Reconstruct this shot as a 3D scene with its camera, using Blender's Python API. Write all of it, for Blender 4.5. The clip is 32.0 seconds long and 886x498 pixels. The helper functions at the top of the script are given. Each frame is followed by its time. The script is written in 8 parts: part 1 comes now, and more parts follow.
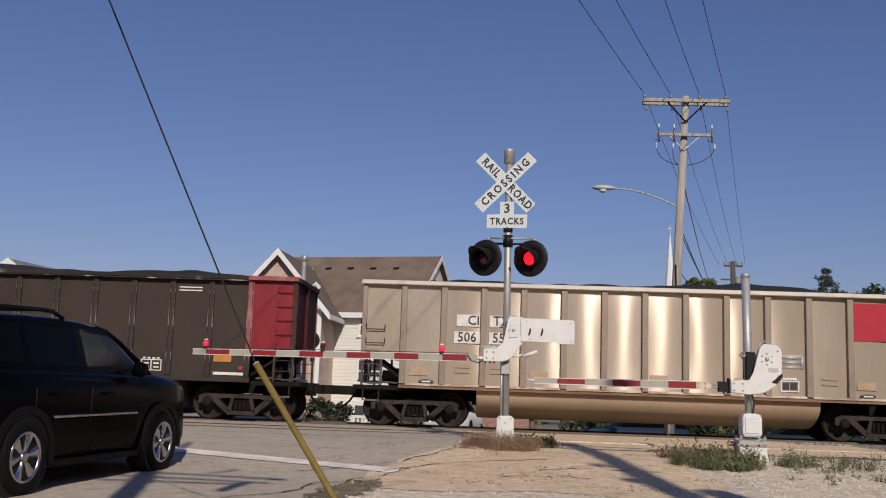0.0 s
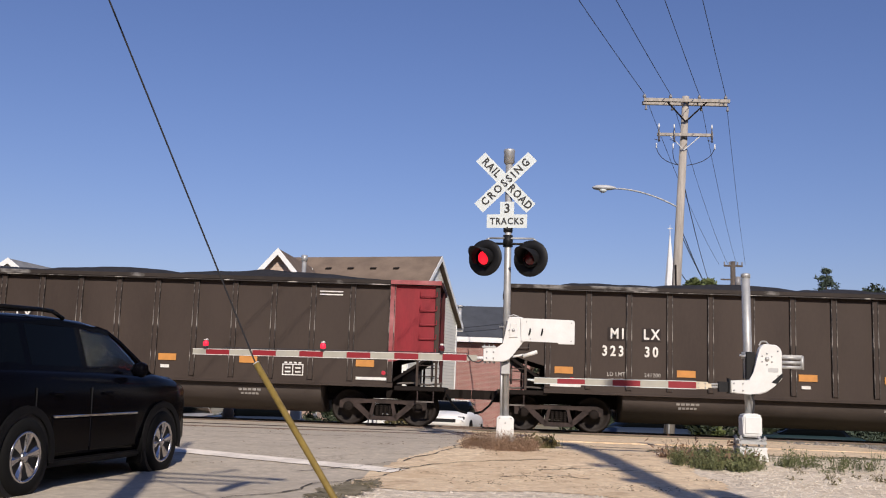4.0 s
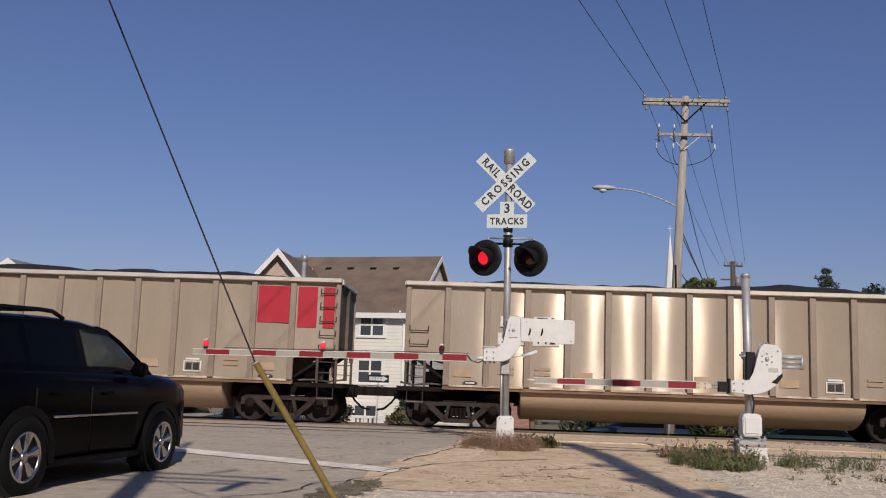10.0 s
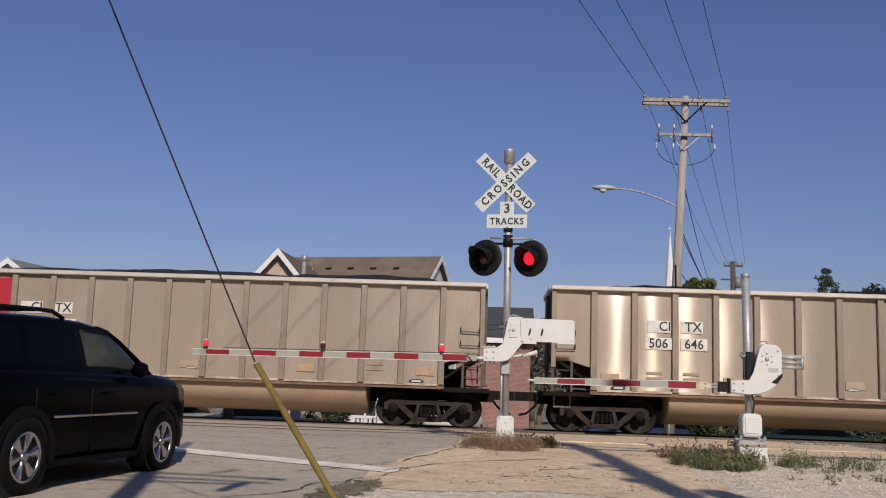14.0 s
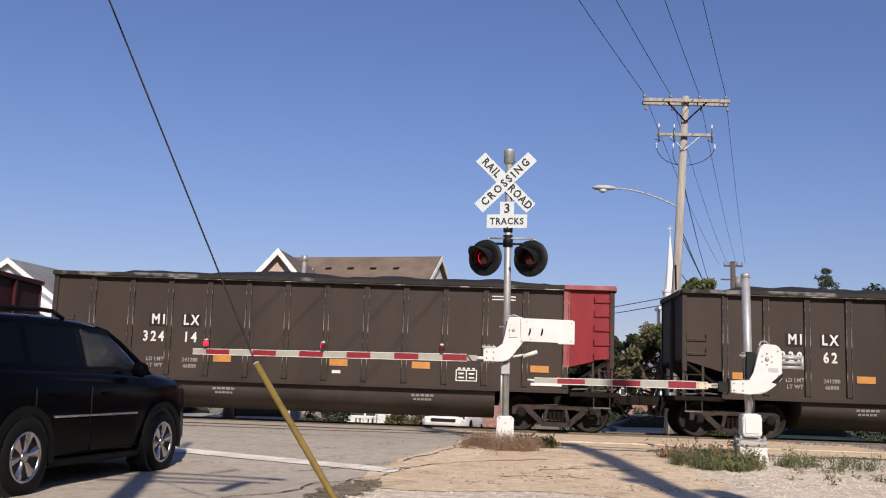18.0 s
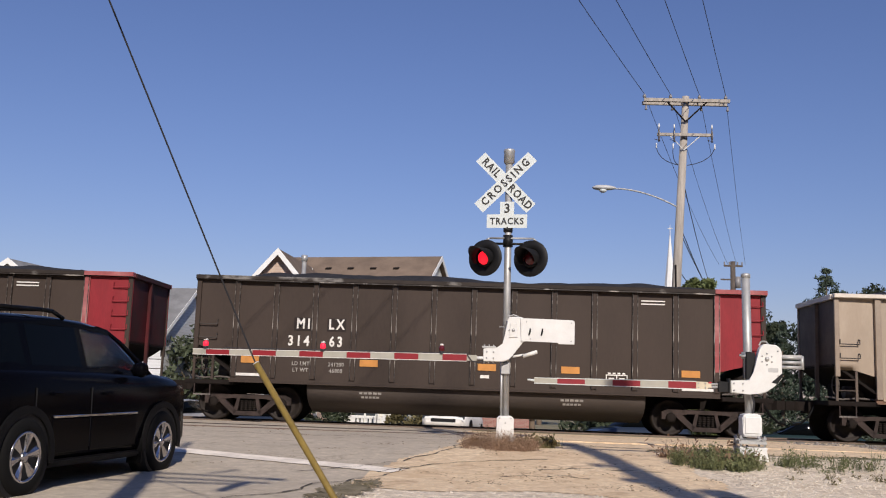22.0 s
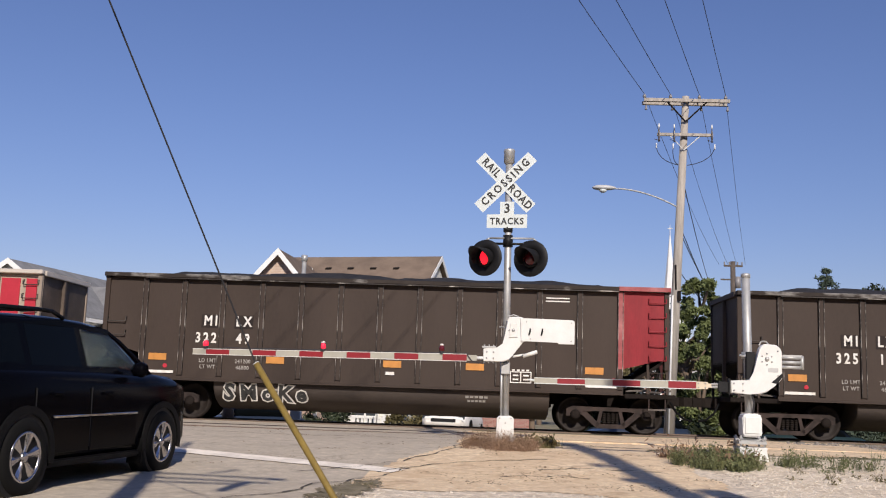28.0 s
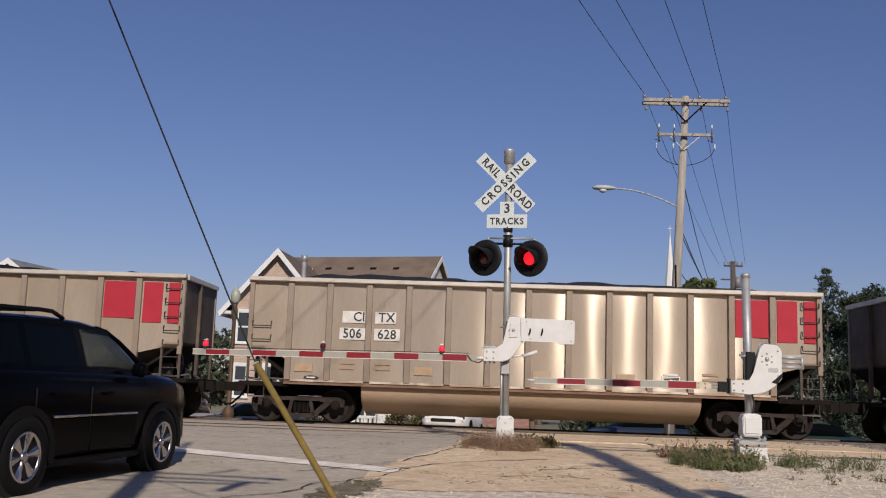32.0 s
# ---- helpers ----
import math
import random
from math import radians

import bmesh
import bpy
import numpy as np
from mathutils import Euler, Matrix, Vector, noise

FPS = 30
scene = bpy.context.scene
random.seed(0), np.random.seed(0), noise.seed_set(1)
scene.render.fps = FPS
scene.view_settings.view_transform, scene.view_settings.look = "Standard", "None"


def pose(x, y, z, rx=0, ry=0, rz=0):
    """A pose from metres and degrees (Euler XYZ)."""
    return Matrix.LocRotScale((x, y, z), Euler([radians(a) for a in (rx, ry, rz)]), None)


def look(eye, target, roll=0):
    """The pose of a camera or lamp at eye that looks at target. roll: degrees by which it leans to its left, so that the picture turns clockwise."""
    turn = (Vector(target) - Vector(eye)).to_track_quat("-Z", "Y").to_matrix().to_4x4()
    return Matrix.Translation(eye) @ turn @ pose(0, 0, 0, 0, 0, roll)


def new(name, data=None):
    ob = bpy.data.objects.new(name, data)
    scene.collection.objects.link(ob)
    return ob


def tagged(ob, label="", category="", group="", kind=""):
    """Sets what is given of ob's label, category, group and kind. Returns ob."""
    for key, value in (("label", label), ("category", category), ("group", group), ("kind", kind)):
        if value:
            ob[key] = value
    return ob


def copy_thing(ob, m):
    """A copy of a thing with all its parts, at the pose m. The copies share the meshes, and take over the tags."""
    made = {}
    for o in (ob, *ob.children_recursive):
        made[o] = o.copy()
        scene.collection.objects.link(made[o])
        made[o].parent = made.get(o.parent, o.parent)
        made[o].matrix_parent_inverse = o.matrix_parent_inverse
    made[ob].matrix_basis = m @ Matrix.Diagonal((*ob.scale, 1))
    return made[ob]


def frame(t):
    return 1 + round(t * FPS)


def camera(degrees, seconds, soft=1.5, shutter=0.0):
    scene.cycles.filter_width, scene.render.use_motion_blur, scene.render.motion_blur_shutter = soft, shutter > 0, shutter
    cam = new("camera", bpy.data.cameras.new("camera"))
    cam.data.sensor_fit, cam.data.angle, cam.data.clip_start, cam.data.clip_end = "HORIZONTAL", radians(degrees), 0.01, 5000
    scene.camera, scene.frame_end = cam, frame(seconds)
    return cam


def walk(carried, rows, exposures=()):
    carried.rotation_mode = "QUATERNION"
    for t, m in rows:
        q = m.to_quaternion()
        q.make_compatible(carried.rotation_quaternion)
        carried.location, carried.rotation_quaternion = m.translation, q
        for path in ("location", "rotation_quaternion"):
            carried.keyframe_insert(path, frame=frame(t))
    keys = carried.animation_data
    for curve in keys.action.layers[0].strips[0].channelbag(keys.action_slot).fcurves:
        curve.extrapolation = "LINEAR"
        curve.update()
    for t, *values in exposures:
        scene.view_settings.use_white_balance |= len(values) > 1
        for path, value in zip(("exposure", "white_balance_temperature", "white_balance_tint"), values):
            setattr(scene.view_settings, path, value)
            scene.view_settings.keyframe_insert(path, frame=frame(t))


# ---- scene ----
# World: x along the tracks (to the right), y away from the camera, z up from rail top; metres.
cam = camera(48.26, 32.0, 1.1)
EYE = (0.0, 0.0, 0.889)
VIEW = look(EYE, (EYE[0] - 0.04765, EYE[1] + 0.98850, EYE[2] + 0.14351), 2.01)
# the camera's own exposure follows the bright and the dark cars; stops, kelvin, tint
EXPOSURE = [(t, e, 6100, 14) for t, e in (
    (0.0, -0.50), (1.0, -0.10), (2.0, -0.28), (3.0, -0.30), (3.5, -0.10), (6.0, 0.02), (7.0, -0.30), (8.0, -0.40), (9.0, -0.45), (10.0, -0.50), (11.0, -0.40), (12.0, -0.10),
    (13.0, -0.25), (14.0, -0.48), (16.5, -0.20), (17.0, -0.05), (18.0, 0.0), (19.0, 0.0), (20.0, -0.04), (21.0, -0.40), (22.0, -0.10), (23.0, 0.0), (24.0, -0.12), (25.0, -0.45),
    (27.5, -0.08), (28.0, 0.0), (29.0, -0.15), (30.0, -0.45), (31.0, -0.45), (32.0, -0.45))]
walk(cam, [(0.0, VIEW), (32.0, VIEW)], exposures=EXPOSURE)

# ---- light: clear morning, the sun low behind the camera ----
SUN_ELEVATION = 33.0
SUN_AZIMUTH = 12.5     # degrees by which the sun stands to the right of straight behind the camera
world = bpy.data.worlds.new("sky")
scene.world = world
world.use_nodes = True
wn = world.node_tree
sky = wn.nodes.new("ShaderNodeTexSky")
sky.sky_type = 'NISHITA'
sky.sun_disc = False
sky.sun_elevation = radians(SUN_ELEVATION)
sky.sun_rotation = radians(180.0 - SUN_AZIMUTH)
sky.altitude = 200.0
sky.air_density = 1.3
sky.dust_density = 0.3
sky.ozone_density = 6.0
haze = wn.nodes.new("ShaderNodeMix")      # the clip's sky leans to violet
haze.data_type, haze.blend_type = "RGBA", "MULTIPLY"
haze.inputs[0].default_value = 1.0
haze.inputs[7].default_value = (1.10, 0.925, 1.07, 1)
wn.links.new(sky.outputs[0], haze.inputs[6])
wn.links.new(haze.outputs[2], wn.nodes["Background"].inputs[0])
wn.nodes["Background"].inputs[1].default_value = 0.08
sun = new("sun", bpy.data.lights.new("sun", "SUN"))
sun.data.energy = 4.5
sun.data.angle = radians(0.55)
sun.data.color = (1.0, 0.885, 0.715)
_a, _e = radians(SUN_AZIMUTH), radians(SUN_ELEVATION)
sun.matrix_world = look((30 * math.sin(_a) * math.cos(_e), -30 * math.cos(_a) * math.cos(_e), 30 * math.sin(_e)), (0, 0, 0))


# ---- materials ----
def mat(name, color, rough=0.7, metal=0.0, aniso=0.0, vary=0.25, scale=3.0, grain=60.0, bump=0.15, dirt=None, dirt_amount=0.0, dirt_soft=0.12, dirt_mid=0.5,
        stretch=(1, 1, 1), coat=0.0, rand=0.0, spec=0.5):
    """A surface with broad stains, fine grain and relief. dirt: a second colour in large blots."""
    m = bpy.data.materials.new(name)
    m.use_nodes = True
    nt = m.node_tree
    N, Lk = nt.nodes, nt.links
    b = N["Principled BSDF"]
    b.inputs["Roughness"].default_value = rough
    b.inputs["Metallic"].default_value = metal
    b.inputs["Coat Weight"].default_value = coat
    b.inputs["Specular IOR Level"].default_value = spec
    b.inputs["Anisotropic"].default_value = aniso
    if aniso:
        up = N.new("ShaderNodeCombineXYZ")       # the sheets were rolled upright
        up.inputs[2].default_value = 1.0
        Lk.new(up.outputs[0], b.inputs["Tangent"])
    tc = N.new("ShaderNodeTexCoord")
    mp = N.new("ShaderNodeMapping")
    mp.inputs["Scale"].default_value = stretch
    Lk.new(tc.outputs["Object"], mp.inputs[0])
    n1 = N.new("ShaderNodeTexNoise")
    n1.inputs["Scale"].default_value = scale
    n1.inputs["Detail"].default_value = 5
    n2 = N.new("ShaderNodeTexNoise")
    n2.inputs["Scale"].default_value = grain
    n2.inputs["Detail"].default_value = 3
    Lk.new(mp.outputs[0], n1.inputs[0])
    Lk.new(mp.outputs[0], n2.inputs[0])
    ad = N.new("ShaderNodeMath")
    ad.operation = "MULTIPLY_ADD"
    ad.inputs[1].default_value = 0.45
    Lk.new(n2.outputs[0], ad.inputs[0])
    Lk.new(n1.outputs[0], ad.inputs[2])
    ramp = N.new("ShaderNodeMapRange")
    ramp.inputs[1].default_value, ramp.inputs[2].default_value = 0.42, 1.02
    ramp.inputs[3].default_value, ramp.inputs[4].default_value = 1 - vary, 1 + vary
    Lk.new(ad.outputs[0], ramp.inputs[0])
    mul = N.new("ShaderNodeMix")
    mul.data_type, mul.blend_type = "RGBA", "MULTIPLY"
    mul.inputs[0].default_value = 1.0
    mul.inputs[6].default_value = (*color, 1)
    Lk.new(ramp.outputs[0], mul.inputs[7])
    out = mul.outputs[2]
    if dirt:
        n3 = N.new("ShaderNodeTexNoise")
        n3.inputs["Scale"].default_value = scale * 0.45
        n3.inputs["Detail"].default_value = 6
        n3.inputs["Roughness"].default_value = 0.65
        Lk.new(mp.outputs[0], n3.inputs[0])
        r3 = N.new("ShaderNodeMapRange")
        r3.inputs[1].default_value, r3.inputs[2].default_value = dirt_mid - dirt_soft, dirt_mid + dirt_soft
        r3.inputs[4].default_value = dirt_amount
        Lk.new(n3.outputs[0], r3.inputs[0])
        mx = N.new("ShaderNodeMix")
        mx.data_type = "RGBA"
        mx.inputs[7].default_value = (*dirt, 1)
        Lk.new(r3.outputs[0], mx.inputs[0])
        Lk.new(out, mx.inputs[6])
        out = mx.outputs[2]
    if rand:
        oi = N.new("ShaderNodeObjectInfo")
        rr = N.new("ShaderNodeMapRange")
        rr.inputs[3].default_value, rr.inputs[4].default_value = 1 - rand, 1 + rand
        Lk.new(oi.outputs["Random"], rr.inputs[0])
        m3 = N.new("ShaderNodeMix")
        m3.data_type, m3.blend_type = "RGBA", "MULTIPLY"
        m3.inputs[0].default_value = 1.0
        Lk.new(out, m3.inputs[6])
        Lk.new(rr.outputs[0], m3.inputs[7])
        out = m3.outputs[2]
    Lk.new(out, b.inputs["Base Color"])
    if bump:
        bp = N.new("ShaderNodeBump")
        bp.inputs["Strength"].default_value = bump
        bp.inputs["Distance"].default_value = 0.02
        Lk.new(ad.outputs[0], bp.inputs["Height"])
        Lk.new(bp.outputs[0], b.inputs["Normal"])
    return m


def glow(name, color, strength):
    m = bpy.data.materials.new(name)
    m.use_nodes = True
    b = m.node_tree.nodes["Principled BSDF"]
    b.inputs["Base Color"].default_value = (*color, 1)
    b.inputs["Emission Color"].default_value = (*color, 1)
    b.inputs["Emission Strength"].default_value = strength
    return m


def glass(name, color, rough=0.03, spec=0.8):
    m = bpy.data.materials.new(name)
    m.use_nodes = True
    b = m.node_tree.nodes["Principled BSDF"]
    b.inputs["Base Color"].default_value = (*color, 1)
    b.inputs["Roughness"].default_value = rough
    b.inputs["Specular IOR Level"].default_value = spec
    return m


def ground_mat(name, color, stain, dark, grit=0.35, bump=0.5, blot=0.5):
    """Weathered ground: broad stains, hand-sized blots, grit, and pits; world-sized."""
    m = mat(name, color, 0.95, vary=grit, scale=14, grain=70, bump=bump, dirt=stain, dirt_amount=0.7)
    nt = m.node_tree
    N, Lk = nt.nodes, nt.links
    b = N["Principled BSDF"]
    src = b.inputs["Base Color"].links[0].from_socket
    tc = N.new("ShaderNodeTexCoord")
    for scale, lo, hi, amount, tone in ((0.55, 0.47, 0.62, blot, stain), (2.6, 0.54, 0.66, blot * 1.2, dark), (9.0, 0.60, 0.70, 0.55, dark)):
        ns = N.new("ShaderNodeTexNoise")
        ns.inputs["Scale"].default_value = scale
        ns.inputs["Detail"].default_value = 7
        ns.inputs["Roughness"].default_value = 0.68
        ns.inputs["Distortion"].default_value = 0.6
        Lk.new(tc.outputs["Object"], ns.inputs[0])
        rg = N.new("ShaderNodeMapRange")
        rg.inputs[1].default_value, rg.inputs[2].default_value, rg.inputs[4].default_value = lo, hi, min(1.0, amount)
        Lk.new(ns.outputs[0], rg.inputs[0])
        mx = N.new("ShaderNodeMix")
        mx.data_type = "RGBA"
        mx.inputs[7].default_value = (*tone, 1)
        Lk.new(rg.outputs[0], mx.inputs[0])
        Lk.new(src, mx.inputs[6])
        src = mx.outputs[2]
    Lk.new(src, b.inputs["Base Color"])
    return m


M_EARTH = mat("earth", (0.30, 0.25, 0.17), 0.95, vary=0.3, scale=0.8, grain=25, bump=0.5, dirt=(0.12, 0.13, 0.06), dirt_amount=0.7)
M_ROAD = ground_mat("worn_concrete_road", (0.56, 0.48, 0.37), (0.42, 0.36, 0.28), (0.30, 0.25, 0.19), 0.22, 0.35, 0.5)
M_DRIVE = ground_mat("dusty_pale_pavement", (0.83, 0.66, 0.44), (0.63, 0.45, 0.27), (0.40, 0.26, 0.155), 0.28, 0.5, 0.5)
M_GRAVEL = ground_mat("crushed_limestone", (0.82, 0.71, 0.56), (0.54, 0.43, 0.30), (0.36, 0.28, 0.20), 0.5, 0.9, 0.4)
M_STONE = mat("limestone_chips", (0.64, 0.57, 0.47), 0.95, vary=0.35, scale=20, grain=60, bump=0.3)
M_BALLAST = mat("ballast", (0.22, 0.2, 0.18), 0.95, vary=0.5, scale=10, grain=40, bump=0.9)
M_LINE = mat("worn_road_paint", (0.95, 0.86, 0.73), 0.85, vary=0.12, scale=5, grain=30, bump=0.1, dirt=(0.58, 0.51, 0.42), dirt_amount=0.45, dirt_soft=0.05)
M_CRACK = mat("crack_dirt", (0.09, 0.075, 0.06), 1.0, vary=0.3)
M_RAIL = mat("rail_steel", (0.2, 0.15, 0.12), 0.5, metal=0.6, vary=0.2, scale=4)
M_BROWN = mat("brown_car_paint", (0.050, 0.0365, 0.0300), 0.6, spec=0.2, vary=0.22, scale=1.2, grain=18, bump=0.08, stretch=(1, 1, 0.35), dirt=(0.064, 0.048, 0.039), dirt_amount=0.5)
M_BROWN_DK = mat("brown_car_rim", (0.034, 0.027, 0.023), 0.65, spec=0.2, vary=0.4, scale=2.2, grain=18, bump=0.1, stretch=(0.4, 1, 1), dirt=(0.50, 0.48, 0.45), dirt_amount=0.65, dirt_soft=0.05, dirt_mid=0.585)
# pale specks: worn paint, and the edges' glints put into the colour
M_RIB_EDGE = mat("worn_glinting_edge", (0.030, 0.022, 0.018), 0.5, vary=0.4, scale=8.0, grain=30, bump=0.05, stretch=(0.6, 1, 0.4), dirt=(0.50, 0.46, 0.41), dirt_amount=0.8, dirt_soft=0.05, dirt_mid=0.57)
M_SILL_S = mat("rusty_sill", (0.27, 0.17, 0.11), 0.55, metal=0.2, vary=0.25, scale=3, grain=22, bump=0.08, dirt=(0.17, 0.09, 0.055), dirt_amount=0.7)
M_SILVER = mat("weathered_aluminium", (0.485, 0.41, 0.325), 0.225, metal=0.20, aniso=1.0, vary=0.16, scale=1.1, grain=16, bump=0.010, stretch=(1, 1, 0.3), dirt=(0.40, 0.315, 0.225), dirt_amount=0.5)
M_SILVER_END = mat("dull_aluminium_end", (0.43, 0.36, 0.285), 0.6, metal=0.1, vary=0.2, scale=1.4, grain=20, bump=0.03, stretch=(1, 1, 0.35), dirt=(0.33, 0.255, 0.185), dirt_amount=0.6)
M_SILVER_RIB = mat("dull_aluminium_rib", (0.32, 0.26, 0.205), 0.62, metal=0.1, vary=0.28, scale=2.4, grain=26, bump=0.06, stretch=(1, 1, 0.4), dirt=(0.23, 0.165, 0.115), dirt_amount=0.6)
M_LEDGE = mat("pale_aluminium_ledge", (0.66, 0.57, 0.46), 0.45, metal=0.2, vary=0.3, scale=3, grain=24, bump=0.05, dirt=(0.36, 0.25, 0.16), dirt_amount=0.8, dirt_soft=0.06)
M_SILVER_CAP = mat("pale_aluminium_cap", (0.66, 0.6, 0.52), 0.5, metal=0.25, vary=0.15, scale=2, grain=22, bump=0.05)
M_RED = mat("faded_red_paint", (0.24, 0.018, 0.026), 0.6, spec=0.25, vary=0.3, scale=1.6, grain=18, bump=0.05, stretch=(1.6, 1, 0.35), dirt=(0.26, 0.04, 0.045), dirt_amount=0.6, dirt_soft=0.2)
# car ends: coal stains, with the ends' shade put into the darker colours
M_RED_DK = mat("shaded_coal_stained_red", (0.075, 0.011, 0.014), 0.7, spec=0.2, vary=0.35, scale=2, grain=18, bump=0.08, dirt=(0.03, 0.018, 0.017), dirt_amount=0.7)
M_END_S = mat("shaded_coal_stained_aluminium", (0.13, 0.098, 0.075), 0.7, vary=0.35, scale=2, grain=18, bump=0.08, dirt=(0.05, 0.038, 0.03), dirt_amount=0.7)
M_PINK = mat("sun_bleached_red_paint", (0.36, 0.14, 0.14), 0.65, spec=0.25, vary=0.35, scale=3, grain=18, bump=0.05, dirt=(0.30, 0.05, 0.055), dirt_amount=0.8)
M_REDP = mat("bright_red_panel", (0.46, 0.032, 0.052), 0.6, spec=0.25, vary=0.12, scale=2, grain=18, bump=0.03)
M_TUB_S = mat("dusty_tub", (0.40, 0.29, 0.20), 0.7, metal=0.1, vary=0.2, scale=1.2, grain=20, stretch=(0.3, 1, 1))
M_TUB_B = mat("dark_tub", (0.052, 0.042, 0.037), 0.7, spec=0.25, vary=0.35, scale=1.6, grain=20, stretch=(0.4, 1, 1), dirt=(0.085, 0.068, 0.058), dirt_amount=0.6)
M_FRAME = mat("rusty_cast_frame", (0.028, 0.021, 0.019), 0.75, spec=0.25, vary=0.45, scale=5, grain=20, bump=0.2, dirt=(0.070, 0.048, 0.043), dirt_amount=0.7)
M_GEAR = mat("dusty_brake_gear", (0.16, 0.14, 0.125), 0.7, vary=0.35, scale=5, grain=24, bump=0.15, dirt=(0.05, 0.04, 0.035), dirt_amount=0.7)
M_IRON = mat("dark_grab_iron", (0.045, 0.036, 0.03), 0.6, vary=0.3, scale=6)
M_UNDER = mat("truck_grime", (0.015, 0.0115, 0.010), 0.85, spec=0.15, vary=0.35, scale=3, grain=20, bump=0.2)
M_TREAD = mat("wheel_steel", (0.024, 0.019, 0.017), 0.6, metal=0.1, spec=0.2, vary=0.3, scale=5)
M_COAL = mat("coal", (0.02, 0.019, 0.02), 0.75, vary=0.5, scale=6, grain=20, bump=1.0)
M_ORANGE = mat("orange_reflector", (0.55, 0.24, 0.05), 0.6, vary=0.2, scale=4)
M_ORANGE_F = mat("faded_orange_patch", (0.46, 0.29, 0.15), 0.7, vary=0.3, scale=5, dirt=(0.44, 0.36, 0.27), dirt_amount=1.0, dirt_soft=0.2)
M_WHITE = mat("white_lettering", (0.78, 0.76, 0.72), 0.6, vary=0.12, scale=4, dirt=(0.55, 0.51, 0.45), dirt_amount=0.5, dirt_soft=0.04)
M_PURPLE = mat("faint_purple_spray", (0.22, 0.145, 0.155), 0.7, vary=0.25, scale=9, dirt=(0.36, 0.26, 0.19), dirt_amount=0.8, dirt_soft=0.2)
M_PATCH = mat("dark_brown_patch_paint", (0.027, 0.020, 0.018), 0.6, spec=0.2, vary=0.2, scale=4)
M_PLATE = mat("greyed_white_patch", (0.60, 0.58, 0.54), 0.65, vary=0.15, scale=6, dirt=(0.48, 0.44, 0.38), dirt_amount=0.5)
M_FADED = mat("faded_white_stencil", (0.42, 0.40, 0.37), 0.7, vary=0.25, scale=9, dirt=(0.10, 0.08, 0.07), dirt_amount=0.7, dirt_soft=0.1)
M_BLACK = mat("black_lettering", (0.03, 0.03, 0.03), 0.6, vary=0.12, scale=4)
M_GALV = mat("galvanized_steel", (0.46, 0.46, 0.45), 0.52, metal=0.5, vary=0.2, scale=6, grain=50, bump=0.06)
M_CASE = mat("white_enamel_case", (0.78, 0.78, 0.76), 0.4, vary=0.08, scale=4, grain=40, bump=0.03, dirt=(0.6, 0.58, 0.52), dirt_amount=0.35)
M_SIGN = mat("reflective_white_sheeting", (0.66, 0.71, 0.70), 0.45, vary=0.07, scale=5, grain=60, bump=0.02)
M_STRIPE_R = mat("reflective_red_sheeting", (0.25, 0.012, 0.02), 0.45, vary=0.1, scale=6)
M_STRIPE_W = mat("reflective_pale_sheeting", (0.40, 0.385, 0.325), 0.45, vary=0.1, scale=6)
M_WOODPALE = mat("pale_varnished_wood", (0.62, 0.54, 0.40), 0.6, vary=0.2, scale=6, grain=40, stretch=(0.3, 1, 1))
M_LAMP_BLACK = mat("matt_black_paint", (0.012, 0.012, 0.013), 0.55, spec=0.25, vary=0.2, scale=6)
M_LENS_OFF = glass("dark_red_lens", (0.10, 0.008, 0.012), 0.15)
M_LENS_ON = glow("lit_red_lens", (0.85, 0.012, 0.025), 1.5)
M_BULB = glow("small_red_lamp", (0.85, 0.02, 0.05), 0.9)
M_YELLOW = mat("faded_yellow_plastic", (0.25, 0.175, 0.045), 0.45, vary=0.3, scale=5, grain=30)
M_CABLE = mat("cable", (0.03, 0.03, 0.035), 0.6, vary=0.1)
M_PALE = mat("pale_grey_paint", (0.5, 0.5, 0.49), 0.5, vary=0.1, scale=5)
M_PORC = mat("grey_porcelain", (0.24, 0.23, 0.23), 0.4, vary=0.15, scale=6)
M_FUSE = mat("brown_glazed_porcelain", (0.07, 0.06, 0.06), 0.3, vary=0.2, scale=8)
M_WOOD_DK = mat("dark_pole_wood", (0.10, 0.08, 0.065), 0.9, vary=0.3, scale=3, grain=30, bump=0.3)
M_WOOD = mat("weathered_pole_wood", (0.40, 0.36, 0.31), 0.9, vary=0.3, scale=3, grain=30, bump=0.3, stretch=(4, 4, 0.4))
M_SUV = mat("black_car_paint", (0.0022, 0.0022, 0.0034), 0.16, vary=0.05, scale=3, bump=0.0, spec=0.035)
M_TRIM = mat("black_plastic", (0.004, 0.004, 0.0045), 0.6, spec=0.15, vary=0.2, scale=6)
M_TYRE = mat("tyre_rubber", (0.007, 0.007, 0.007), 0.85, spec=0.15, vary=0.2, scale=6)
M_ALLOY = mat("alloy_wheel", (0.50, 0.49, 0.50), 0.25, metal=1.0, vary=0.1, scale=6)
M_CHROME = mat("chrome", (0.7, 0.7, 0.7), 0.12, metal=1.0, vary=0.03)
M_GLASS_DK = glass("tinted_glass", (0.003, 0.004, 0.005), 0.03, 0.05)


def clear_glass(name, tint):
    m = glass(name, tint, 0.08, 0.3)
    b = m.node_tree.nodes["Principled BSDF"]
    b.inputs["Transmission Weight"].default_value = 1.0
    b.inputs["IOR"].default_value = 1.25
    return m


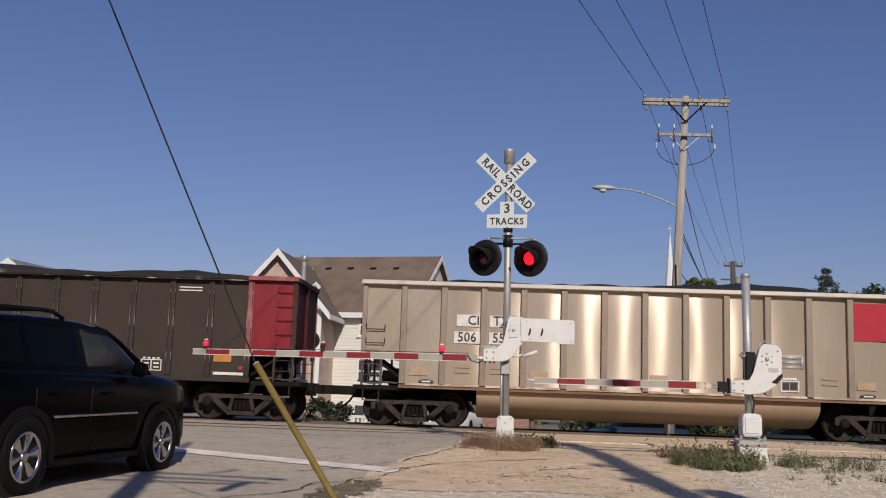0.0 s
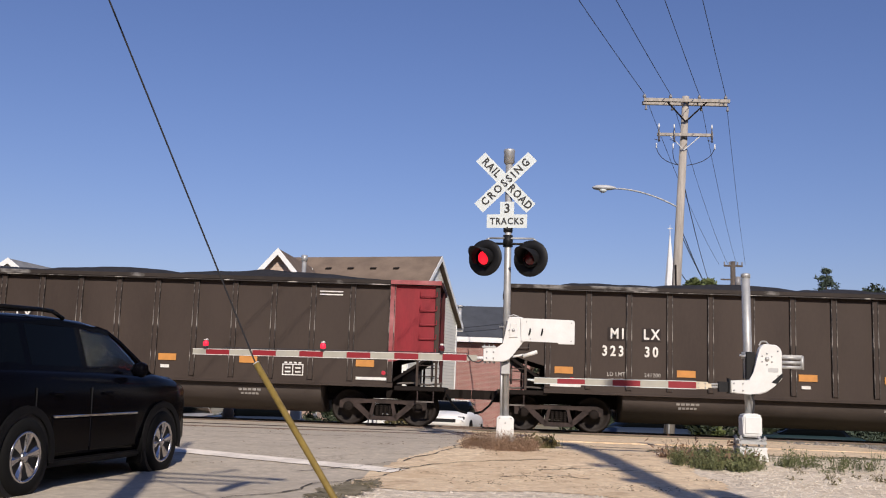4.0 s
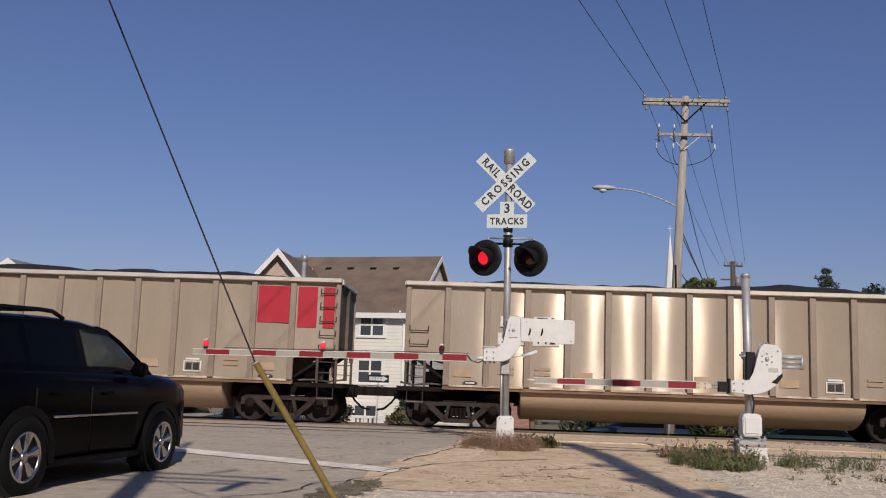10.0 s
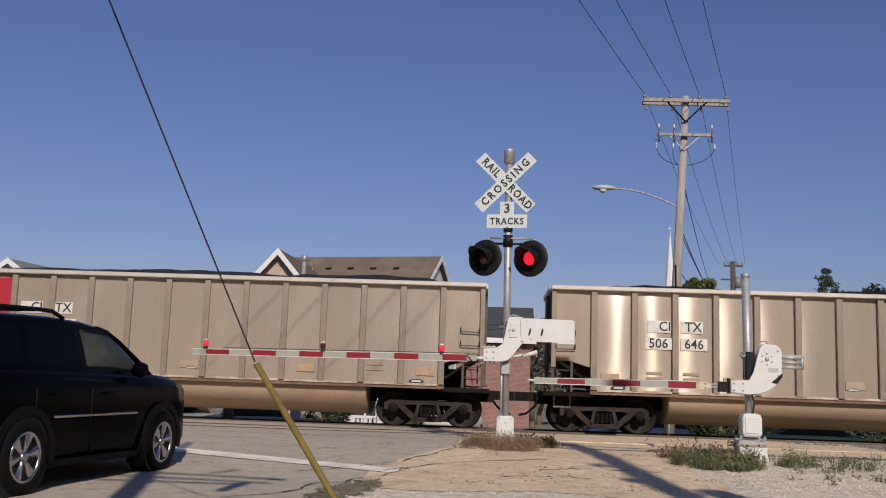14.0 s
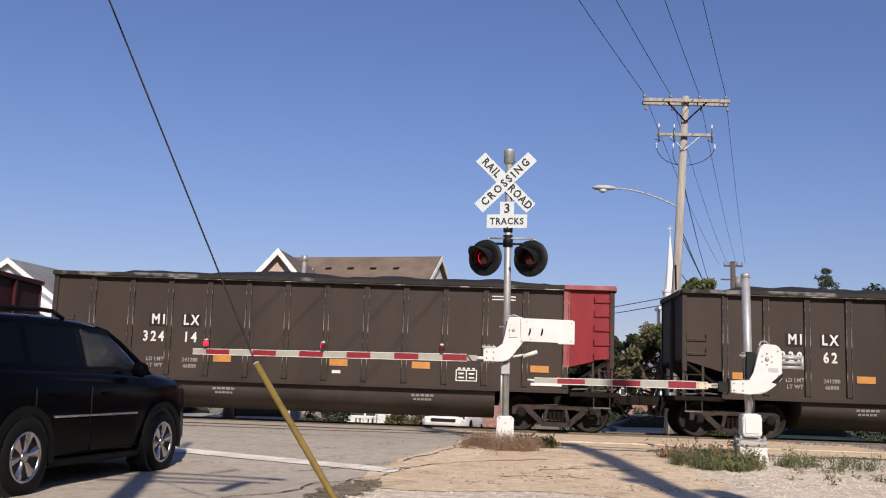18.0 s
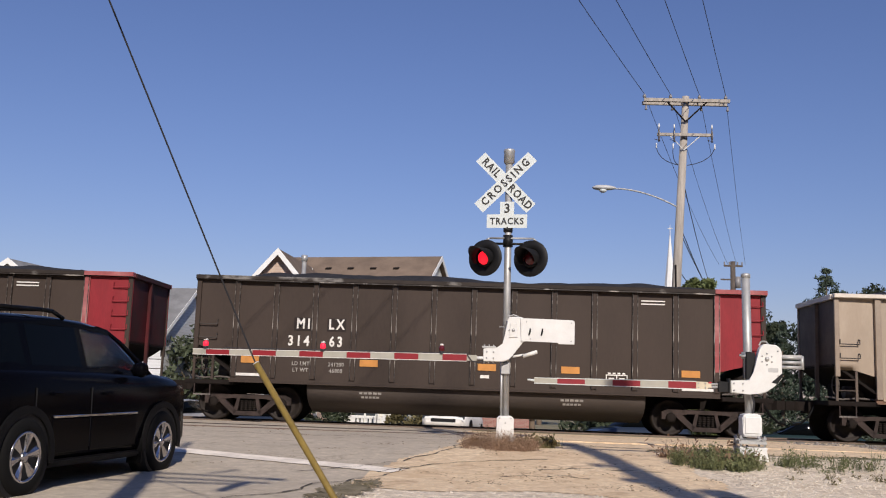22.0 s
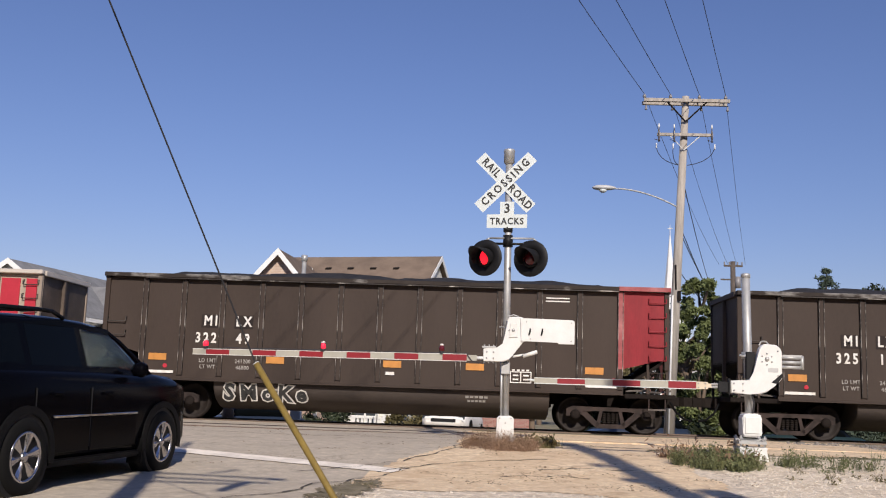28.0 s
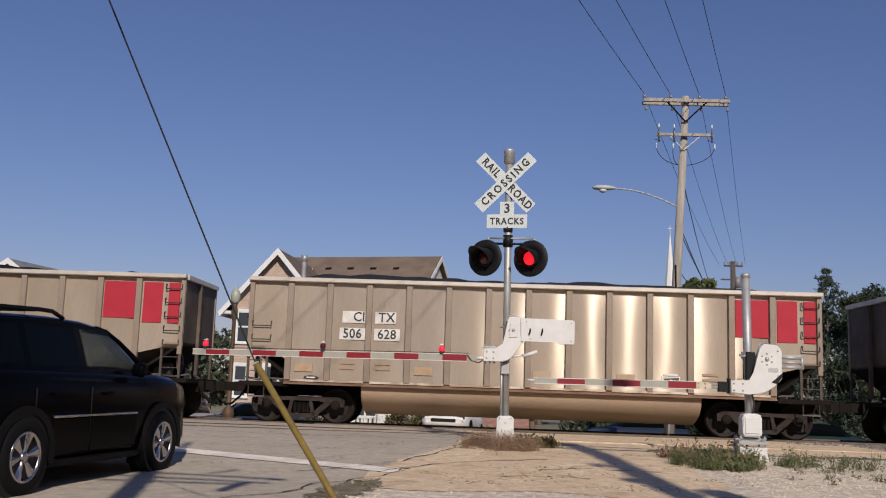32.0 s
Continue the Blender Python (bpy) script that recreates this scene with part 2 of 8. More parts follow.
M_GLASS_FRONT = clear_glass("light_tinted_glass", (0.30, 0.34, 0.33))
M_SEAT = mat("grey_upholstery", (0.05, 0.05, 0.052), 0.9, vary=0.2, scale=8)
M_SHINGLE = mat("brown_shingles", (0.17, 0.125, 0.09), 0.95, vary=0.3, scale=1.2, grain=14, bump=0.3, rand=0.12)
M_SHINGLE_G = mat("grey_shingles", (0.2, 0.2, 0.2), 0.95, vary=0.3, scale=1.2, grain=14, bump=0.3)
M_SHINGLE_B = mat("slate_shingles", (0.06, 0.065, 0.075), 0.95, vary=0.25, scale=1.2, grain=14, bump=0.3)
M_TRIMW = mat("white_trim_paint", (0.8, 0.8, 0.77), 0.6, vary=0.05, scale=3)
M_WIN = glass("window_glass", (0.06, 0.07, 0.08), 0.05)
M_BARK = mat("bark", (0.14, 0.105, 0.075), 0.95, vary=0.35, scale=6, grain=30, bump=0.6, stretch=(1, 1, 0.3))


def leaf_mat(name, color):
    m = mat(name, color, 0.75, vary=0.35, scale=0.9, grain=6, bump=0.0)
    return m


M_LEAF = leaf_mat("leaf_green", (0.12, 0.145, 0.045))
M_LEAF_DK = leaf_mat("leaf_dark", (0.032, 0.044, 0.02))
M_LEAF_OL = leaf_mat("leaf_olive", (0.13, 0.11, 0.045))
M_LEAF_FAR = leaf_mat("leaf_far", (0.06, 0.075, 0.04))
M_NEEDLE = leaf_mat("needle_green", (0.055, 0.078, 0.052))
M_WEED = leaf_mat("weed_green", (0.115, 0.125, 0.05))
M_MOSS = mat("olive_moss", (0.15, 0.125, 0.07), 0.95, vary=0.4, scale=8, grain=60, bump=0.8, dirt=(0.30, 0.25, 0.17), dirt_amount=0.7)
M_DRY = leaf_mat("dry_weed", (0.23, 0.145, 0.09))


# ---- mesh helpers ----
def box(bm, x0, x1, y0, y1, z0, z1):
    v = [bm.verts.new((x, y, z)) for x in (x0, x1) for y in (y0, y1) for z in (z0, z1)]
    for f in ((0, 1, 3, 2), (4, 6, 7, 5), (0, 4, 5, 1), (2, 3, 7, 6), (0, 2, 6, 4), (1, 5, 7, 3)):
        bm.faces.new([v[i] for i in f])
    return v


def tube(bm, a, b, r, seg=8, r2=None, caps=True):
    a, b = Vector(a), Vector(b)
    d = (b - a).normalized()
    u = d.orthogonal().normalized()
    w = d.cross(u)
    r2 = r if r2 is None else r2
    ra, rb = [], []
    for i in range(seg):
        t = 2 * math.pi * i / seg
        o = u * math.cos(t) + w * math.sin(t)
        ra.append(bm.verts.new(a + o * r))
        rb.append(bm.verts.new(b + o * r2))
    for i in range(seg):
        j = (i + 1) % seg
        bm.faces.new((ra[i], ra[j], rb[j], rb[i])).smooth = seg > 6
    if caps:
        bm.faces.new(ra[::-1])
        bm.faces.new(rb)


def pipe(bm, pts, r, seg=6):
    for a, b in zip(pts, pts[1:]):
        tube(bm, a, b, r, seg)


def prism(bm, pts, axis, lo, hi):
    """A flat outline pts (pairs) drawn out along axis 0, 1 or 2 from lo to hi."""
    def at(p, c):
        q = list(p)
        q.insert(axis, c)
        return q
    va = [bm.verts.new(at(p, lo)) for p in pts]
    vb = [bm.verts.new(at(p, hi)) for p in pts]
    n = len(pts)
    for i in range(n):
        j = (i + 1) % n
        bm.faces.new((va[i], va[j], vb[j], vb[i]))
    bm.faces.new(va[::-1])
    bm.faces.new(vb)


def ring_loft(bm, rings, close=True, caps=True, smooth=True):
    vs = [[bm.verts.new(p) for p in ring] for ring in rings]
    n = len(vs[0])
    for a, b in zip(vs, vs[1:]):
        for i in range(n if close else n - 1):
            j = (i + 1) % n
            bm.faces.new((a[i], a[j], b[j], b[i])).smooth = smooth
    if caps and close:
        bm.faces.new(vs[0][::-1])
        bm.faces.new(vs[-1])
    return vs


def lathe(bm, origin, axis, profile, seg=20):
    """profile: pairs (along the axis, radius)."""
    o, d = Vector(origin), Vector(axis).normalized()
    u = d.orthogonal().normalized()
    w = d.cross(u)
    rings = []
    for h, r in profile:
        rings.append([o + d * h + (u * math.cos(2 * math.pi * i / seg) + w * math.sin(2 * math.pi * i / seg)) * max(r, 1e-4) for i in range(seg)])
    ring_loft(bm, rings, caps=profile[0] != profile[-1])


def bev(bm, w, seg=2):
    bmesh.ops.bevel(bm, geom=list(bm.edges), offset=w, segments=seg, affect='EDGES', clamp_overlap=True)


def mesh_of(name, bm):
    bmesh.ops.recalc_face_normals(bm, faces=bm.faces)
    me = bpy.data.meshes.new(name)
    bm.to_mesh(me)
    bm.free()
    return me


def part(name, bm, material, parent, label="", m=None):
    me = mesh_of(name, bm) if isinstance(bm, bmesh.types.BMesh) else bm
    if not me.materials:
        me.materials.append(material)
    ob = new(name, me)
    ob.parent = parent
    if m is not None:
        ob.matrix_basis = m
    if label:
        tagged(ob, label)
    return ob


def thing(name, m, label, category, group="", kind=""):
    ob = new(name)
    ob.matrix_basis = m
    return tagged(ob, label, category, group, kind)


def solid(name, bm, material, label, category="", kind="", group="", m=None):
    ob = part(name, bm, material, None, "", m)
    return tagged(ob, label, category, group, kind)


def B():
    return bmesh.new()


def boxpart(name, material, parent, x0, x1, y0, y1, z0, z1, bevel=0.0, label=""):
    bm = B()
    box(bm, x0, x1, y0, y1, z0, z1)
    if bevel:
        bev(bm, bevel)
    return part(name, bm, material, parent, label)


def text_mesh(words, size, depth=0.004, spacing=1.0, align='CENTER', fat=0.0, narrow=1.0):
    cu = bpy.data.curves.new("writing", 'FONT')
    cu.body, cu.size, cu.extrude, cu.space_character = words, size, depth, spacing
    cu.align_x, cu.align_y = align, 'CENTER'
    cu.resolution_u = 2
    cu.offset = fat
    ob = bpy.data.objects.new("writing", cu)
    scene.collection.objects.link(ob)
    me = bpy.data.meshes.new_from_object(ob)
    bpy.data.objects.remove(ob)
    me.materials.clear()
    if narrow != 1.0:
        me.transform(Matrix.Diagonal((narrow, 1.0, 1.0, 1.0)))
    return me


def facing(x, y, z, rz=0):
    """A pose for writing that stands upright and faces the camera side (-y)."""
    return pose(x, y, z, 90, 0, rz)

# ---- the ground ----
PROFILE = [(-60, -0.3), (7, -0.24), (10, -0.19), (12, -0.14), (15, 0.02), (17.8, 0.08), (19.5, 0.05), (21.2, -0.02), (24.5, -0.02), (25.2, -0.03),
           (28.2, -0.06), (29.5, -0.14), (31, -0.24), (33, -0.5), (36, -1.05), (38, -1.2), (60, -1.25), (900, -1.6)]


def level(x, y):
    """Height of the ground."""
    z = PROFILE[-1][1]
    for (ya, za), (yb, zb) in zip(PROFILE, PROFILE[1:]):
        if y <= yb:
            t = max(0.0, (y - ya) / (yb - ya))
            z = za + (zb - za) * t
            break
    # beyond the tracks the street runs on a low bank
    if 32.0 < y < 60.0:
        z += 0.40 * max(0.0, min(1.0, (y - 32.0) / 4.0, (60.0 - y) / 15.0)) * max(0.0, 1.0 - ((x + 1.2) / 5.0) ** 2)
    return z + 0.012 * noise.noise((x * 0.35, y * 0.35, 0.0))


def steps(lo, hi, fine_lo, fine_hi, fine):
    """Grid lines from lo to hi, close together between fine_lo and fine_hi."""
    out = [fine_lo]
    while out[-1] < fine_hi:
        out.append(out[-1] + fine)
    s = fine
    while out[-1] < hi:
        s *= 1.6
        out.append(min(hi, out[-1] + s))
    s = fine
    while out[0] > lo:
        s *= 1.6
        out.insert(0, max(lo, out[0] - s))
    return out


def sheet(name, xs, ys, dz, material, label, kind="structure", category="ground", keep=None, rough=0.0):
    bm = B()
    vs = {}
    for i, x in enumerate(xs):
        for j, y in enumerate(ys):
            w = rough * noise.noise((x * 2.1, y * 2.1, 3.0)) if rough else 0.0
            vs[i, j] = bm.verts.new((x, y, level(x, y) + dz + w))
    for i in range(len(xs) - 1):
        for j in range(len(ys) - 1):
            if keep and not keep((xs[i] + xs[i + 1]) / 2, (ys[j] + ys[j + 1]) / 2):
                continue
            bm.faces.new((vs[i, j], vs[i + 1, j], vs[i + 1, j + 1], vs[i, j + 1])).smooth = True
    bmesh.ops.delete(bm, geom=[v for v in bm.verts if not v.link_faces], context='VERTS')
    return solid(name, bm, material, label, category, kind)


def span(lo, hi, step):
    n = max(1, round((hi - lo) / step))
    return [lo + (hi - lo) * i / n for i in range(n + 1)]


def road_edge(y):
    b = -1.25 - 0.13 * (13 - y) if y < 13 else min(-0.35, -1.25 + 0.257 * (y - 13))
    return max(b, -2.1) + 0.12 * noise.noise((y * 0.9, 7.0, 0.0))


sheet("ground", steps(-900, 900, -12, 14, 0.5), steps(-60, 900, 4, 32, 0.5), 0.0, M_EARTH, "dry earth and short grass beside the tracks")
sheet("road", span(-11.5, 0.5, 0.12), span(-12, 36, 0.2), 0.006, M_ROAD, "worn pale concrete road rising to the crossing", category="road",
      keep=lambda x, y: x < road_edge(y))
sheet("pavement", span(-2.2, 8.6, 0.06), span(9.5, 24.6, 0.07), 0.010, M_DRIVE, "dusty tan pavement beside the crossing", category="pavement",
      keep=lambda x, y: x >= road_edge(y) - 0.06 and y > 11.0 + 1.1 * noise.noise((x * 0.8, 3.0, 0.0)) + 0.35 * max(0, x - 2)
      and not (x > 2.9 + 0.5 * noise.noise((y * 0.7, 1.0, 5.0)) and y < 16.6 + 0.4 * noise.noise((x * 0.9, 9.0, 0.0))))


def rails(yc):
    for s in (-1, 1):
        y = yc + s * 0.7525
        bm = B()
        prism(bm, [(y - 0.075, -0.17), (y + 0.075, -0.17), (y + 0.075, -0.15), (y + 0.012, -0.13), (y + 0.012, -0.04), (y + 0.036, -0.035),
                   (y + 0.036, -0.004), (y + 0.03, 0.0), (y - 0.03, 0.0), (y - 0.036, -0.004), (y - 0.036, -0.035), (y - 0.012, -0.04), (y - 0.012, -0.13), (y - 0.075, -0.15)],
              0, -260, 260)
        solid("rail", bm, M_RAIL, "worn steel railway rail with a bright running surface", "rail", "structure", "rails")


TRACK = 26.63
rails(TRACK)
rails(TRACK - 4.2)

# ---- the coal train ----
PITCH, LENGTH, HALF = 16.18, 14.49, 7.245
SPEED = 13.06
RIBS = [-HALF + 1.07 + 1.0167 * i for i in range(13)]


def side_sheet(sign, z_lo=1.08):
    """One side: a plain sheet whose ends are cut up over the platforms."""
    bm = B()
    pts = [(-HALF, 1.92), (RIBS[0], 1.62), (RIBS[0], z_lo), (RIBS[-1], z_lo), (RIBS[-1], 1.62), (HALF, 1.92), (HALF, 3.58), (-HALF, 3.58)]
    y = 1.44 * sign
    prism(bm, [(a, b) for a, b in pts], 1, min(y, y - 0.02 * sign), max(y, y - 0.02 * sign))
    return bm


def bulge_panel(sign, k):
    """One aluminium side panel; it swells a little between its ribs."""
    bm = B()
    xs = [-HALF] + RIBS + [HALF]
    zs = [1.08, 1.2, 1.62, 1.78, 1.95, 2.15, 2.4, 2.65, 2.9, 3.1, 3.27, 3.4, 3.5, 3.58]
    a, b = xs[k], xs[k + 1]
    n = 16
    low = 0 if 0 < k < len(xs) - 2 else 2
    rows = []
    for j, z in enumerate(zs[low:]):
        row = []
        for i in range(n + 1):
            u = i / n
            v = (z - zs[low]) / (3.58 - zs[low])
            amp = 0.0185 * (1.0 + 0.5 * noise.noise((k * 3.1 + 0.5, sign * 2.0, 1.0))) * (0.62 + 0.38 * math.sin(math.pi * v))
            uu = u + 0.035 * math.sin(1.3 * z + k * 2.1 + sign) * math.sin(math.pi * u)
            d = amp * math.sin(math.pi * uu) + sign * 0.024 * (u - 0.5) + 0.0008 * noise.noise((k * 5 + u * 1.4, z * 0.6, sign))
            zz = z
            if low and j == 0:
                zz = 1.92 - 0.30 * (u if k == 0 else 1 - u)
            row.append(bm.verts.new((a + (b - a) * u, sign * (1.42 + d), zz)))
        rows.append(row)
    for r0, r1 in zip(rows, rows[1:]):
        for i in range(n):
            bm.faces.new((r0[i], r0[i + 1], r1[i + 1], r1[i])).smooth = True
    return bm


def wheel_mesh():
    bm = B()
    for s in (-1, 1):
        y = 0.7525 * s
        lathe(bm, (0, y - 0.07 * s, 0), (0, s, 0), [(0, 0.02), (0, 0.47), (0.02, 0.485), (0.035, 0.462), (0.13, 0.452), (0.135, 0.40), (0.075, 0.37), (0.07, 0.16), (0.12, 0.13), (0.12, 0.0)], 24)
    tube(bm, (0, -0.98, 0), (0, 0.98, 0), 0.075, 10)
    me = mesh_of("wheelset", bm)
    me.materials.append(M_TREAD)
    return me


def sideframe_mesh():
    """Cast side frame: a bow over the axle boxes, dropping to the spring seat, with two openings."""
    bm = B()

    def slab(pts, y0=-0.07, y1=0.07):
        prism(bm, pts, 1, y0, y1)
    slab([(-1.12, 0.42), (-1.12, 0.60), (-0.95, 0.68), (-0.45, 0.66), (-0.45, 0.56), (-0.72, 0.52), (-0.78, 0.42)])
    slab([(1.12, 0.42), (1.12, 0.60), (0.95, 0.68), (0.45, 0.66), (0.45, 0.56), (0.72, 0.52), (0.78, 0.42)])
    slab([(-0.45, 0.56), (-0.45, 0.66), (0.45, 0.66), (0.45, 0.56)])
    slab([(-0.80, 0.52), (-0.62, 0.55), (-0.28, 0.24), (-0.36, 0.14)])
    slab([(0.80, 0.52), (0.62, 0.55), (0.28, 0.24), (0.36, 0.14)])
    slab([(-0.36, 0.13), (-0.36, 0.24), (0.36, 0.24), (0.36, 0.13)])
    slab([(-0.36, 0.24), (-0.28, 0.56), (-0.20, 0.56), (-0.26, 0.24)])
    slab([(0.36, 0.24), (0.28, 0.56), (0.20, 0.56), (0.26, 0.24)])
    me = mesh_of("side_frame", bm)
    me.materials.append(M_FRAME)
    return me


def spring_mesh():
    bm = B()
    prof = []
    for k in range(5):
        prof += [(k * 0.055, 0.033), (k * 0.055 + 0.012, 0.05), (k * 0.055 + 0.03, 0.05), (k * 0.055 + 0.042, 0.033)]
    lathe(bm, (0, 0, 0.25), (0, 0, 1), prof, 8)
    me = mesh_of("spring", bm)
    me.materials.append(M_UNDER)
    return me


WHEEL, FRAME_, SPRING = wheel_mesh(), sideframe_mesh(), spring_mesh()


def bearing_mesh():
    bm = B()
    lathe(bm, (0, -0.1, 0), (0, 1, 0), [(0, 0.03), (0, 0.1), (0.05, 0.13), (0.16, 0.13), (0.2, 0.1), (0.2, 0.0)], 12)
    me = mesh_of("axle_box", bm)
    me.materials.append(M_UNDER)
    return me


BEARING = bearing_mesh()


def truck(parent, x):
    t = boxpart("truck", M_UNDER, parent, -0.22, 0.22, -0.98, 0.98, 0.30, 0.55, 0.03)
    t.matrix_basis = pose(x, 0, 0)
    for s in (-1, 1):
        part("side_frame", FRAME_, M_FRAME, t, m=pose(0, s * 1.0, 0))
        for dx in (-0.16, -0.05, 0.06, 0.17):
            part("spring", SPRING, M_UNDER, t, m=pose(dx, s * 1.0, 0))
        for dx in (-0.89, 0.89):
            part("axle_box", BEARING, M_UNDER, t, m=pose(dx, s * 1.04, 0.457))
    for dx in (-0.89, 0.89):
        part("wheelset", WHEEL, M_TREAD, t, m=pose(dx, 0, 0.457))


def rung_mesh(w):
    bm = B()
    pipe(bm, [(-w / 2, 0, 0), (-w / 2, -0.08, -0.01), (-w / 2, -0.08, -0.12), (w / 2, -0.08, -0.12), (w / 2, -0.08, -0.01), (w / 2, 0, 0)], 0.014, 5)
    me = mesh_of("rung", bm)
    return me


def coal_mesh(seed):
    bm = B()
    nx, ny = 60, 8
    vs = []
    for i in range(nx + 1):
        row = []
        for j in range(ny + 1):
            u, v = i / nx, j / ny
            x, y = -HALF + 0.06 + (LENGTH - 0.12) * u, -1.38 + 2.76 * v
            e = min(1, min(u, 1 - u) * 9) * min(1, min(v, 1 - v) * 4)
            z = 3.50 + e * (0.33 + 0.18 * noise.noise((x * 0.35, y * 0.5, seed)) + 0.05 * noise.noise((x * 2, y * 2, seed)))
            row.append(bm.verts.new((x, y, z)))
        vs.append(row)
    for i in range(nx):
        for j in range(ny):
            bm.faces.new((vs[i][j], vs[i + 1][j], vs[i + 1][j + 1], vs[i][j + 1])).smooth = True
    me = mesh_of("coal_load", bm)
    me.materials.append(M_COAL)
    return me


COALS = [coal_mesh(s * 4.7) for s in range(4)]


def gondola(silver):
    """A twin-tub coal gondola; its red end is at +x."""
    body_m, rim_m, tub_m = (M_SILVER, M_SILVER_CAP, M_TUB_S) if silver else (M_BROWN, M_BROWN_DK, M_TUB_B)
    rib_m = M_SILVER_RIB if silver else M_BROWN
    car = thing("coal_gondola", pose(0, 0, 0), "", "rail car", "cars of the coal train")
    # a rib, shared by all
    bm = B()
    if silver:
        box(bm, -0.075, 0.075, -0.045, 0.045, 1.08, 3.57)
    else:
        box(bm, -0.05, 0.05, -0.03, 0.03, 1.1, 3.57)
    bev(bm, 0.008, 1)
    if silver:
        for z in (3.3, 3.2, 3.1, 3.0, 2.9, 1.6, 1.5, 1.4, 1.3):
            for dy in (-0.05, 0.05):
                box(bm, 0.045, 0.06, dy - 0.004, dy + 0.004, z, z + 0.02)
    rib = mesh_of("rib", bm)
    rib.materials.append(rib_m)
    bm = B()
    box(bm, -0.009, 0.009, -0.04, 0.04, 1.1, 3.57)
    flange = mesh_of("rib_flange", bm)
    flange.materials.append(M_RIB_EDGE)
    bm = B()
    box(bm, -0.06, 0.06, -0.04, 0.04, 1.62, 3.57)
    bev(bm, 0.008, 1)
    rib_end = mesh_of("rib", bm)
    rib_end.materials.append(rib_m)
    long_rung, short_rung = rung_mesh(0.46), rung_mesh(0.42)
    for me in (long_rung, short_rung):
        me.materials.append(M_IRON if silver else M_RED)
    plain_rung = rung_mesh(0.48)
    plain_rung.materials.append(M_IRON)
    for s in (-1, 1):
        if silver:
            for k in range(14):
                part("side_panel", bulge_panel(s, k), body_m if 0 < k < 13 else M_SILVER_END, car)
        else:
            part("side_sheet", side_sheet(s), body_m, car)
        for x in RIBS:
            part("rib", rib, body_m, car, m=pose(x, s * 1.475, 0))
            if not silver and s < 0:
                for d in (-0.06, 0.06):
                    part("rib_flange", flange, M_RIB_EDGE, car, m=pose(x + d, s * 1.475, 0))
        for x in (-HALF + 0.06, HALF - 0.06):
            part("corner_post", rib_end, body_m, car, m=pose(x, s * 1.46, 0))
        # top chord and side sill
        bm = B()
        box(bm, -HALF - 0.02, HALF + 0.02, s * 1.50 - 0.09, s * 1.50 + 0.09, 3.58, 3.69)
        bev(bm, 0.015, 1)
        part("top_chord", bm, rim_m, car)
        bm = B()
        prism(bm, [(s * 1.36, 0.97), (s * 1.53, 0.97), (s * 1.53, 1.0), (s * 1.47, 1.01), (s * 1.47, 1.10), (s * 1.36, 1.10)], 0, RIBS[0] - 0.08, RIBS[-1] + 0.08)
        part("side_sill", bm, M_SILL_S if silver else M_BROWN, car)
        if silver:
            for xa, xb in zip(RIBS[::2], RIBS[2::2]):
                boxpart("sill_ledge", M_LEDGE, car, xa + 0.08, xb - 0.08, min(s * 1.43, s * 1.502), max(s * 1.43, s * 1.502), 1.045, 1.098, 0, "pale ledge along the sill")
        else:
            boxpart("chord_lip", M_RIB_EDGE, car, RIBS[0], RIBS[-1] - 0.06, min(s * 1.56, s * 1.598), max(s * 1.56, s * 1.598), 3.556, 3.579)

        # tub: a rounded trough below the sill
        bm = B()
        arc = [(s * 0.12, 1.1), (s * 1.36, 1.1), (s * 1.36, 0.90)]
        for k in range(1, 13):
            t = math.pi / 2 * k / 12
            arc.append((s * (0.12 + 1.24 * math.cos(t)), 0.88 - 0.61 * math.sin(t)))
        rings = []
        for x, k in ((-4.28, 0.93), (-4.25, 1.0), (4.25, 1.0), (4.28, 0.93)):
            rings.append([(x, y, 1.1 - (1.1 - z) * k) for y, z in arc])
        ring_loft(bm, rings, smooth=False)
        tub = part("tub", bm, tub_m, car)
        for f in tub.data.polygons:
            f.use_smooth = abs(f.normal.x) < 0.5 and f.normal.z < 0.2
        # ladder at the red end, grab irons at the other
        for k in range(5):
            part("rung", short_rung, body_m, car, m=pose(HALF - 0.29, s * 1.44, 3.42 - 0.36 * k, 0, 0, 0 if s < 0 else 180))
        for z in (2.55, 2.2):
            part("rung", plain_rung, body_m, car, m=pose(-HALF + 0.36, s * 1.44, z, 0, 0, 0 if s < 0 else 180))
        yo = s * 1.458
        if silver:
            for a, b, z0 in ((RIBS[11] + 0.1, RIBS[12] - 0.1, 2.52), (RIBS[12] + 0.12, RIBS[12] + 0.62, 2.42), (HALF - 0.44, HALF - 0.15, 2.42)):
                boxpart("red_panel", M_REDP, car, a, b, min(yo, s * 1.40), max(yo, s * 1.40), z0, 3.46, 0, "flat red painted panel")
        else:
            bm = B()
            prism(bm, [(RIBS[12] + 0.09, 1.63), (HALF + 0.004, 1.925), (HALF + 0.004, 3.575), (RIBS[12] + 0.09, 3.575)], 1, min(yo, s * 1.43), max(yo, s * 1.43))
            part("red_panel", bm, M_RED, car, "faded red painted end panel")
            bm = B()
            box(bm, RIBS[12] - 0.05, HALF + 0.024, s * 1.50 - 0.094, s * 1.50 + 0.094, 3.585, 3.694)
            part("chord_cap", bm, M_PINK, car, "sun-bleached red rim")
            boxpart("bleached_edge", M_PINK, car, RIBS[12] - 0.052, RIBS[12] + 0.088, min(s * 1.47, s * 1.5065), max(s * 1.47, s * 1.5065), 1.62, 3.57, 0, "sun-bleached edge of the red end")
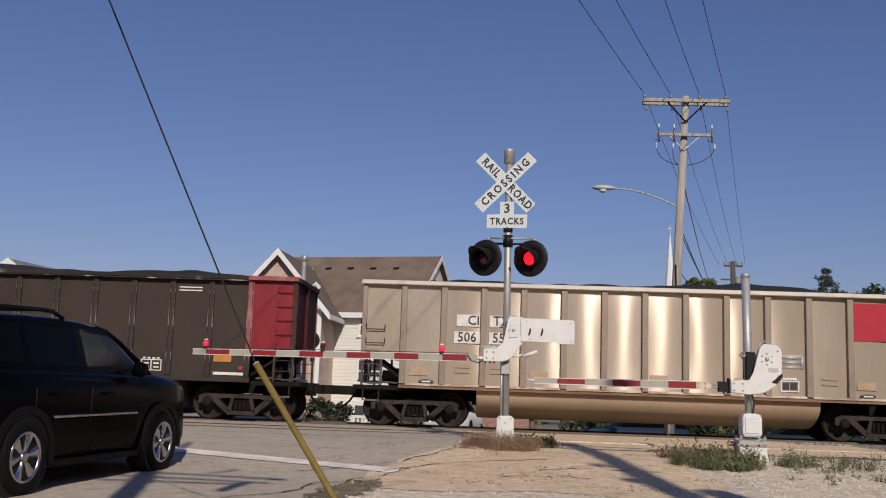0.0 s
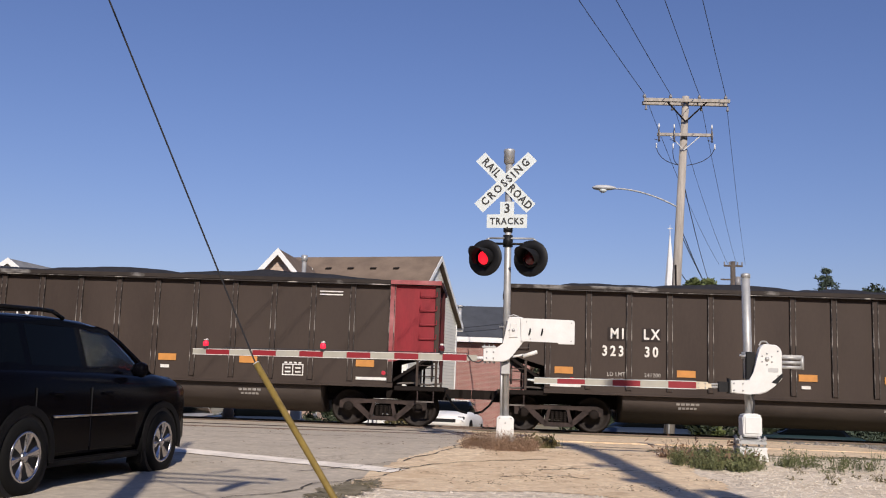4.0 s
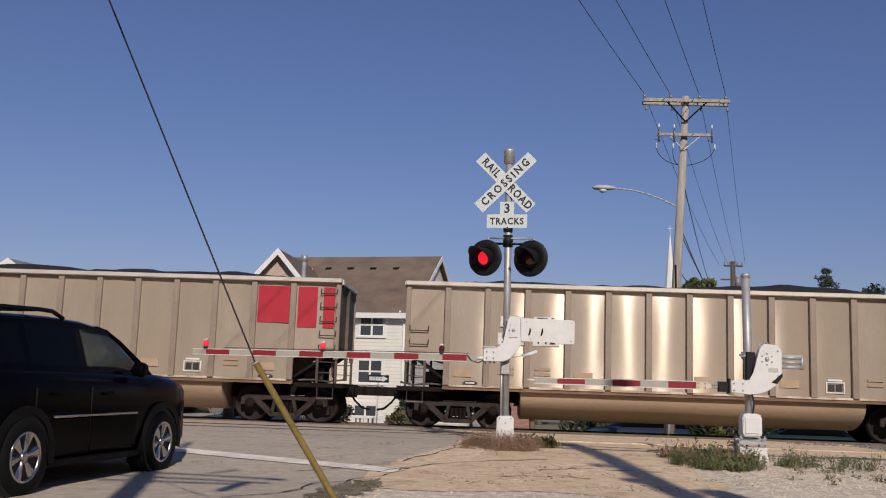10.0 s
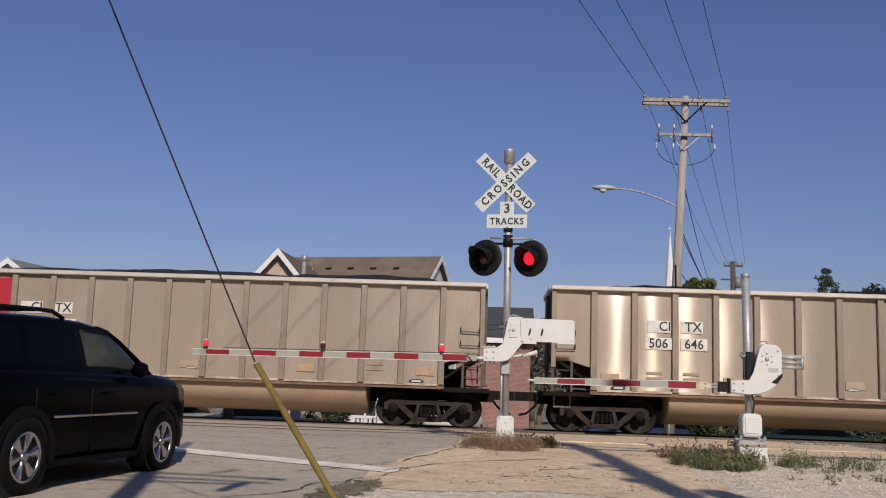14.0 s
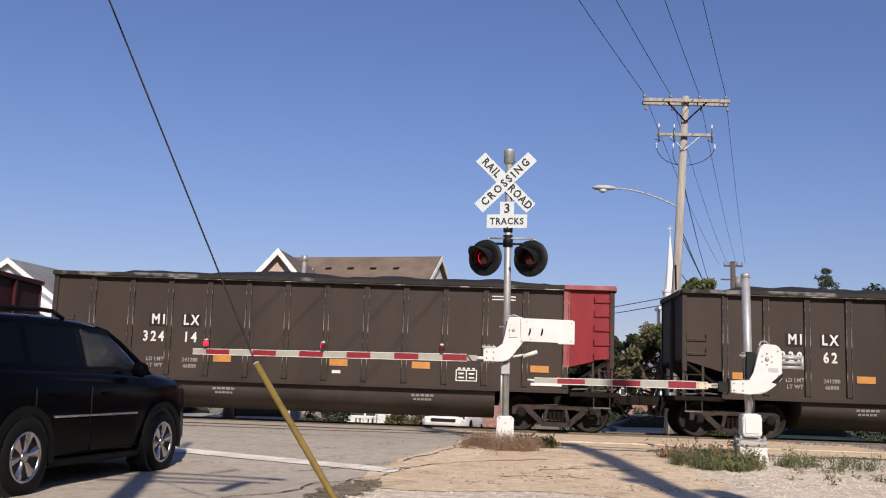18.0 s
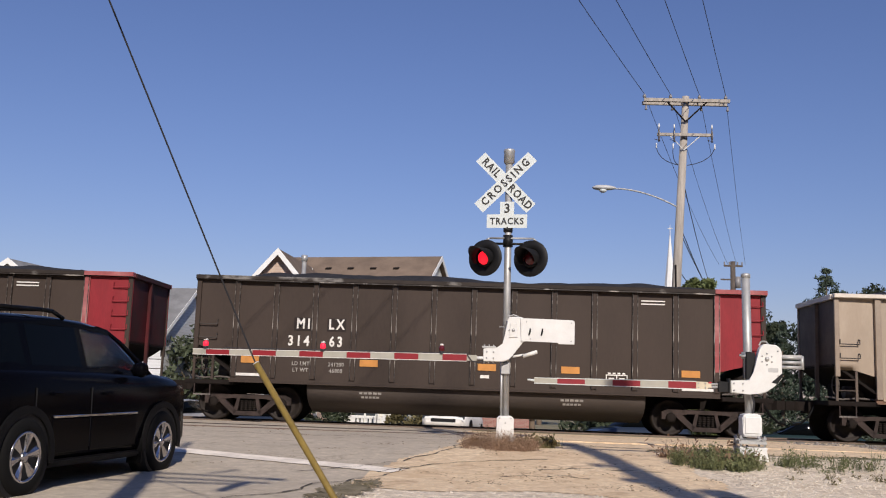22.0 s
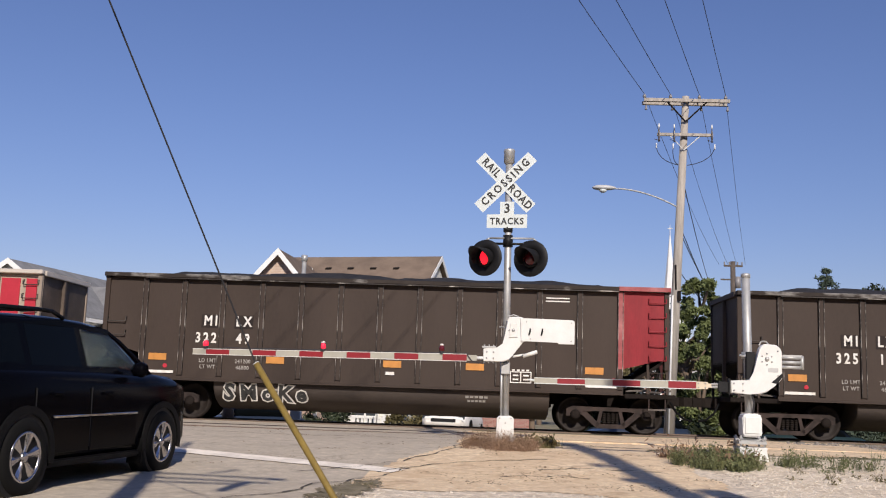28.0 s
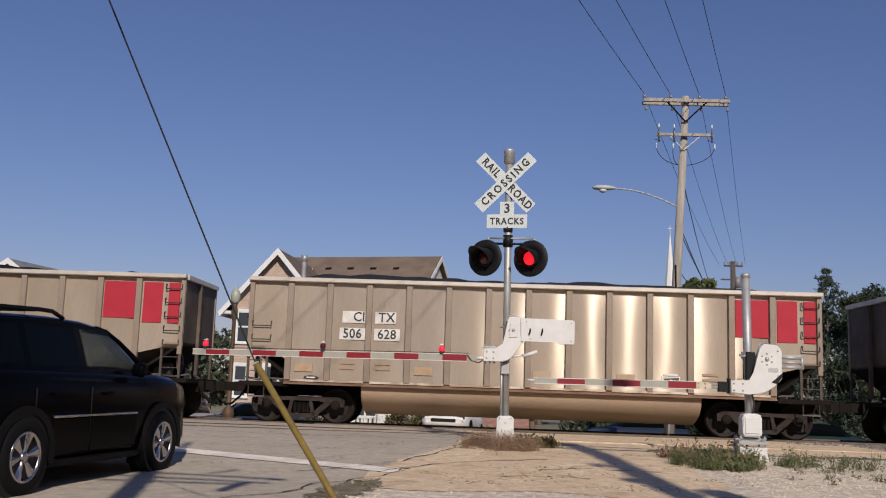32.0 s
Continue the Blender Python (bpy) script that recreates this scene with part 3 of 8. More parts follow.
    # ends, slope sheets, platforms, end posts
    for e in (-1, 1):
        xe = e * (HALF - 0.03)
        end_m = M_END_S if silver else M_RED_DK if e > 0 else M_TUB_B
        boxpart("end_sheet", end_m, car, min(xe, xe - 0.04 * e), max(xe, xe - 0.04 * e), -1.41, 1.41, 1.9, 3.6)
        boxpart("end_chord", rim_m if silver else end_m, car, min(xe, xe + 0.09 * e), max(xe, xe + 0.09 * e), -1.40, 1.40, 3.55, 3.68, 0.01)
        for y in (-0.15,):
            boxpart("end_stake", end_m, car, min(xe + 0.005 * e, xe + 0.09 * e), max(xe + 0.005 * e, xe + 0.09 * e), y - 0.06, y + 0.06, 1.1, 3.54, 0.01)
        bm = B()
        prism(bm, [(xe, 1.94), (e * 6.12, 1.2), (e * 6.12, 1.12), (xe, 1.86)], 1, -1.41, 1.41)
        part("slope_sheet", bm, M_UNDER, car)
        boxpart("end_platform", M_UNDER, car, min(e * 6.15, e * 7.42), max(e * 6.15, e * 7.42), -1.46, 1.46, 0.90, 1.02, 0.015)
        for s in (-1, 1):
            for x in (7.2, 6.72):
                # silver posts share the end colour and its painted shade
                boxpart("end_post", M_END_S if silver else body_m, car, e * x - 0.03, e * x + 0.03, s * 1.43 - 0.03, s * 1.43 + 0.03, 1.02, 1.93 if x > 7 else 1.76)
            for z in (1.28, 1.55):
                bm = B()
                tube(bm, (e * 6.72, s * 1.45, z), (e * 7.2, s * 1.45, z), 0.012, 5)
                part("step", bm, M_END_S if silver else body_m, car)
        bm = B()
        box(bm, min(e * 4.3, e * 7.55), max(e * 4.3, e * 7.55), -0.32, 0.32, 0.68, 0.98)
        part("draft_sill", bm, M_UNDER, car)
        bm = B()
        prism(bm, [(e * 7.5, -0.09), (e * 7.75, -0.09), (e * 7.86, -0.19), (e * 8.085, -0.16), (e * 8.085, 0.1), (e * 7.86, 0.15), (e * 7.72, 0.09), (e * 7.5, 0.09)], 2, 0.74, 0.98)
        part("coupler", bm, M_UNDER, car, "rusty steel knuckle coupler")
        bm = B()
        pts = [(e * 7.45, -0.45, 0.85), (e * 7.6, -0.47, 0.6), (e * 7.8, -0.46, 0.42), (e * 8.0, -0.44, 0.38)]
        pipe(bm, pts, 0.03, 6)
        part("brake_hose", bm, M_TRIM, car)
        truck(car, e * 5.85)
        # brake gear on the platform
        boxpart("brake_valve", M_UNDER, car, e * 6.5 - 0.2, e * 6.5 + 0.2, 0.3, 0.75, 1.02, 1.5, 0.03)
        bm = B()
        tube(bm, (e * 6.75, -0.6, 1.25), (e * 6.3, -0.6, 1.25), 0.17, 12)
        part("air_tank", bm, M_GEAR, car, "dusty grey air reservoir")
        bm = B()
        lathe(bm, (e * 7.05, -0.95, 1.42), (e, 0, 0), [(0, 0.25), (0.02, 0.27), (0.04, 0.25), (0.02, 0.23), (0, 0.25)], 18)
        for q in range(3):
            tube(bm, (e * 7.07, -0.95, 1.42), (e * 7.07, -0.95 + 0.25 * math.cos(2.1 * q), 1.42 + 0.25 * math.sin(2.1 * q)), 0.012, 5)
        part("brake_wheel", bm, M_GEAR, car, "iron hand brake wheel")
        bm = B()
        pipe(bm, [(e * 6.2, -1.2, 1.08), (e * 6.6, -1.15, 1.10), (e * 7.0, -1.2, 1.06), (e * 7.35, -1.1, 1.12)], 0.025, 6)
        part("brake_pipe", bm, M_GEAR, car)
        boxpart("step_plate", M_GEAR, car, e * 6.95 - 0.22, e * 6.95 + 0.22, -1.475, -1.44, 0.62, 0.66)
        for q in (-0.2, 0.2):
            boxpart("step_hanger", M_FRAME, car, e * 6.95 + q - 0.012, e * 6.95 + q + 0.012, -1.47, -1.445, 0.66, 0.90)
    boxpart("centre_sill", M_UNDER, car, -4.4, 4.4, -0.22, 0.22, 0.6, 0.95)
    # stencils and reflectors, on both sides
    for s in (-1, 1):
        yo, yi = s * 1.462, s * 1.43
        lo, hi = min(yo, yi), max(yo, yi)
        xs = [-HALF + d for d in (1.25, 4.3, 7.3, 9.4, 12.4)]
        for k, x in enumerate(xs):
            boxpart("reflector", M_ORANGE_F if silver else M_ORANGE, car, x, x + 0.46, lo, hi, 1.30 if silver else 1.47, 1.50 if silver else 1.64, 0, "faded orange reflective patch")
        for x in () if silver else (RIBS[0] + 0.06, RIBS[-1] - 0.86):
            boxpart("stencil_strip", M_WHITE, car, x, x + 0.78, lo, hi, 1.14, 1.21, 0, "thin white reflective strip")
        x = RIBS[9] + 0.3
        if silver:
            bm = B()
            for a, b, za, zb in ((0, 0.46, 1.20, 1.23), (0, 0.46, 1.45, 1.48), (0, 0.03, 1.23, 1.45), (0.43, 0.46, 1.23, 1.45), (0.05, 0.4, 1.50, 1.545)):
                box(bm, x + a, x + b, lo, hi, za, zb)
            part("stencil_box", bm, M_WHITE, car, "white stencilled border")
            for a in (0.06, 0.25):
                boxpart("stencil_square", M_BLACK, car, x + a, x + a + 0.15, lo, hi, 1.26, 1.42)
            for xo in (RIBS[0] + 0.62, RIBS[-1] - 0.62):
                bm = B()
                ring = [(xo + 0.19 * math.cos(k * math.pi / 8), 1.15 + 0.055 * math.sin(k * math.pi / 8)) for k in range(16)]
                prism(bm, ring, 1, min(yo + s * 0.03, yi), max(yo + s * 0.03, yi))
                part("jacking_bracket", bm, M_IRON, car, "dark oval bracket")
                boxpart("stencil_strip", M_WHITE, car, xo - 0.11, xo + 0.11, min(yo + s * 0.035, yi), max(yo + s * 0.035, yi), 1.135, 1.17)
        if not silver:
            bm = B()
            for a, b, za, zb in ((0, 0.54, 1.19, 1.215), (0, 0.54, 1.455, 1.48), (0, 0.025, 1.215, 1.455), (0.515, 0.54, 1.215, 1.455), (0.258, 0.283, 1.215, 1.455)):
                box(bm, x + a, x + b, lo, hi, za, zb)
            for q in range(4):
                box(bm, x + 0.05 + 0.12 * q, x + 0.12 + 0.12 * q, lo, hi, 1.49, 1.53)
            for a in (0.07, 0.33):
                box(bm, x + a, x + a + 0.14, lo, hi, 1.26, 1.30)
                box(bm, x + a, x + a + 0.14, lo, hi, 1.36, 1.40)
            part("stencil_box", bm, M_WHITE, car, "white stencilled inspection box")
            for xt in (RIBS[2] + 1.5, RIBS[2] + 6.6):
                for zt, w in ((0.80, 0.30), (0.70, 0.24)):
                    bm = B()
                    for q in range(5):
                        box(bm, -w + q * w * 0.4, -w + q * w * 0.4 + w * 0.3, -0.028, 0.028, -0.012, 0.006)
                    yt = 0.12 + 1.24 * math.sqrt(1 - ((0.88 - zt) / 0.61) ** 2)
                    part("tub_stencil", bm, M_FADED, car, "", facing(s * -xt if s > 0 else xt, s * yt, zt, 0 if s < 0 else 180) @ pose(0, 0, 0, 18 if zt > 0.75 else 28, 0, 0))
        for x in () if silver else (RIBS[0] + 0.62, RIBS[-1] - 0.16):
            bm = B()
            tube(bm, (x, lo, 1.33), (x, hi, 1.33), 0.055, 10)
            part("marker_disc", bm, M_REDP, car, "small red reflective disc")
        x = RIBS[6] + 0.2
        boxpart("stencil", M_WHITE, car, x, x + 0.22, lo, hi, 1.28, 1.36)
    return car


def letter_car(car, silver, marks, digits, flip, graffiti="", da=""):
    """Reporting marks on the side that the camera sees."""
    s = -1 if not flip else 1
    turn = 0 if not flip else 180

    def at(x, z, d):
        return facing(x if not flip else -x, s * (1.447 + d), z, turn)

    def put(name, me, material, x, z, d, label=""):
        part(name, me, material, car, label, at(x, z, d))
    xa, xb = RIBS[1] + 0.62, RIBS[2] + 0.42
    if silver:
        for x, w, z in ((xa, 0.58, 2.72), (xb, 0.54, 2.72), (xa - 0.02, 0.66, 2.29), (xb + 0.05, 0.66, 2.29)):
            bm = B()
            box(bm, -w / 2, w / 2, -0.15, 0.15, -0.03, 0.006)
            put("number_plate", bm, M_PLATE if da == "505" else M_WHITE, x, z, 0.006, "white painted lettering patch")
        first = xa if da == "505" else xa + 0.14
        for x, z, words in ((first, 2.72, marks[0]), (xb + 0.03, 2.72, marks[1]), (xa - 0.02, 2.29, digits[0]), (xb + 0.05, 2.29, digits[1])):
            put("lettering", text_mesh(words, 0.34, 0.003, 1.02, fat=0.004, narrow=0.94), M_BLACK, x, z, 0.017)
        for x in (RIBS[1] + 0.5, RIBS[2] + 0.4, RIBS[10] + 0.5):
            for z in (1.55, 1.42):
                bm = B()
                box(bm, -0.2, 0.2, -0.03, 0.03, -0.005, 0.005)
                put("small_lettering", bm, M_TUB_S, x, z, 0.008)
    else:
        for x in (xa + 0.10, xb + 0.14):
            bm = B()
            box(bm, -0.24, 0.24, -0.165, 0.165, -0.02, 0.002)
            put("lettering_patch", bm, M_PATCH, x, 2.50, 0.002, "dark painted patch behind the letters")
        for x, z, words in ((xa + 0.10, 2.50, marks[0]), (xb + 0.14, 2.50, marks[1]), (xa, 2.06, digits[0]), (xb + 0.14, 2.06, digits[1])):
            put("lettering", text_mesh(words, 0.36, 0.004, 1.42, fat=0.010, narrow=0.80), M_WHITE, x, z, 0.006)
        for z, words in ((1.49, "LD LMT"), (1.33, "LT WT")):
            put("small_lettering", text_mesh(words, 0.14, 0.003, 1.1, fat=0.003, narrow=0.9), M_FADED, xa + 0.08, z, 0.005)
        for z, words in ((1.49, "241200"), (1.33, "46800")):
            put("small_lettering", text_mesh(words, 0.14, 0.003, 1.1, fat=0.003, narrow=0.9), M_FADED, xb + 0.17, z, 0.005)
        for x in (RIBS[10] + 0.45,):
            for z in (3.36, 3.28):
                bm = B()
                box(bm, -0.3, 0.3, -0.015, 0.015, -0.004, 0.004)
                put("small_lettering", bm, M_WHITE, x, z, 0.005)
    if da == "323":
        bm = B()
        for cx, cz, a, b, t0, t1 in ((0, 0.2, 0.17, 0.30, 0.3, 5.6), (0.22, -0.05, 0.26, 0.16, 2.0, 7.5), (-0.2, -0.12, 0.22, 0.10, -1.0, 3.4), (0.3, -0.18, 0.34, 0.05, 3.0, 6.2)):
            pipe(bm, [(cx + a * math.cos(t0 + (t1 - t0) * i / 14), -1.452, cz + b * math.sin(t0 + (t1 - t0) * i / 14)) for i in range(15)], 0.018, 5)
        part("graffiti", bm, M_WHITE, car, "white spray-painted scrawl", pose(HALF - 2.85, 0, 1.62))
    def on_tub(zt):
        return 0.12 + 1.24 * math.sqrt(1 - ((0.88 - zt) / 0.61) ** 2) + 0.004
    if digits == ("506", "711"):
        rng = random.Random(8)
        bm = B()
        for k in range(10):
            cx, cz = RIBS[2] + 0.9 + 0.25 * (k + rng.random()), 0.64 + 0.12 * rng.random()
            a, b, t0, turn_by = 0.06 + 0.16 * rng.random(), 0.08 + 0.08 * rng.random(), rng.random() * 6, 2.5 + 3 * rng.random()
            path = []
            for i in range(11):
                t = t0 + turn_by * i / 10
                zg = cz + b * math.sin(t)
                path.append((cx + a * math.cos(t), -on_tub(zg), zg))
            pipe(bm, path, 0.022, 4)
        part("graffiti", bm, M_PURPLE, car, "faint purple scrawl on the tub")
    if digits == ("324", "53"):
        # a long tan patch where the tub's paint has gone, and a small white chalk figure
        bm = B()
        rows = []
        for i in range(41):
            x = RIBS[1] + 5.1 + 4.0 * i / 40
            top, low = 0.87 + 0.02 * noise.noise((i * 0.4, 1.0, 0.0)), 0.72 + 0.07 * noise.noise((i * 0.3, 5.0, 0.0)) + (0.08 if i < 3 else 0.0)
            rows.append([bm.verts.new((x, -on_tub(z), z)) for z in (top, top * 0.67 + low * 0.33, top * 0.33 + low * 0.67, low)])
        for r0, r1 in zip(rows, rows[1:]):
            for i in range(3):
                bm.faces.new((r0[i], r1[i], r1[i + 1], r0[i + 1])).smooth = True
        part("bare_patch", bm, M_TUB_S, car, "long tan patch of worn paint")
        bm = B()
        for p, q in (((-0.16, -0.1), (-0.06, 0.1)), ((0.06, 0.1), (0.16, -0.1)), ((-0.03, 0.12), (0.03, 0.14))):
            tube(bm, (p[0], 0, p[1]), (q[0], 0, q[1]), 0.014, 5)
        part("graffiti", bm, M_FADED, car, "small white chalk figure", pose(RIBS[0] + 0.33, -1.452, 1.60))
    if graffiti:
        x = -3.35
        for k, letter in enumerate(graffiti):
            size = (0.60, 0.54, 0.56, 0.56, 0.54)[k]
            x += (0.0, 0.50, 0.50, 0.44, 0.42)[k]
            m = facing(x - 0.52, -1.345 - 0.004 * k, 0.70) @ pose(0, 0, 0, 18, 0, (-6, 3, 0, -5, 4)[k])
            part("graffiti", text_mesh(letter, size, 0.002, 1.0, fat=0.055), M_PLATE, car, "worn white outline of a spray-painted letter", m)
            part("graffiti", text_mesh(letter, size, 0.002, 1.0, fat=0.020), M_BLACK, car, "black fill of a spray-painted letter", m @ pose(0, 0, 0.006))


# cars in order of passing: kind, first and second half of the mark, digits, turned end for end
B_, S_ = False, True
TRAIN = [(S_, "506", "512", 0), (S_, "506", "550", 0), (B_, "318", "54", 0), (S_, "506", "676", 0), (B_, "323", "30", 0), (B_, "322", "71", 0), (B_, "320", "86", 0),
         (S_, "505", "786", 0), (S_, "505", "726", 0), (S_, "506", "712", 0), (S_, "506", "480", 0), (B_, "324", "53", 0), (S_, "506", "646", 0), (S_, "506", "560", 1),
         (S_, "506", "673", 1), (B_, "320", "62", 0), (B_, "324", "14", 0), (B_, "320", "36", 0), (S_, "506", "624", 0), (B_, "314", "63", 0), (B_, "313", "40", 0),
         (S_, "505", "799", 0), (S_, "506", "705", 0), (B_, "325", "15", 0), (B_, "322", "49", 0), (S_, "506", "711", 0), (S_, "505", "790", 0), (S_, "506", "628", 0),
         (S_, "506", "650", 0), (S_, "506", "601", 0)]
FIRST = -9            # the car with index 0 has its leading end at x = -0.653 at 9.0 s
cars = []
proto = {False: gondola(False), True: gondola(True)}
used = {False: False, True: False}
for n, (silver, da, db, flip) in enumerate(TRAIN):
    if used[silver]:
        car = copy_thing(proto[silver], pose(0, 0, 0))
    else:
        car = proto[silver]
        used[silver] = True
    k = n + FIRST
    lead0 = -0.653 + SPEED * (0 - 9.0) - PITCH * k - (0.45 if k >= 5 else 0.0)
    cars.append((car, lead0 - HALF, bool(flip)))
    part("coal_load", COALS[n % 4], M_COAL, car, "heaped black coal")
    tagged(car, "silver aluminium coal gondola with red end panels, loaded" if silver else "dark brown steel coal gondola with a red end, loaded")
for (car, x0, flip), (silver, da, db, fl) in zip(cars, TRAIN):
    letter_car(car, silver, ("CI", "TX") if silver else ("MI", "LX"), (da, db), flip, "SMoKe" if db == "49" else "", da)


# ---- crossing signals ----
def arc_hood(bm, r, n=14, length=0.52):
    """A visor round the upper part of a lens, cut back towards the bottom; lens axis is -y."""
    inner, outer = [], []
    a0, a1 = radians(-38), radians(218)
    for i in range(n + 1):
        a = a0 + (a1 - a0) * i / n
        k = 0.45 + 0.55 * max(0.0, math.sin(a)) if math.sin(a) > -0.2 else 0.38
        inner.append(((r * math.cos(a), 0.0, r * math.sin(a)), (r * 1.02 * math.cos(a), -length * k, r * 1.02 * math.sin(a) - 0.03)))
        outer.append((((r + 0.008) * math.cos(a), 0.0, (r + 0.008) * math.sin(a)), ((r + 0.008) * 1.02 * math.cos(a), -length * k, (r + 0.008) * 1.02 * math.sin(a) - 0.03)))
    vi = [[bm.verts.new(p) for p in pair] for pair in inner]
    vo = [[bm.verts.new(p) for p in pair] for pair in outer]
    for i in range(n):
        bm.faces.new((vi[i][0], vi[i][1], vi[i + 1][1], vi[i + 1][0])).smooth = True
        bm.faces.new((vo[i][0], vo[i + 1][0], vo[i + 1][1], vo[i][1])).smooth = True
        bm.faces.new((vi[i][1], vo[i][1], vo[i + 1][1], vi[i + 1][1]))
    for i in (0, n):
        bm.faces.new((vi[i][0], vo[i][0], vo[i][1], vi[i][1]))


def lens_mesh():
    """A ball that glows over one half and is dark over the other; it turns inside the lamp."""
    bm = B()
    r = 0.135
    rings = []
    for i in range(9):
        a = math.pi * (i / 8 - 0.5)
        rings.append([(r * math.cos(a) * math.cos(t), r * math.cos(a) * math.sin(t), r * math.sin(a)) for t in (2 * math.pi * (j + 0.5) / 20 for j in range(20))])
    rings[0] = [(x * 1e-3, y * 1e-3, -r) for x, y, z in rings[1]]
    rings[-1] = [(x * 1e-3, y * 1e-3, r) for x, y, z in rings[-2]]
    ring_loft(bm, rings)
    me = mesh_of("lens", bm)
    me.materials.append(M_LENS_ON)
    me.materials.append(M_LENS_OFF)
    for f in me.polygons:
        f.material_index = 0 if f.center.y < -0.1 * r else 1
        f.use_smooth = True
    return me


LENS = lens_mesh()
flashers = []      # (lens, phase): phase 0 lamps are lit when phase 1 lamps are dark


def flash_lamp(parent, m, phase, disc=0.30):
    """A round black background, housing, hood and lens. Facing -y in its own space."""
    bm = B()
    lathe(bm, (0, 0.02, 0), (0, -1, 0), [(0, 0.14), (0, disc), (0.012, disc + 0.004), (0.02, disc), (0.02, 0.148), (0.0, 0.146)], 32)
    lamp = part("flashing_light", bm, M_LAMP_BLACK, parent, "round black flashing light with a red lens", m)
    bm = B()
    lathe(bm, (0, 0.02, 0), (0, 1, 0), [(0, 0.15), (0.1, 0.16), (0.2, 0.13), (0.24, 0.06), (0.24, 0.0)], 20)
    part("housing", bm, M_LAMP_BLACK, lamp)
    bm = B()
    arc_hood(bm, 0.165)
    part("hood", bm, M_LAMP_BLACK, lamp)
    bm = B()
    lathe(bm, (0, 0.0, 0), (0, -1, 0), [(0, 0.140), (0, 0.165), (0.03, 0.165), (0.03, 0.140)], 24)
    part("lens_ring", bm, M_LAMP_BLACK, lamp)
    lens = part("lens", LENS, M_LENS_ON, lamp, "red glass lens", pose(0, 0.015, 0))
    flashers.append((lens, phase))
    return lamp


def blade(parent, words_a, words_b, m, length=1.36, width=0.235, gap=0.2):
    bm = B()
    box(bm, -length / 2, length / 2, -width / 2, width / 2, -0.003, 0.003)
    b = part("sign_blade", bm, M_SIGN, parent, "white crossbuck blade with black letters", m)
    size = 0.15 * length
    if words_b:
        part("lettering", text_mesh(words_a, size, 0.001, 1.2, fat=0.006, narrow=0.86), M_BLACK, b, "", pose(-length * 0.285, 0, 0.005))
        part("lettering", text_mesh(words_b, size, 0.001, 1.2, fat=0.006, narrow=0.86), M_BLACK, b, "", pose(length * 0.285, 0, 0.005))
    else:
        part("lettering", text_mesh(words_a, size, 0.001, 1.45, fat=0.006, narrow=0.88), M_BLACK, b, "", pose(0, 0, 0.005))
    for x in (-0.04, 0.04):
        bm = B()
        lathe(bm, (x, 0, 0.003), (0, 0, 1), [(0, 0.014), (0.006, 0.012), (0.008, 0.0)], 8)
        part("bolt", bm, M_GALV, b)
    return b


def crossbuck(parent, z, turn, y, tracks=True, shift=0.0, length=1.36):
    t = pose(shift, 0, 0, 0, 0, turn)
    blade(parent, "RAIL", "ROAD", t @ pose(-0.09, y, z, 90, 0, 0) @ pose(0, 0, 0, 0, 0, -45.5), length)
    blade(parent, "CROSSING", "", t @ pose(-0.09, y - 0.009, z, 90, 0, 0) @ pose(0, 0, 0, 0, 0, 44.5), length)
    if tracks:
        bm = B()
        box(bm, -0.37, 0.37, -0.125, 0.125, -0.003, 0.003)
        box(bm, -0.13, 0.13, 0.1251, 0.36, -0.003, 0.003)
        s = part("track_count_sign", bm, M_SIGN, parent, "white sign reading 3 TRACKS", t @ pose(-0.05, y, z - 0.72, 90, 0, 0))
        part("lettering", text_mesh("TRACKS", 0.17, 0.001, 1.2, fat=0.005, narrow=0.86), M_BLACK, s, "", pose(0, -0.005, 0.005))
        part("lettering", text_mesh("3", 0.24, 0.001, fat=0.006), M_BLACK, s, "", pose(0, 0.23, 0.005))


def bolts(parent, spots, y, r=0.014):
    for x, z in spots:
        bm = B()
        lathe(bm, (x, y, z), (0, -1, 0), [(0, r), (0.01, r), (0.012, 0.0)], 6)
        part("bolt", bm, M_GALV, parent)


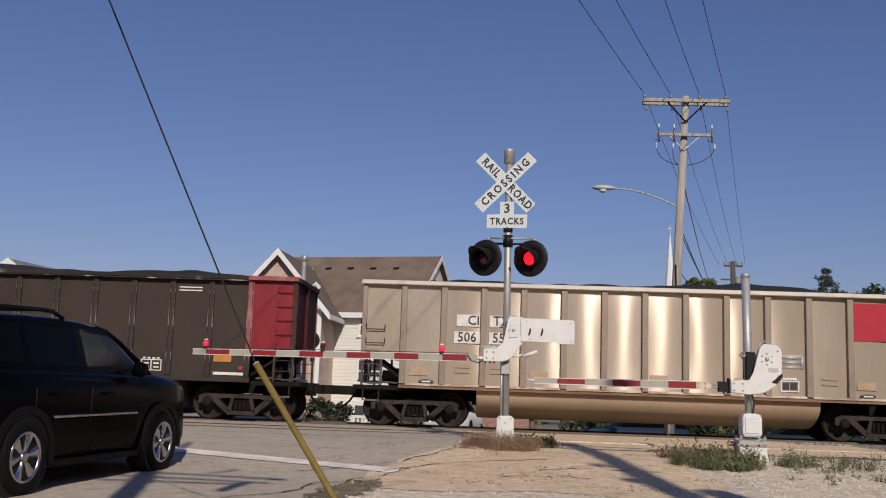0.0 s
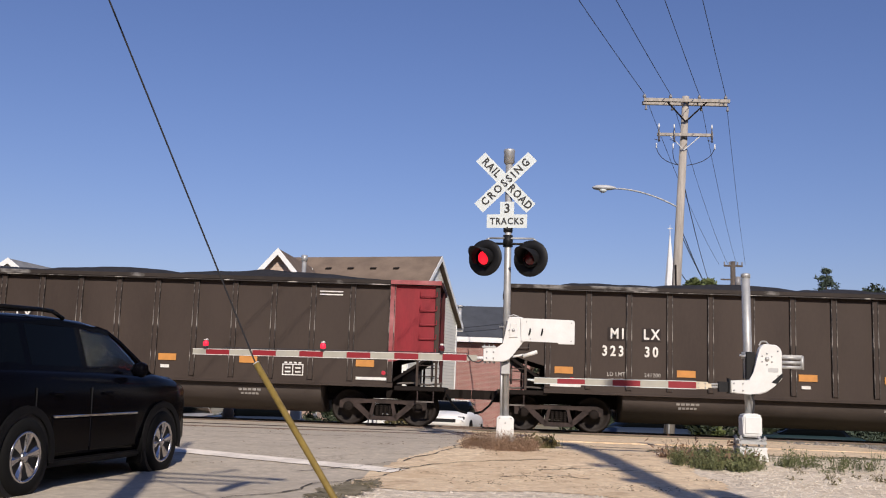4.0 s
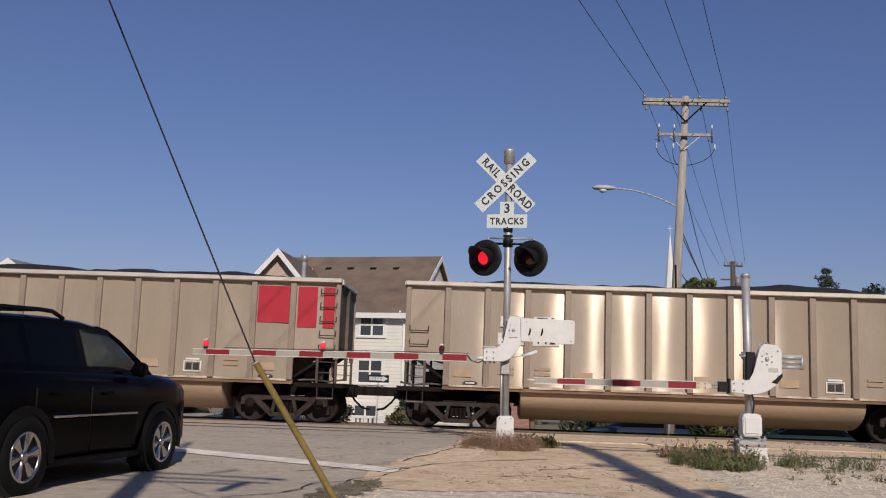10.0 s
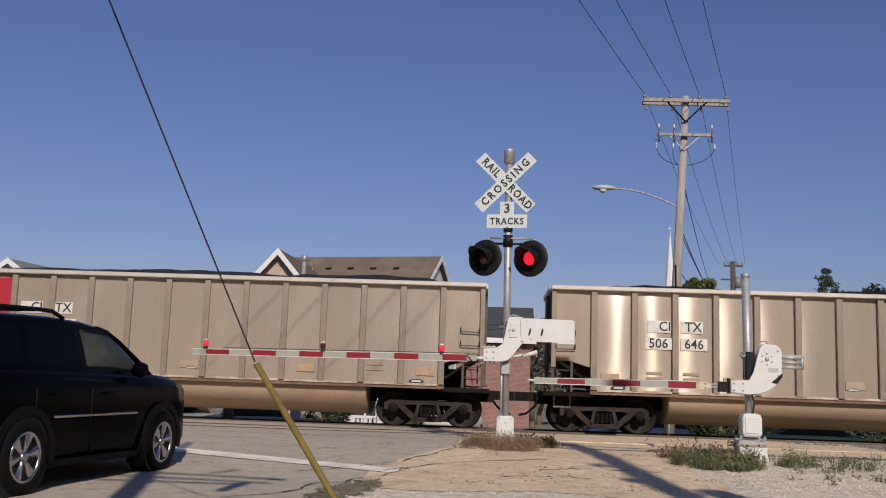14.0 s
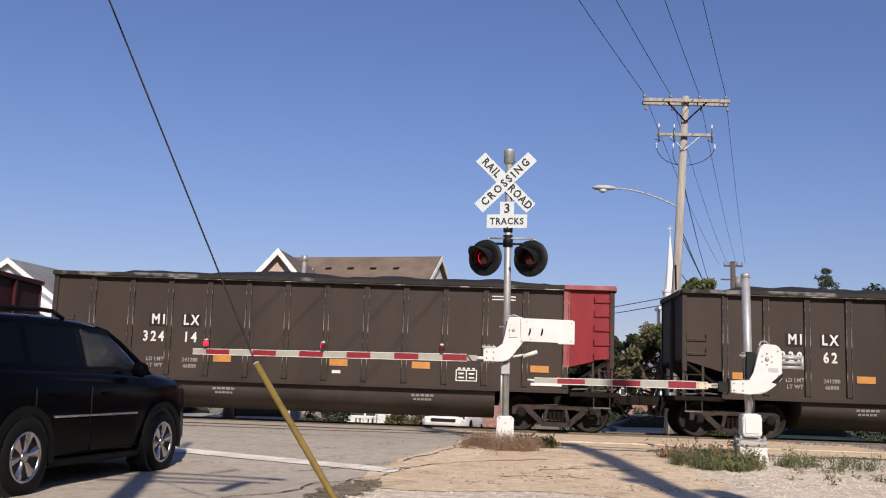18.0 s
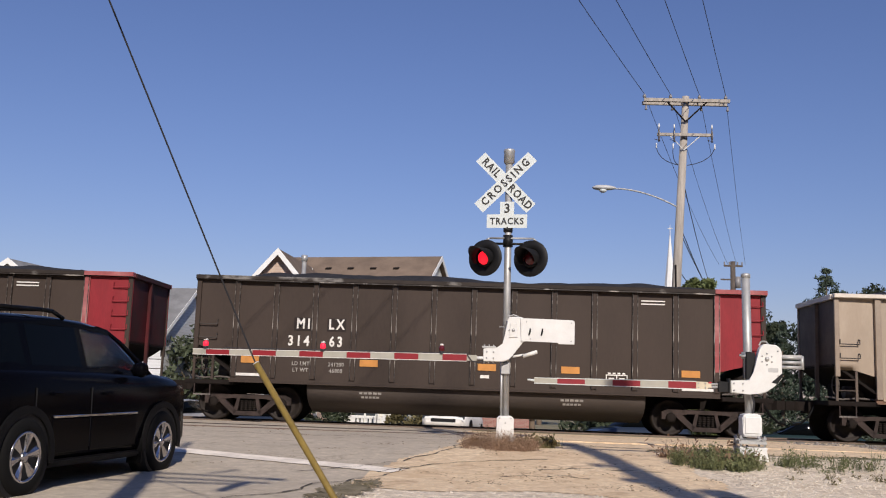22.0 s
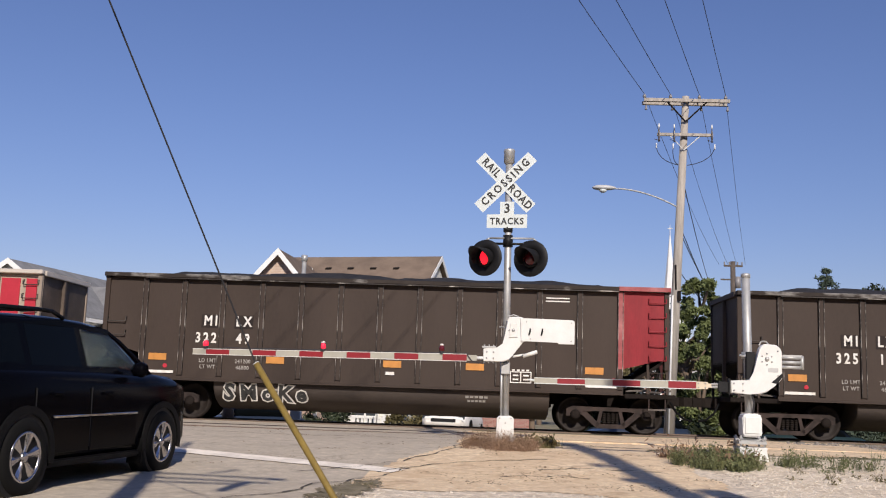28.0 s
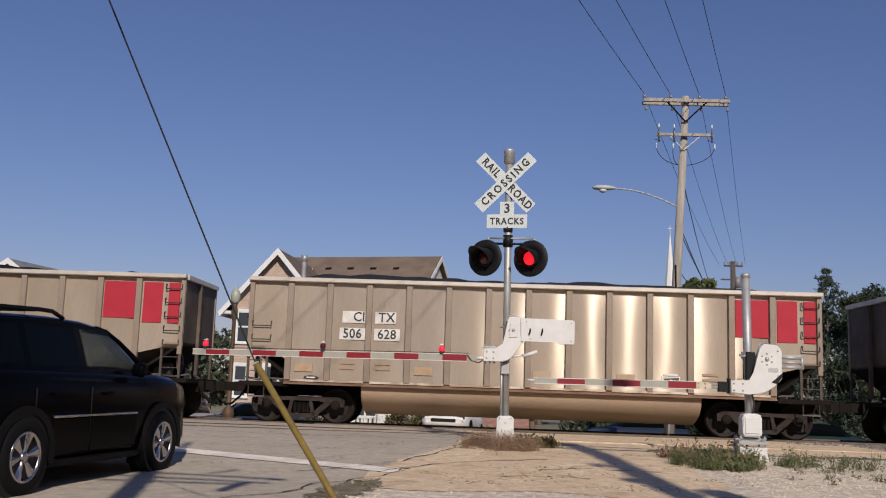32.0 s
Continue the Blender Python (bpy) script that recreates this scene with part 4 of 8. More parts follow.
def near_signal():
    x0, y0, z0 = 0.35, 17.83, 0.10
    s = thing("crossing_signal", pose(x0, y0, z0), "galvanized crossing signal mast with crossbuck, flashing lights and lowered gate arm", "crossing signal")
    bm = B()
    tube(bm, (0, 0, 0.3), (-0.045, 0, 5.05), 0.064, 16)
    part("mast", bm, M_GALV, s, "galvanized steel mast")
    bm = B()
    lathe(bm, (-0.045, 0, 4.98), (0, 0, 1), [(0, 0.068), (0.02, 0.072), (0.03, 0.098), (0.22, 0.098), (0.24, 0.104), (0.275, 0.104), (0.285, 0.09), (0.29, 0.0)], 18)
    part("mast_cap", bm, M_GALV, s)
    # base: junction casting on four bolts
    bm = B()
    prism(bm, [(-0.14, 0.03), (-0.15, 0.10), (-0.15, 0.38), (-0.10, 0.42), (0.10, 0.42), (0.15, 0.38), (0.15, 0.10), (0.14, 0.03), (0.04, 0.0), (-0.04, 0.0)], 1, -0.17, 0.12)
    bev(bm, 0.012, 1)
    base = part("junction_base", bm, M_CASE, s, "white cast junction base with a bolted cover")
    bm = B()
    prism(bm, [(-0.12, 0.06), (-0.12, 0.36), (-0.085, 0.39), (0.085, 0.39), (0.12, 0.36), (0.12, 0.06), (0.0, 0.035)], 1, -0.195, -0.17)
    part("cover", bm, M_CASE, base)
    bolts(base, [(-0.1, 0.38), (0.1, 0.38), (0, 0.05), (-0.1, 0.07), (0.1, 0.07), (0, 0.3)], -0.195)
    bm = B()
    box(bm, -0.2, 0.2, -0.2, 0.2, -0.06, 0.0)
    part("base_plate", bm, M_GALV, base)
    for a in (-0.16, 0.16):
        for b in (-0.16, 0.16):
            bm = B()
            tube(bm, (a, b, -0.12), (a, b, 0.07), 0.014, 6)
            tube(bm, (a, b, 0.0), (a, b, 0.03), 0.028, 6)
            part("anchor_bolt", bm, M_GALV, base)
    bm = B()
    tube(bm, (-0.075, -0.055, 0.4), (-0.09, -0.055, 1.4), 0.022, 8)
    part("conduit", bm, M_GALV, s)
    # signs
    crossbuck(s, 4.63, -9, -0.085)
    # lamps on a cross bar
    bm = B()
    pipe(bm, [(-0.43, -0.02, 3.56), (-0.36, -0.02, 3.60), (0.42, -0.09, 3.60), (0.48, -0.09, 3.55)], 0.018, 8)
    part("cross_bar", bm, M_GALV, s)
    bm = B()
    pipe(bm, [(-0.3, -0.02, 3.5), (0.42, -0.07, 3.5)], 0.022, 8)
    part("cross_bar", bm, M_LAMP_BLACK, s)
    bm = B()
    tube(bm, (-0.03, 0, 3.45), (-0.03, 0, 3.66), 0.09, 14)
    part("clamp", bm, M_LAMP_BLACK, s)
    bm = B()
    tube(bm, (-0.035, 0, 3.72), (-0.035, 0, 3.80), 0.085, 14)
    part("clamp", bm, M_LAMP_BLACK, s)
    turn = -26
    flash_lamp(s, pose(-0.44, -0.06, 3.23, 0, 0, turn), 0, 0.33)
    flash_lamp(s, pose(0.38, -0.14, 3.23, 0, 0, turn), 1, 0.33)
    # gate mechanism: a swept arm casting, a counterweight panel, the gate arm
    y = -0.20
    bm = B()
    prism(bm, [(-0.42, 1.36), (-0.42, 1.58), (-0.36, 1.60), (-0.17, 1.60), (-0.07, 1.68), (-0.045, 1.85), (0.0, 2.12), (0.03, 2.16), (0.26, 2.16), (0.28, 1.80), (0.30, 1.74), (0.10, 1.48), (0.03, 1.40), (-0.08, 1.36)], 1, y - 0.05, y + 0.09)
    bev(bm, 0.012, 1)
    mech = part("gate_mechanism", bm, M_CASE, s, "white cast gate mechanism arm")
    bm = B()
    prism(bm, [(0.24, 1.72), (0.22, 2.14), (0.36, 2.14), (1.15, 2.13), (1.18, 2.10), (1.18, 1.70), (0.90, 1.70), (0.88, 1.735), (0.34, 1.735)], 1, y - 0.075, y - 0.052)
    bev(bm, 0.008, 1)
    part("counterweight_panel", bm, M_CASE, mech, "flat white counterweight panel")
    for x in (0.385, 0.60):
        bm = B()
        prism(bm, [(x - 0.022, 1.84), (x + 0.006, 1.84), (x + 0.024, 1.90), (x + 0.024, 1.96), (x + 0.004, 1.97)], 1, y - 0.088, y - 0.0755)
        part("slot", bm, M_LAMP_BLACK, mech)
    for x, z in ((0.33, 2.08), (1.12, 2.08), (1.12, 1.76), (0.40, 1.78)):
        bolts(mech, [(x, z)], y - 0.075, 0.011)
    bolts(mech, [(0.10 + 0.075 * math.cos(a), 1.925 + 0.075 * math.sin(a)) for a in (0, 1.05, 2.1, 3.14, 4.2, 5.25)], y - 0.05, 0.012)
    bm = B()
    lathe(bm, (0.10, y - 0.05, 1.925), (0, -1, 0), [(0, 0.035), (0.02, 0.03), (0.025, 0.0)], 12)
    part("pivot", bm, M_GALV, mech)
    bm = B()
    box(bm, -0.02, 0.22, y - 0.04, y + 0.1, 2.085, 2.10)
    pipe(bm, [(0.0, y, 2.17), (0.1, y, 2.2), (0.2, y, 2.17)], 0.01, 5)
    part("bracket", bm, M_GALV, mech)
    bm = B()
    tube(bm, (0.28, y + 0.02, 1.47), (0.53, y + 0.02, 1.56), 0.035, 10)
    tube(bm, (0.1, y + 0.04, 1.46), (0.3, y + 0.04, 1.5), 0.02, 8)
    part("buffer", bm, M_CASE, mech)
    for x, z in ((-0.36, 1.42), (-0.36, 1.53), (-0.24, 1.42), (-0.24, 1.53)):
        bolts(mech, [(x, z)], y - 0.05, 0.016)
    bm = B()
    prism(bm, [(0.02, 1.79), (0.05, 2.05), (0.17, 2.05), (0.19, 1.80)], 1, y - 0.066, y - 0.0505)
    bev(bm, 0.006, 1)
    part("bearing_plate", bm, M_CASE, mech)
    bm = B()
    pipe(bm, [(-0.42, y - 0.03, 1.38), (-0.50, y - 0.05, 1.33), (-0.62, y - 0.05, 1.36), (-0.70, y - 0.04, 1.46)], 0.010, 6)
    part("lamp_lead", bm, M_CABLE, mech, "thin black lamp lead")
    for x in (-0.38, -0.30, -0.22):
        bm = B()
        tube(bm, (x, y - 0.02, 1.325), (x, y - 0.02, 1.36), 0.013, 6)
        part("clamp_nut", bm, M_FUSE, mech)
    bm = B()
    box(bm, -0.44, -0.20, y - 0.06, y + 0.1, 1.60, 1.63)
    for x in (-0.4, -0.32, -0.24):
        tube(bm, (x, y, 1.57), (x, y, 1.66), 0.012, 6)
        tube(bm, (x, y, 1.33), (x, y, 1.37), 0.016, 6)
    part("clamp_plate", bm, M_GALV, mech)
    bm = B()
    tube(bm, (-0.06, 0, 1.42), (-0.06, 0, 1.58), 0.085, 14)
    tube(bm, (-0.06, -0.1, 1.98), (-0.14, -0.2, 1.98), 0.015, 6)
    part("mast_clamp", bm, M_GALV, s)
    bm = B()
    box(bm, -0.1, 0.06, -0.12, 0.12, 1.15, 1.36)
    bev(bm, 0.01, 1)
    part("motor_case", bm, M_GALV, s)
    # the arm: slightly turned, tip a little lower than level
    bm = B()
    box(bm, -0.179, 0.0, -0.03, 0.03, -0.05, 0.05)
    arm = part("gate_arm", bm, M_STRIPE_W, s, "lowered gate arm with red and white reflective stripes", pose(-0.53, y - 0.01, 1.415, 0, -0.45, -3.0))
    bm = B()
    tube(bm, (-0.02, 0, 0), (0.13, 0, 0), 0.03, 8)
    part("arm_socket", bm, M_CASE, arm)
    n, step = 12, 0.432
    for i in range(n):
        bm = B()
        w = step if i < n - 1 else 0.25
        xr = -0.18 - step * i
        h0 = 0.056 - 0.0011 * i
        box(bm, xr - w + 0.001, xr - 0.001, -0.02, 0.02, -h0, h0)
        part("stripe", bm, M_STRIPE_R if i % 2 == 0 else M_STRIPE_W, arm)
        for z in (-h0 - 0.005, h0 + 0.005):
            bm = B()
            box(bm, xr - w, xr, -0.024, 0.024, z - 0.0045, z + 0.0045)
            part("arm_edge", bm, M_CASE, arm)
    bm = B()
    pipe(bm, [(-0.15, 0, 0.08), (-4.6, 0, 0.08)], 0.007, 5)
    part("lamp_cable", bm, M_CABLE, arm)
    for x, phase in ((-0.63, 1), (-2.78, 0), (-4.95, None)):
        bm = B()
        box(bm, x - 0.03, x + 0.03, -0.035, 0.035, 0.052, 0.075)
        tube(bm, (x, 0, 0.07), (x, 0, 0.10), 0.042, 10)
        lm = part("lamp_base", bm, M_CABLE, arm)
        bm = B()
        lathe(bm, (0, 0, 0), (0, 0, 1), [(0, 0.036), (0.012, 0.05), (0.075, 0.05), (0.095, 0.036), (0.105, 0.0)], 16)
        me = mesh_of("arm_lamp", bm)
        me.materials.append(M_BULB)
        me.materials.append(M_LENS_OFF)
        for f in me.polygons:
            f.material_index = 0 if f.center.y < 0.0 else 1
        bulb = part("arm_lamp", me, M_BULB, lm, "small red gate lamp", pose(x, 0, 0.10))
        if phase is not None:
            flashers.append((bulb, phase))
        bm = B()
        box(bm, x - 0.014, x + 0.014, 0.052, 0.06, 0.075, 0.24)
        box(bm, x - 0.03, x + 0.03, -0.03, 0.06, 0.21, 0.225)
        part("lamp_guard", bm, M_CASE, lm)


near_signal()


def pedestrian_gate():
    x0, y0, z0 = 3.9, 15.0, 0.04
    s = thing("pedestrian_gate", pose(x0, y0, z0), "galvanized gate post with a white mechanism and lowered striped arm", "crossing gate")
    bm = B()
    tube(bm, (0, 0, 0.4), (-0.045, 0, 2.76), 0.064, 16)
    part("post", bm, M_GALV, s)
    bm = B()
    lathe(bm, (-0.044, 0, 2.72), (0, 0, 1), [(0, 0.07), (0.05, 0.07), (0.06, 0.06), (0.065, 0.0)], 16)
    part("post_cap", bm, M_GALV, s)
    bm = B()
    prism(bm, [(-0.13, 0.36), (-0.14, 0.42), (-0.14, 0.66), (-0.10, 0.70), (0.10, 0.70), (0.14, 0.66), (0.14, 0.42), (0.13, 0.36)], 1, -0.15, 0.12)
    bev(bm, 0.02, 2)
    jb = part("junction_box", bm, M_CASE, s, "white junction box")
    bm = B()
    box(bm, -0.11, 0.11, -0.165, -0.15, 0.41, 0.65)
    bev(bm, 0.01, 1)
    part("cover", bm, M_CASE, jb)
    # stand
    bm = B()
    box(bm, -0.20, 0.20, -0.17, 0.17, 0.26, 0.30)
    box(bm, -0.22, 0.22, -0.05, 0.05, 0.30, 0.335)
    st = part("stand_plate", bm, M_GALV, s)
    for a in (-1, 1):
        for b in (-1, 1):
            bm = B()
            tube(bm, (0.17 * a, 0.15 * b, 0.1), (0.17 * a, 0.15 * b, 0.38), 0.014, 6)
            tube(bm, (0.17 * a, 0.15 * b, 0.33), (0.17 * a, 0.15 * b, 0.36), 0.03, 6)
            part("anchor_bolt", bm, M_GALV, st)
    bm = B()
    prism(bm, [(-0.22, 0.02), (-0.19, 0.18), (0.19, 0.18), (0.22, 0.02), (0.17, 0.02), (0.155, 0.10), (-0.155, 0.10), (-0.17, 0.02)], 1, -0.19, -0.13)
    part("stand", bm, M_CASE, s, "white steel stand")
    bm = B()
    prism(bm, [(-0.22, 0.02), (-0.19, 0.18), (0.19, 0.18), (0.22, 0.02), (0.17, 0.02), (0.155, 0.10), (-0.155, 0.10), (-0.17, 0.02)], 1, 0.13, 0.19)
    part("stand", bm, M_CASE, s)
    bm = B()
    box(bm, -0.2, 0.2, -0.19, 0.19, 0.181, 0.215)
    part("stand_top", bm, M_CASE, s)
    # mechanism
    y = -0.17
    bm = B()
    pts = [(-0.33, 0.99), (-0.33, 1.17), (-0.05, 1.17), (0.02, 1.30), (0.07, 1.55), (0.10, 1.66), (0.16, 1.72), (0.34, 1.71), (0.40, 1.66), (0.42, 1.60), (0.42, 1.22), (0.38, 1.17), (0.30, 1.12), (0.20, 1.02), (0.10, 0.985), (-0.05, 0.975)]
    prism(bm, pts, 1, y - 0.05, y + 0.09)
    bev(bm, 0.015, 1)
    mech = part("gate_mechanism", bm, M_CASE, s, "white cast gate mechanism")
    bolts(mech, [(0.20 + 0.08 * math.cos(a), 1.50 + 0.08 * math.sin(a)) for a in (0.5, 1.55, 2.6, 3.65, 4.7, 5.75)], y - 0.05, 0.012)
    bolts(mech, [(-0.28, 1.03), (-0.28, 1.13), (-0.15, 1.03), (-0.15, 1.13), (0.36, 1.62), (0.36, 1.26)], y - 0.05, 0.013)
    boxpart("data_plate", M_GALV, mech, 0.22, 0.36, y - 0.055, y - 0.0505, 1.31, 1.37)
    bm = B()
    pipe(bm, [(0.05, -0.13, 1.22), (-0.02, -0.16, 1.05), (0.03, -0.13, 0.85), (0.02, -0.1, 0.70)], 0.014, 6)
    part("cable", bm, M_CABLE, s, "black control cable")
    bm = B()
    lathe(bm, (0.20, y - 0.05, 1.50), (0, -1, 0), [(0, 0.035), (0.02, 0.03), (0.025, 0.0)], 12)
    part("pivot", bm, M_GALV, mech)
    bm = B()
    pipe(bm, [(0.10, y, 1.70), (0.13, y, 1.755), (0.20, y, 1.76), (0.24, y, 1.71)], 0.012, 6)
    part("lifting_eye", bm, M_GALV, mech)
    bm = B()
    for z in (1.39, 1.46, 1.53):
        tube(bm, (0.40, y, z), (0.72, y, z), 0.026, 10)
    tube(bm, (0.72, y, 1.36), (0.72, y, 1.56), 0.03, 8)
    box(bm, 0.40, 0.72, y - 0.02, y + 0.02, 1.545, 1.57)
    part("counterweight", bm, M_GALV, mech, "galvanized counterweight bars")
    # black plate stands for the shading on the casting's lower side
    bm = B()
    prism(bm, [(0.26, 1.16), (0.42, 1.30), (0.42, 1.24), (0.34, 1.14)], 1, y - 0.056, y - 0.0505)
    part("recess", bm, M_LAMP_BLACK, mech)
    bm = B()
    box(bm, -0.075, 0.06, -0.12, 0.1, 1.2, 1.6)
    bev(bm, 0.01, 1)
    part("motor_case", bm, M_LAMP_BLACK, s)
    bm = B()
    pipe(bm, [(-0.05, -0.06, 1.58), (-0.1, -0.1, 1.53), (-0.17, -0.12, 1.55)], 0.018, 6)
    tube(bm, (-0.03, 0, 1.5), (-0.03, 0, 1.6), 0.085, 12)
    part("post_clamp", bm, M_GALV, s)
    bm = B()
    box(bm, -0.50, -0.335, y - 0.05, y + 0.05, 1.0, 1.15)
    box(bm, -0.36, -0.335, y - 0.07, y + 0.07, 0.98, 1.20)
    part("arm_clamp", bm, M_LAMP_BLACK, mech)
    bm = B()
    box(bm, -0.22, -0.05, -0.028, 0.028, -0.054, 0.054)
    box(bm, -0.05, 0.0, -0.02, 0.02, -0.030, 0.030)
    bolts_on = [(-0.19, 0.03), (-0.19, -0.03), (-0.09, 0.03), (-0.09, -0.03)]
    arm = part("gate_arm", bm, M_WOODPALE, s, "lowered gate arm with red and white reflective stripes", pose(-0.60, y, 1.085, 0, -0.25, -1.0))
    bolts(arm, bolts_on, -0.028, 0.012)
    bm = B()
    tube(bm, (0, 0.0, 0.02), (0.12, 0, 0.02), 0.018, 6)
    tube(bm, (0, 0.0, -0.02), (0.12, 0, -0.02), 0.018, 6)
    part("arm_socket", bm, M_GALV, arm)
    step = 0.4064
    n = 6
    for i in range(n):
        w = step if i < n - 1 else 0.34
        bm = B()
        box(bm, -0.22 - step * i - w + 0.001, -0.22 - step * i - 0.001, -0.02, 0.02, -0.050 + 0.003 * i, 0.050 - 0.003 * i)
        part("stripe", bm, M_STRIPE_R if i % 2 == 0 else M_STRIPE_W, arm)
        for z in (-0.055 + 0.003 * i, 0.055 - 0.003 * i):
            bm = B()
            box(bm, -0.22 - step * i - w, -0.22 - step * i, -0.024, 0.024, z - 0.005, z + 0.005)
            part("arm_edge", bm, M_SIGN, arm)
    bm = B()
    tube(bm, (-0.22 - step * 5 - 0.34, 0, 0), (-0.22 - step * 5 - 0.44, 0, 0.01), 0.02, 8, 0.012)
    part("arm_tip", bm, M_SIGN, arm)


pedestrian_gate()


def far_signal():
    x0, y0, z0 = -5.88, 30.9, -0.1
    s = thing("crossing_signal", pose(x0, y0, z0), "galvanized crossing signal on the far side with crossbuck and flashing lights", "crossing signal")
    bm = B()
    tube(bm, (0, 0, 0.0), (0, 0, 5.05), 0.07, 14)
    part("mast", bm, M_GALV, s)
    bm = B()
    lathe(bm, (0, 0, 4.95), (0, 0, 1), [(0, 0.07), (0.02, 0.1), (0.2, 0.1), (0.22, 0.0)], 14)
    part("mast_cap", bm, M_GALV, s)
    crossbuck(s, 3.83, 0, -0.1, tracks=False, shift=0.2, length=1.14)
    flash_lamp(s, pose(-0.37, -0.12, 2.46), 0, 0.28)
    flash_lamp(s, pose(0.36, -0.12, 2.46), 1, 0.28)
    bm = B()
    tube(bm, (-0.5, -0.08, 2.78), (0.5, -0.08, 2.78), 0.022, 8)
    tube(bm, (-0.45, -0.05, 2.55), (0.45, -0.05, 2.55), 0.02, 8)
    part("cross_bar", bm, M_GALV, s)
    bm = B()
    tube(bm, (-1.05, 0.05, 3.05), (0.0, 0.05, 3.12), 0.03, 8)
    part("side_bracket", bm, M_GALV, s)
    for dy, ph in ((-0.25, 0), (0.35, 1)):
        flash_lamp(s, pose(-1.15, dy, 2.98, 0, 0, -80), ph, 0.31)
    bm = B()
    prism(bm, [(-0.45, 0.95), (-0.40, 1.35), (0.1, 1.40), (0.3, 1.2), (0.25, 0.95), (-0.1, 0.85)], 1, -0.2, 0.1)
    bev(bm, 0.02, 1)
    part("gate_mechanism", bm, M_CASE, s, "white gate mechanism")
    bm = B()
    box(bm, -0.16, 0.16, -0.15, 0.15, 0.0, 0.42)
    bev(bm, 0.02, 1)
    part("junction_base", bm, M_CASE, s)


far_signal()


# ---- guy wire with its yellow guard, and the poles ----
def guy_wire():
    g = thing("guy_wire", pose(-0.70, 6.6, -0.24), "steel guy wire with a leaning faded yellow plastic guard", "guy wire")
    o = Vector((-0.70, 6.6, -0.24))
    bm = B()
    a, b = Vector((-0.65, 6.58, -0.30)) - o, Vector((-1.635, 7.0, 1.045)) - o
    d = (b - a).normalized()
    u = d.orthogonal().normalized()
    w = d.cross(u)
    rings = []
    for base, r in ((a, 0.0235), (b, 0.0235), (b, 0.018), (a, 0.018)):
        rings.append([base + (u * math.cos(2 * math.pi * i / 16) + w * math.sin(2 * math.pi * i / 16)) * r for i in range(16)])
    ring_loft(bm, rings, caps=False)
    guard = part("guard", bm, M_YELLOW, g, "faded yellow plastic tube")
    bm = B()
    rings = []
    for k, r in ((-0.004, 0.0245), (0.004, 0.0245), (0.004, 0.016), (-0.05, 0.016)):
        rings.append([b + d * k + (u * math.cos(2 * math.pi * i / 16) + w * math.sin(2 * math.pi * i / 16)) * r for i in range(16)])
    ring_loft(bm, rings, caps=False)
    part("rim", bm, M_PALE, guard, "worn pale rim of the open end")
    bm = B()
    tube(bm, Vector((-1.632, 7.0, 1.03)) - o, Vector(GUY_TOP) - o, 0.0065, 6)
    part("wire", bm, M_CABLE, g, "thin dark steel strand")


GUY_TOP = (-5.30, 1.2, 11.40)
guy_wire()


def near_pole(x, y, h, label, arms, lean=0.0, gear=()):
    z = level(x, y)
    p = thing("utility_pole", pose(x, y, z), label, "utility pole", "utility poles")
    bm = B()
    tube(bm, (0, 0, -0.2), (lean, 0, h), 0.25, 14, 0.19)
    part("pole", bm, M_WOOD, p)
    for za, w in arms:
        c = lean * za / h
        boxpart("crossarm", M_WOOD, p, c - w / 2, c + w / 2, 0.12, 0.22, za - 0.06, za + 0.06)
        for s in (-1, 1):
            bm = B()
            tube(bm, (c + s * w * 0.42, 0.17, za + 0.06), (c + s * w * 0.42, 0.17, za + 0.22), 0.04, 8)
            part("insulator", bm, M_CASE, p)
    for za, dx, r, hh in gear:
        c = lean * za / h
        bm = B()
        tube(bm, (c + dx, 0, za - hh / 2), (c + dx, 0, za + hh / 2), r, 12)
        tube(bm, (c, 0, za), (c + dx, 0, za), 0.05, 6)
        part("transformer" if r > 0.15 else "bracket", bm, M_GALV, p)
    return p


near_pole(-5.35, 1.2, 12.6, "tall weathered wooden utility pole by the road", [(12.3, 3.0)])
near_pole(3.95, -2.2, 13.6, "leaning weathered wooden utility pole with a transformer", [], 1.9, ((9.2, 0.52, 0.22, 0.5), (9.95, -0.28, 0.09, 0.2), (10.95, -0.36, 0.08, 0.25), (13.4, -0.2, 0.07, 0.3)))


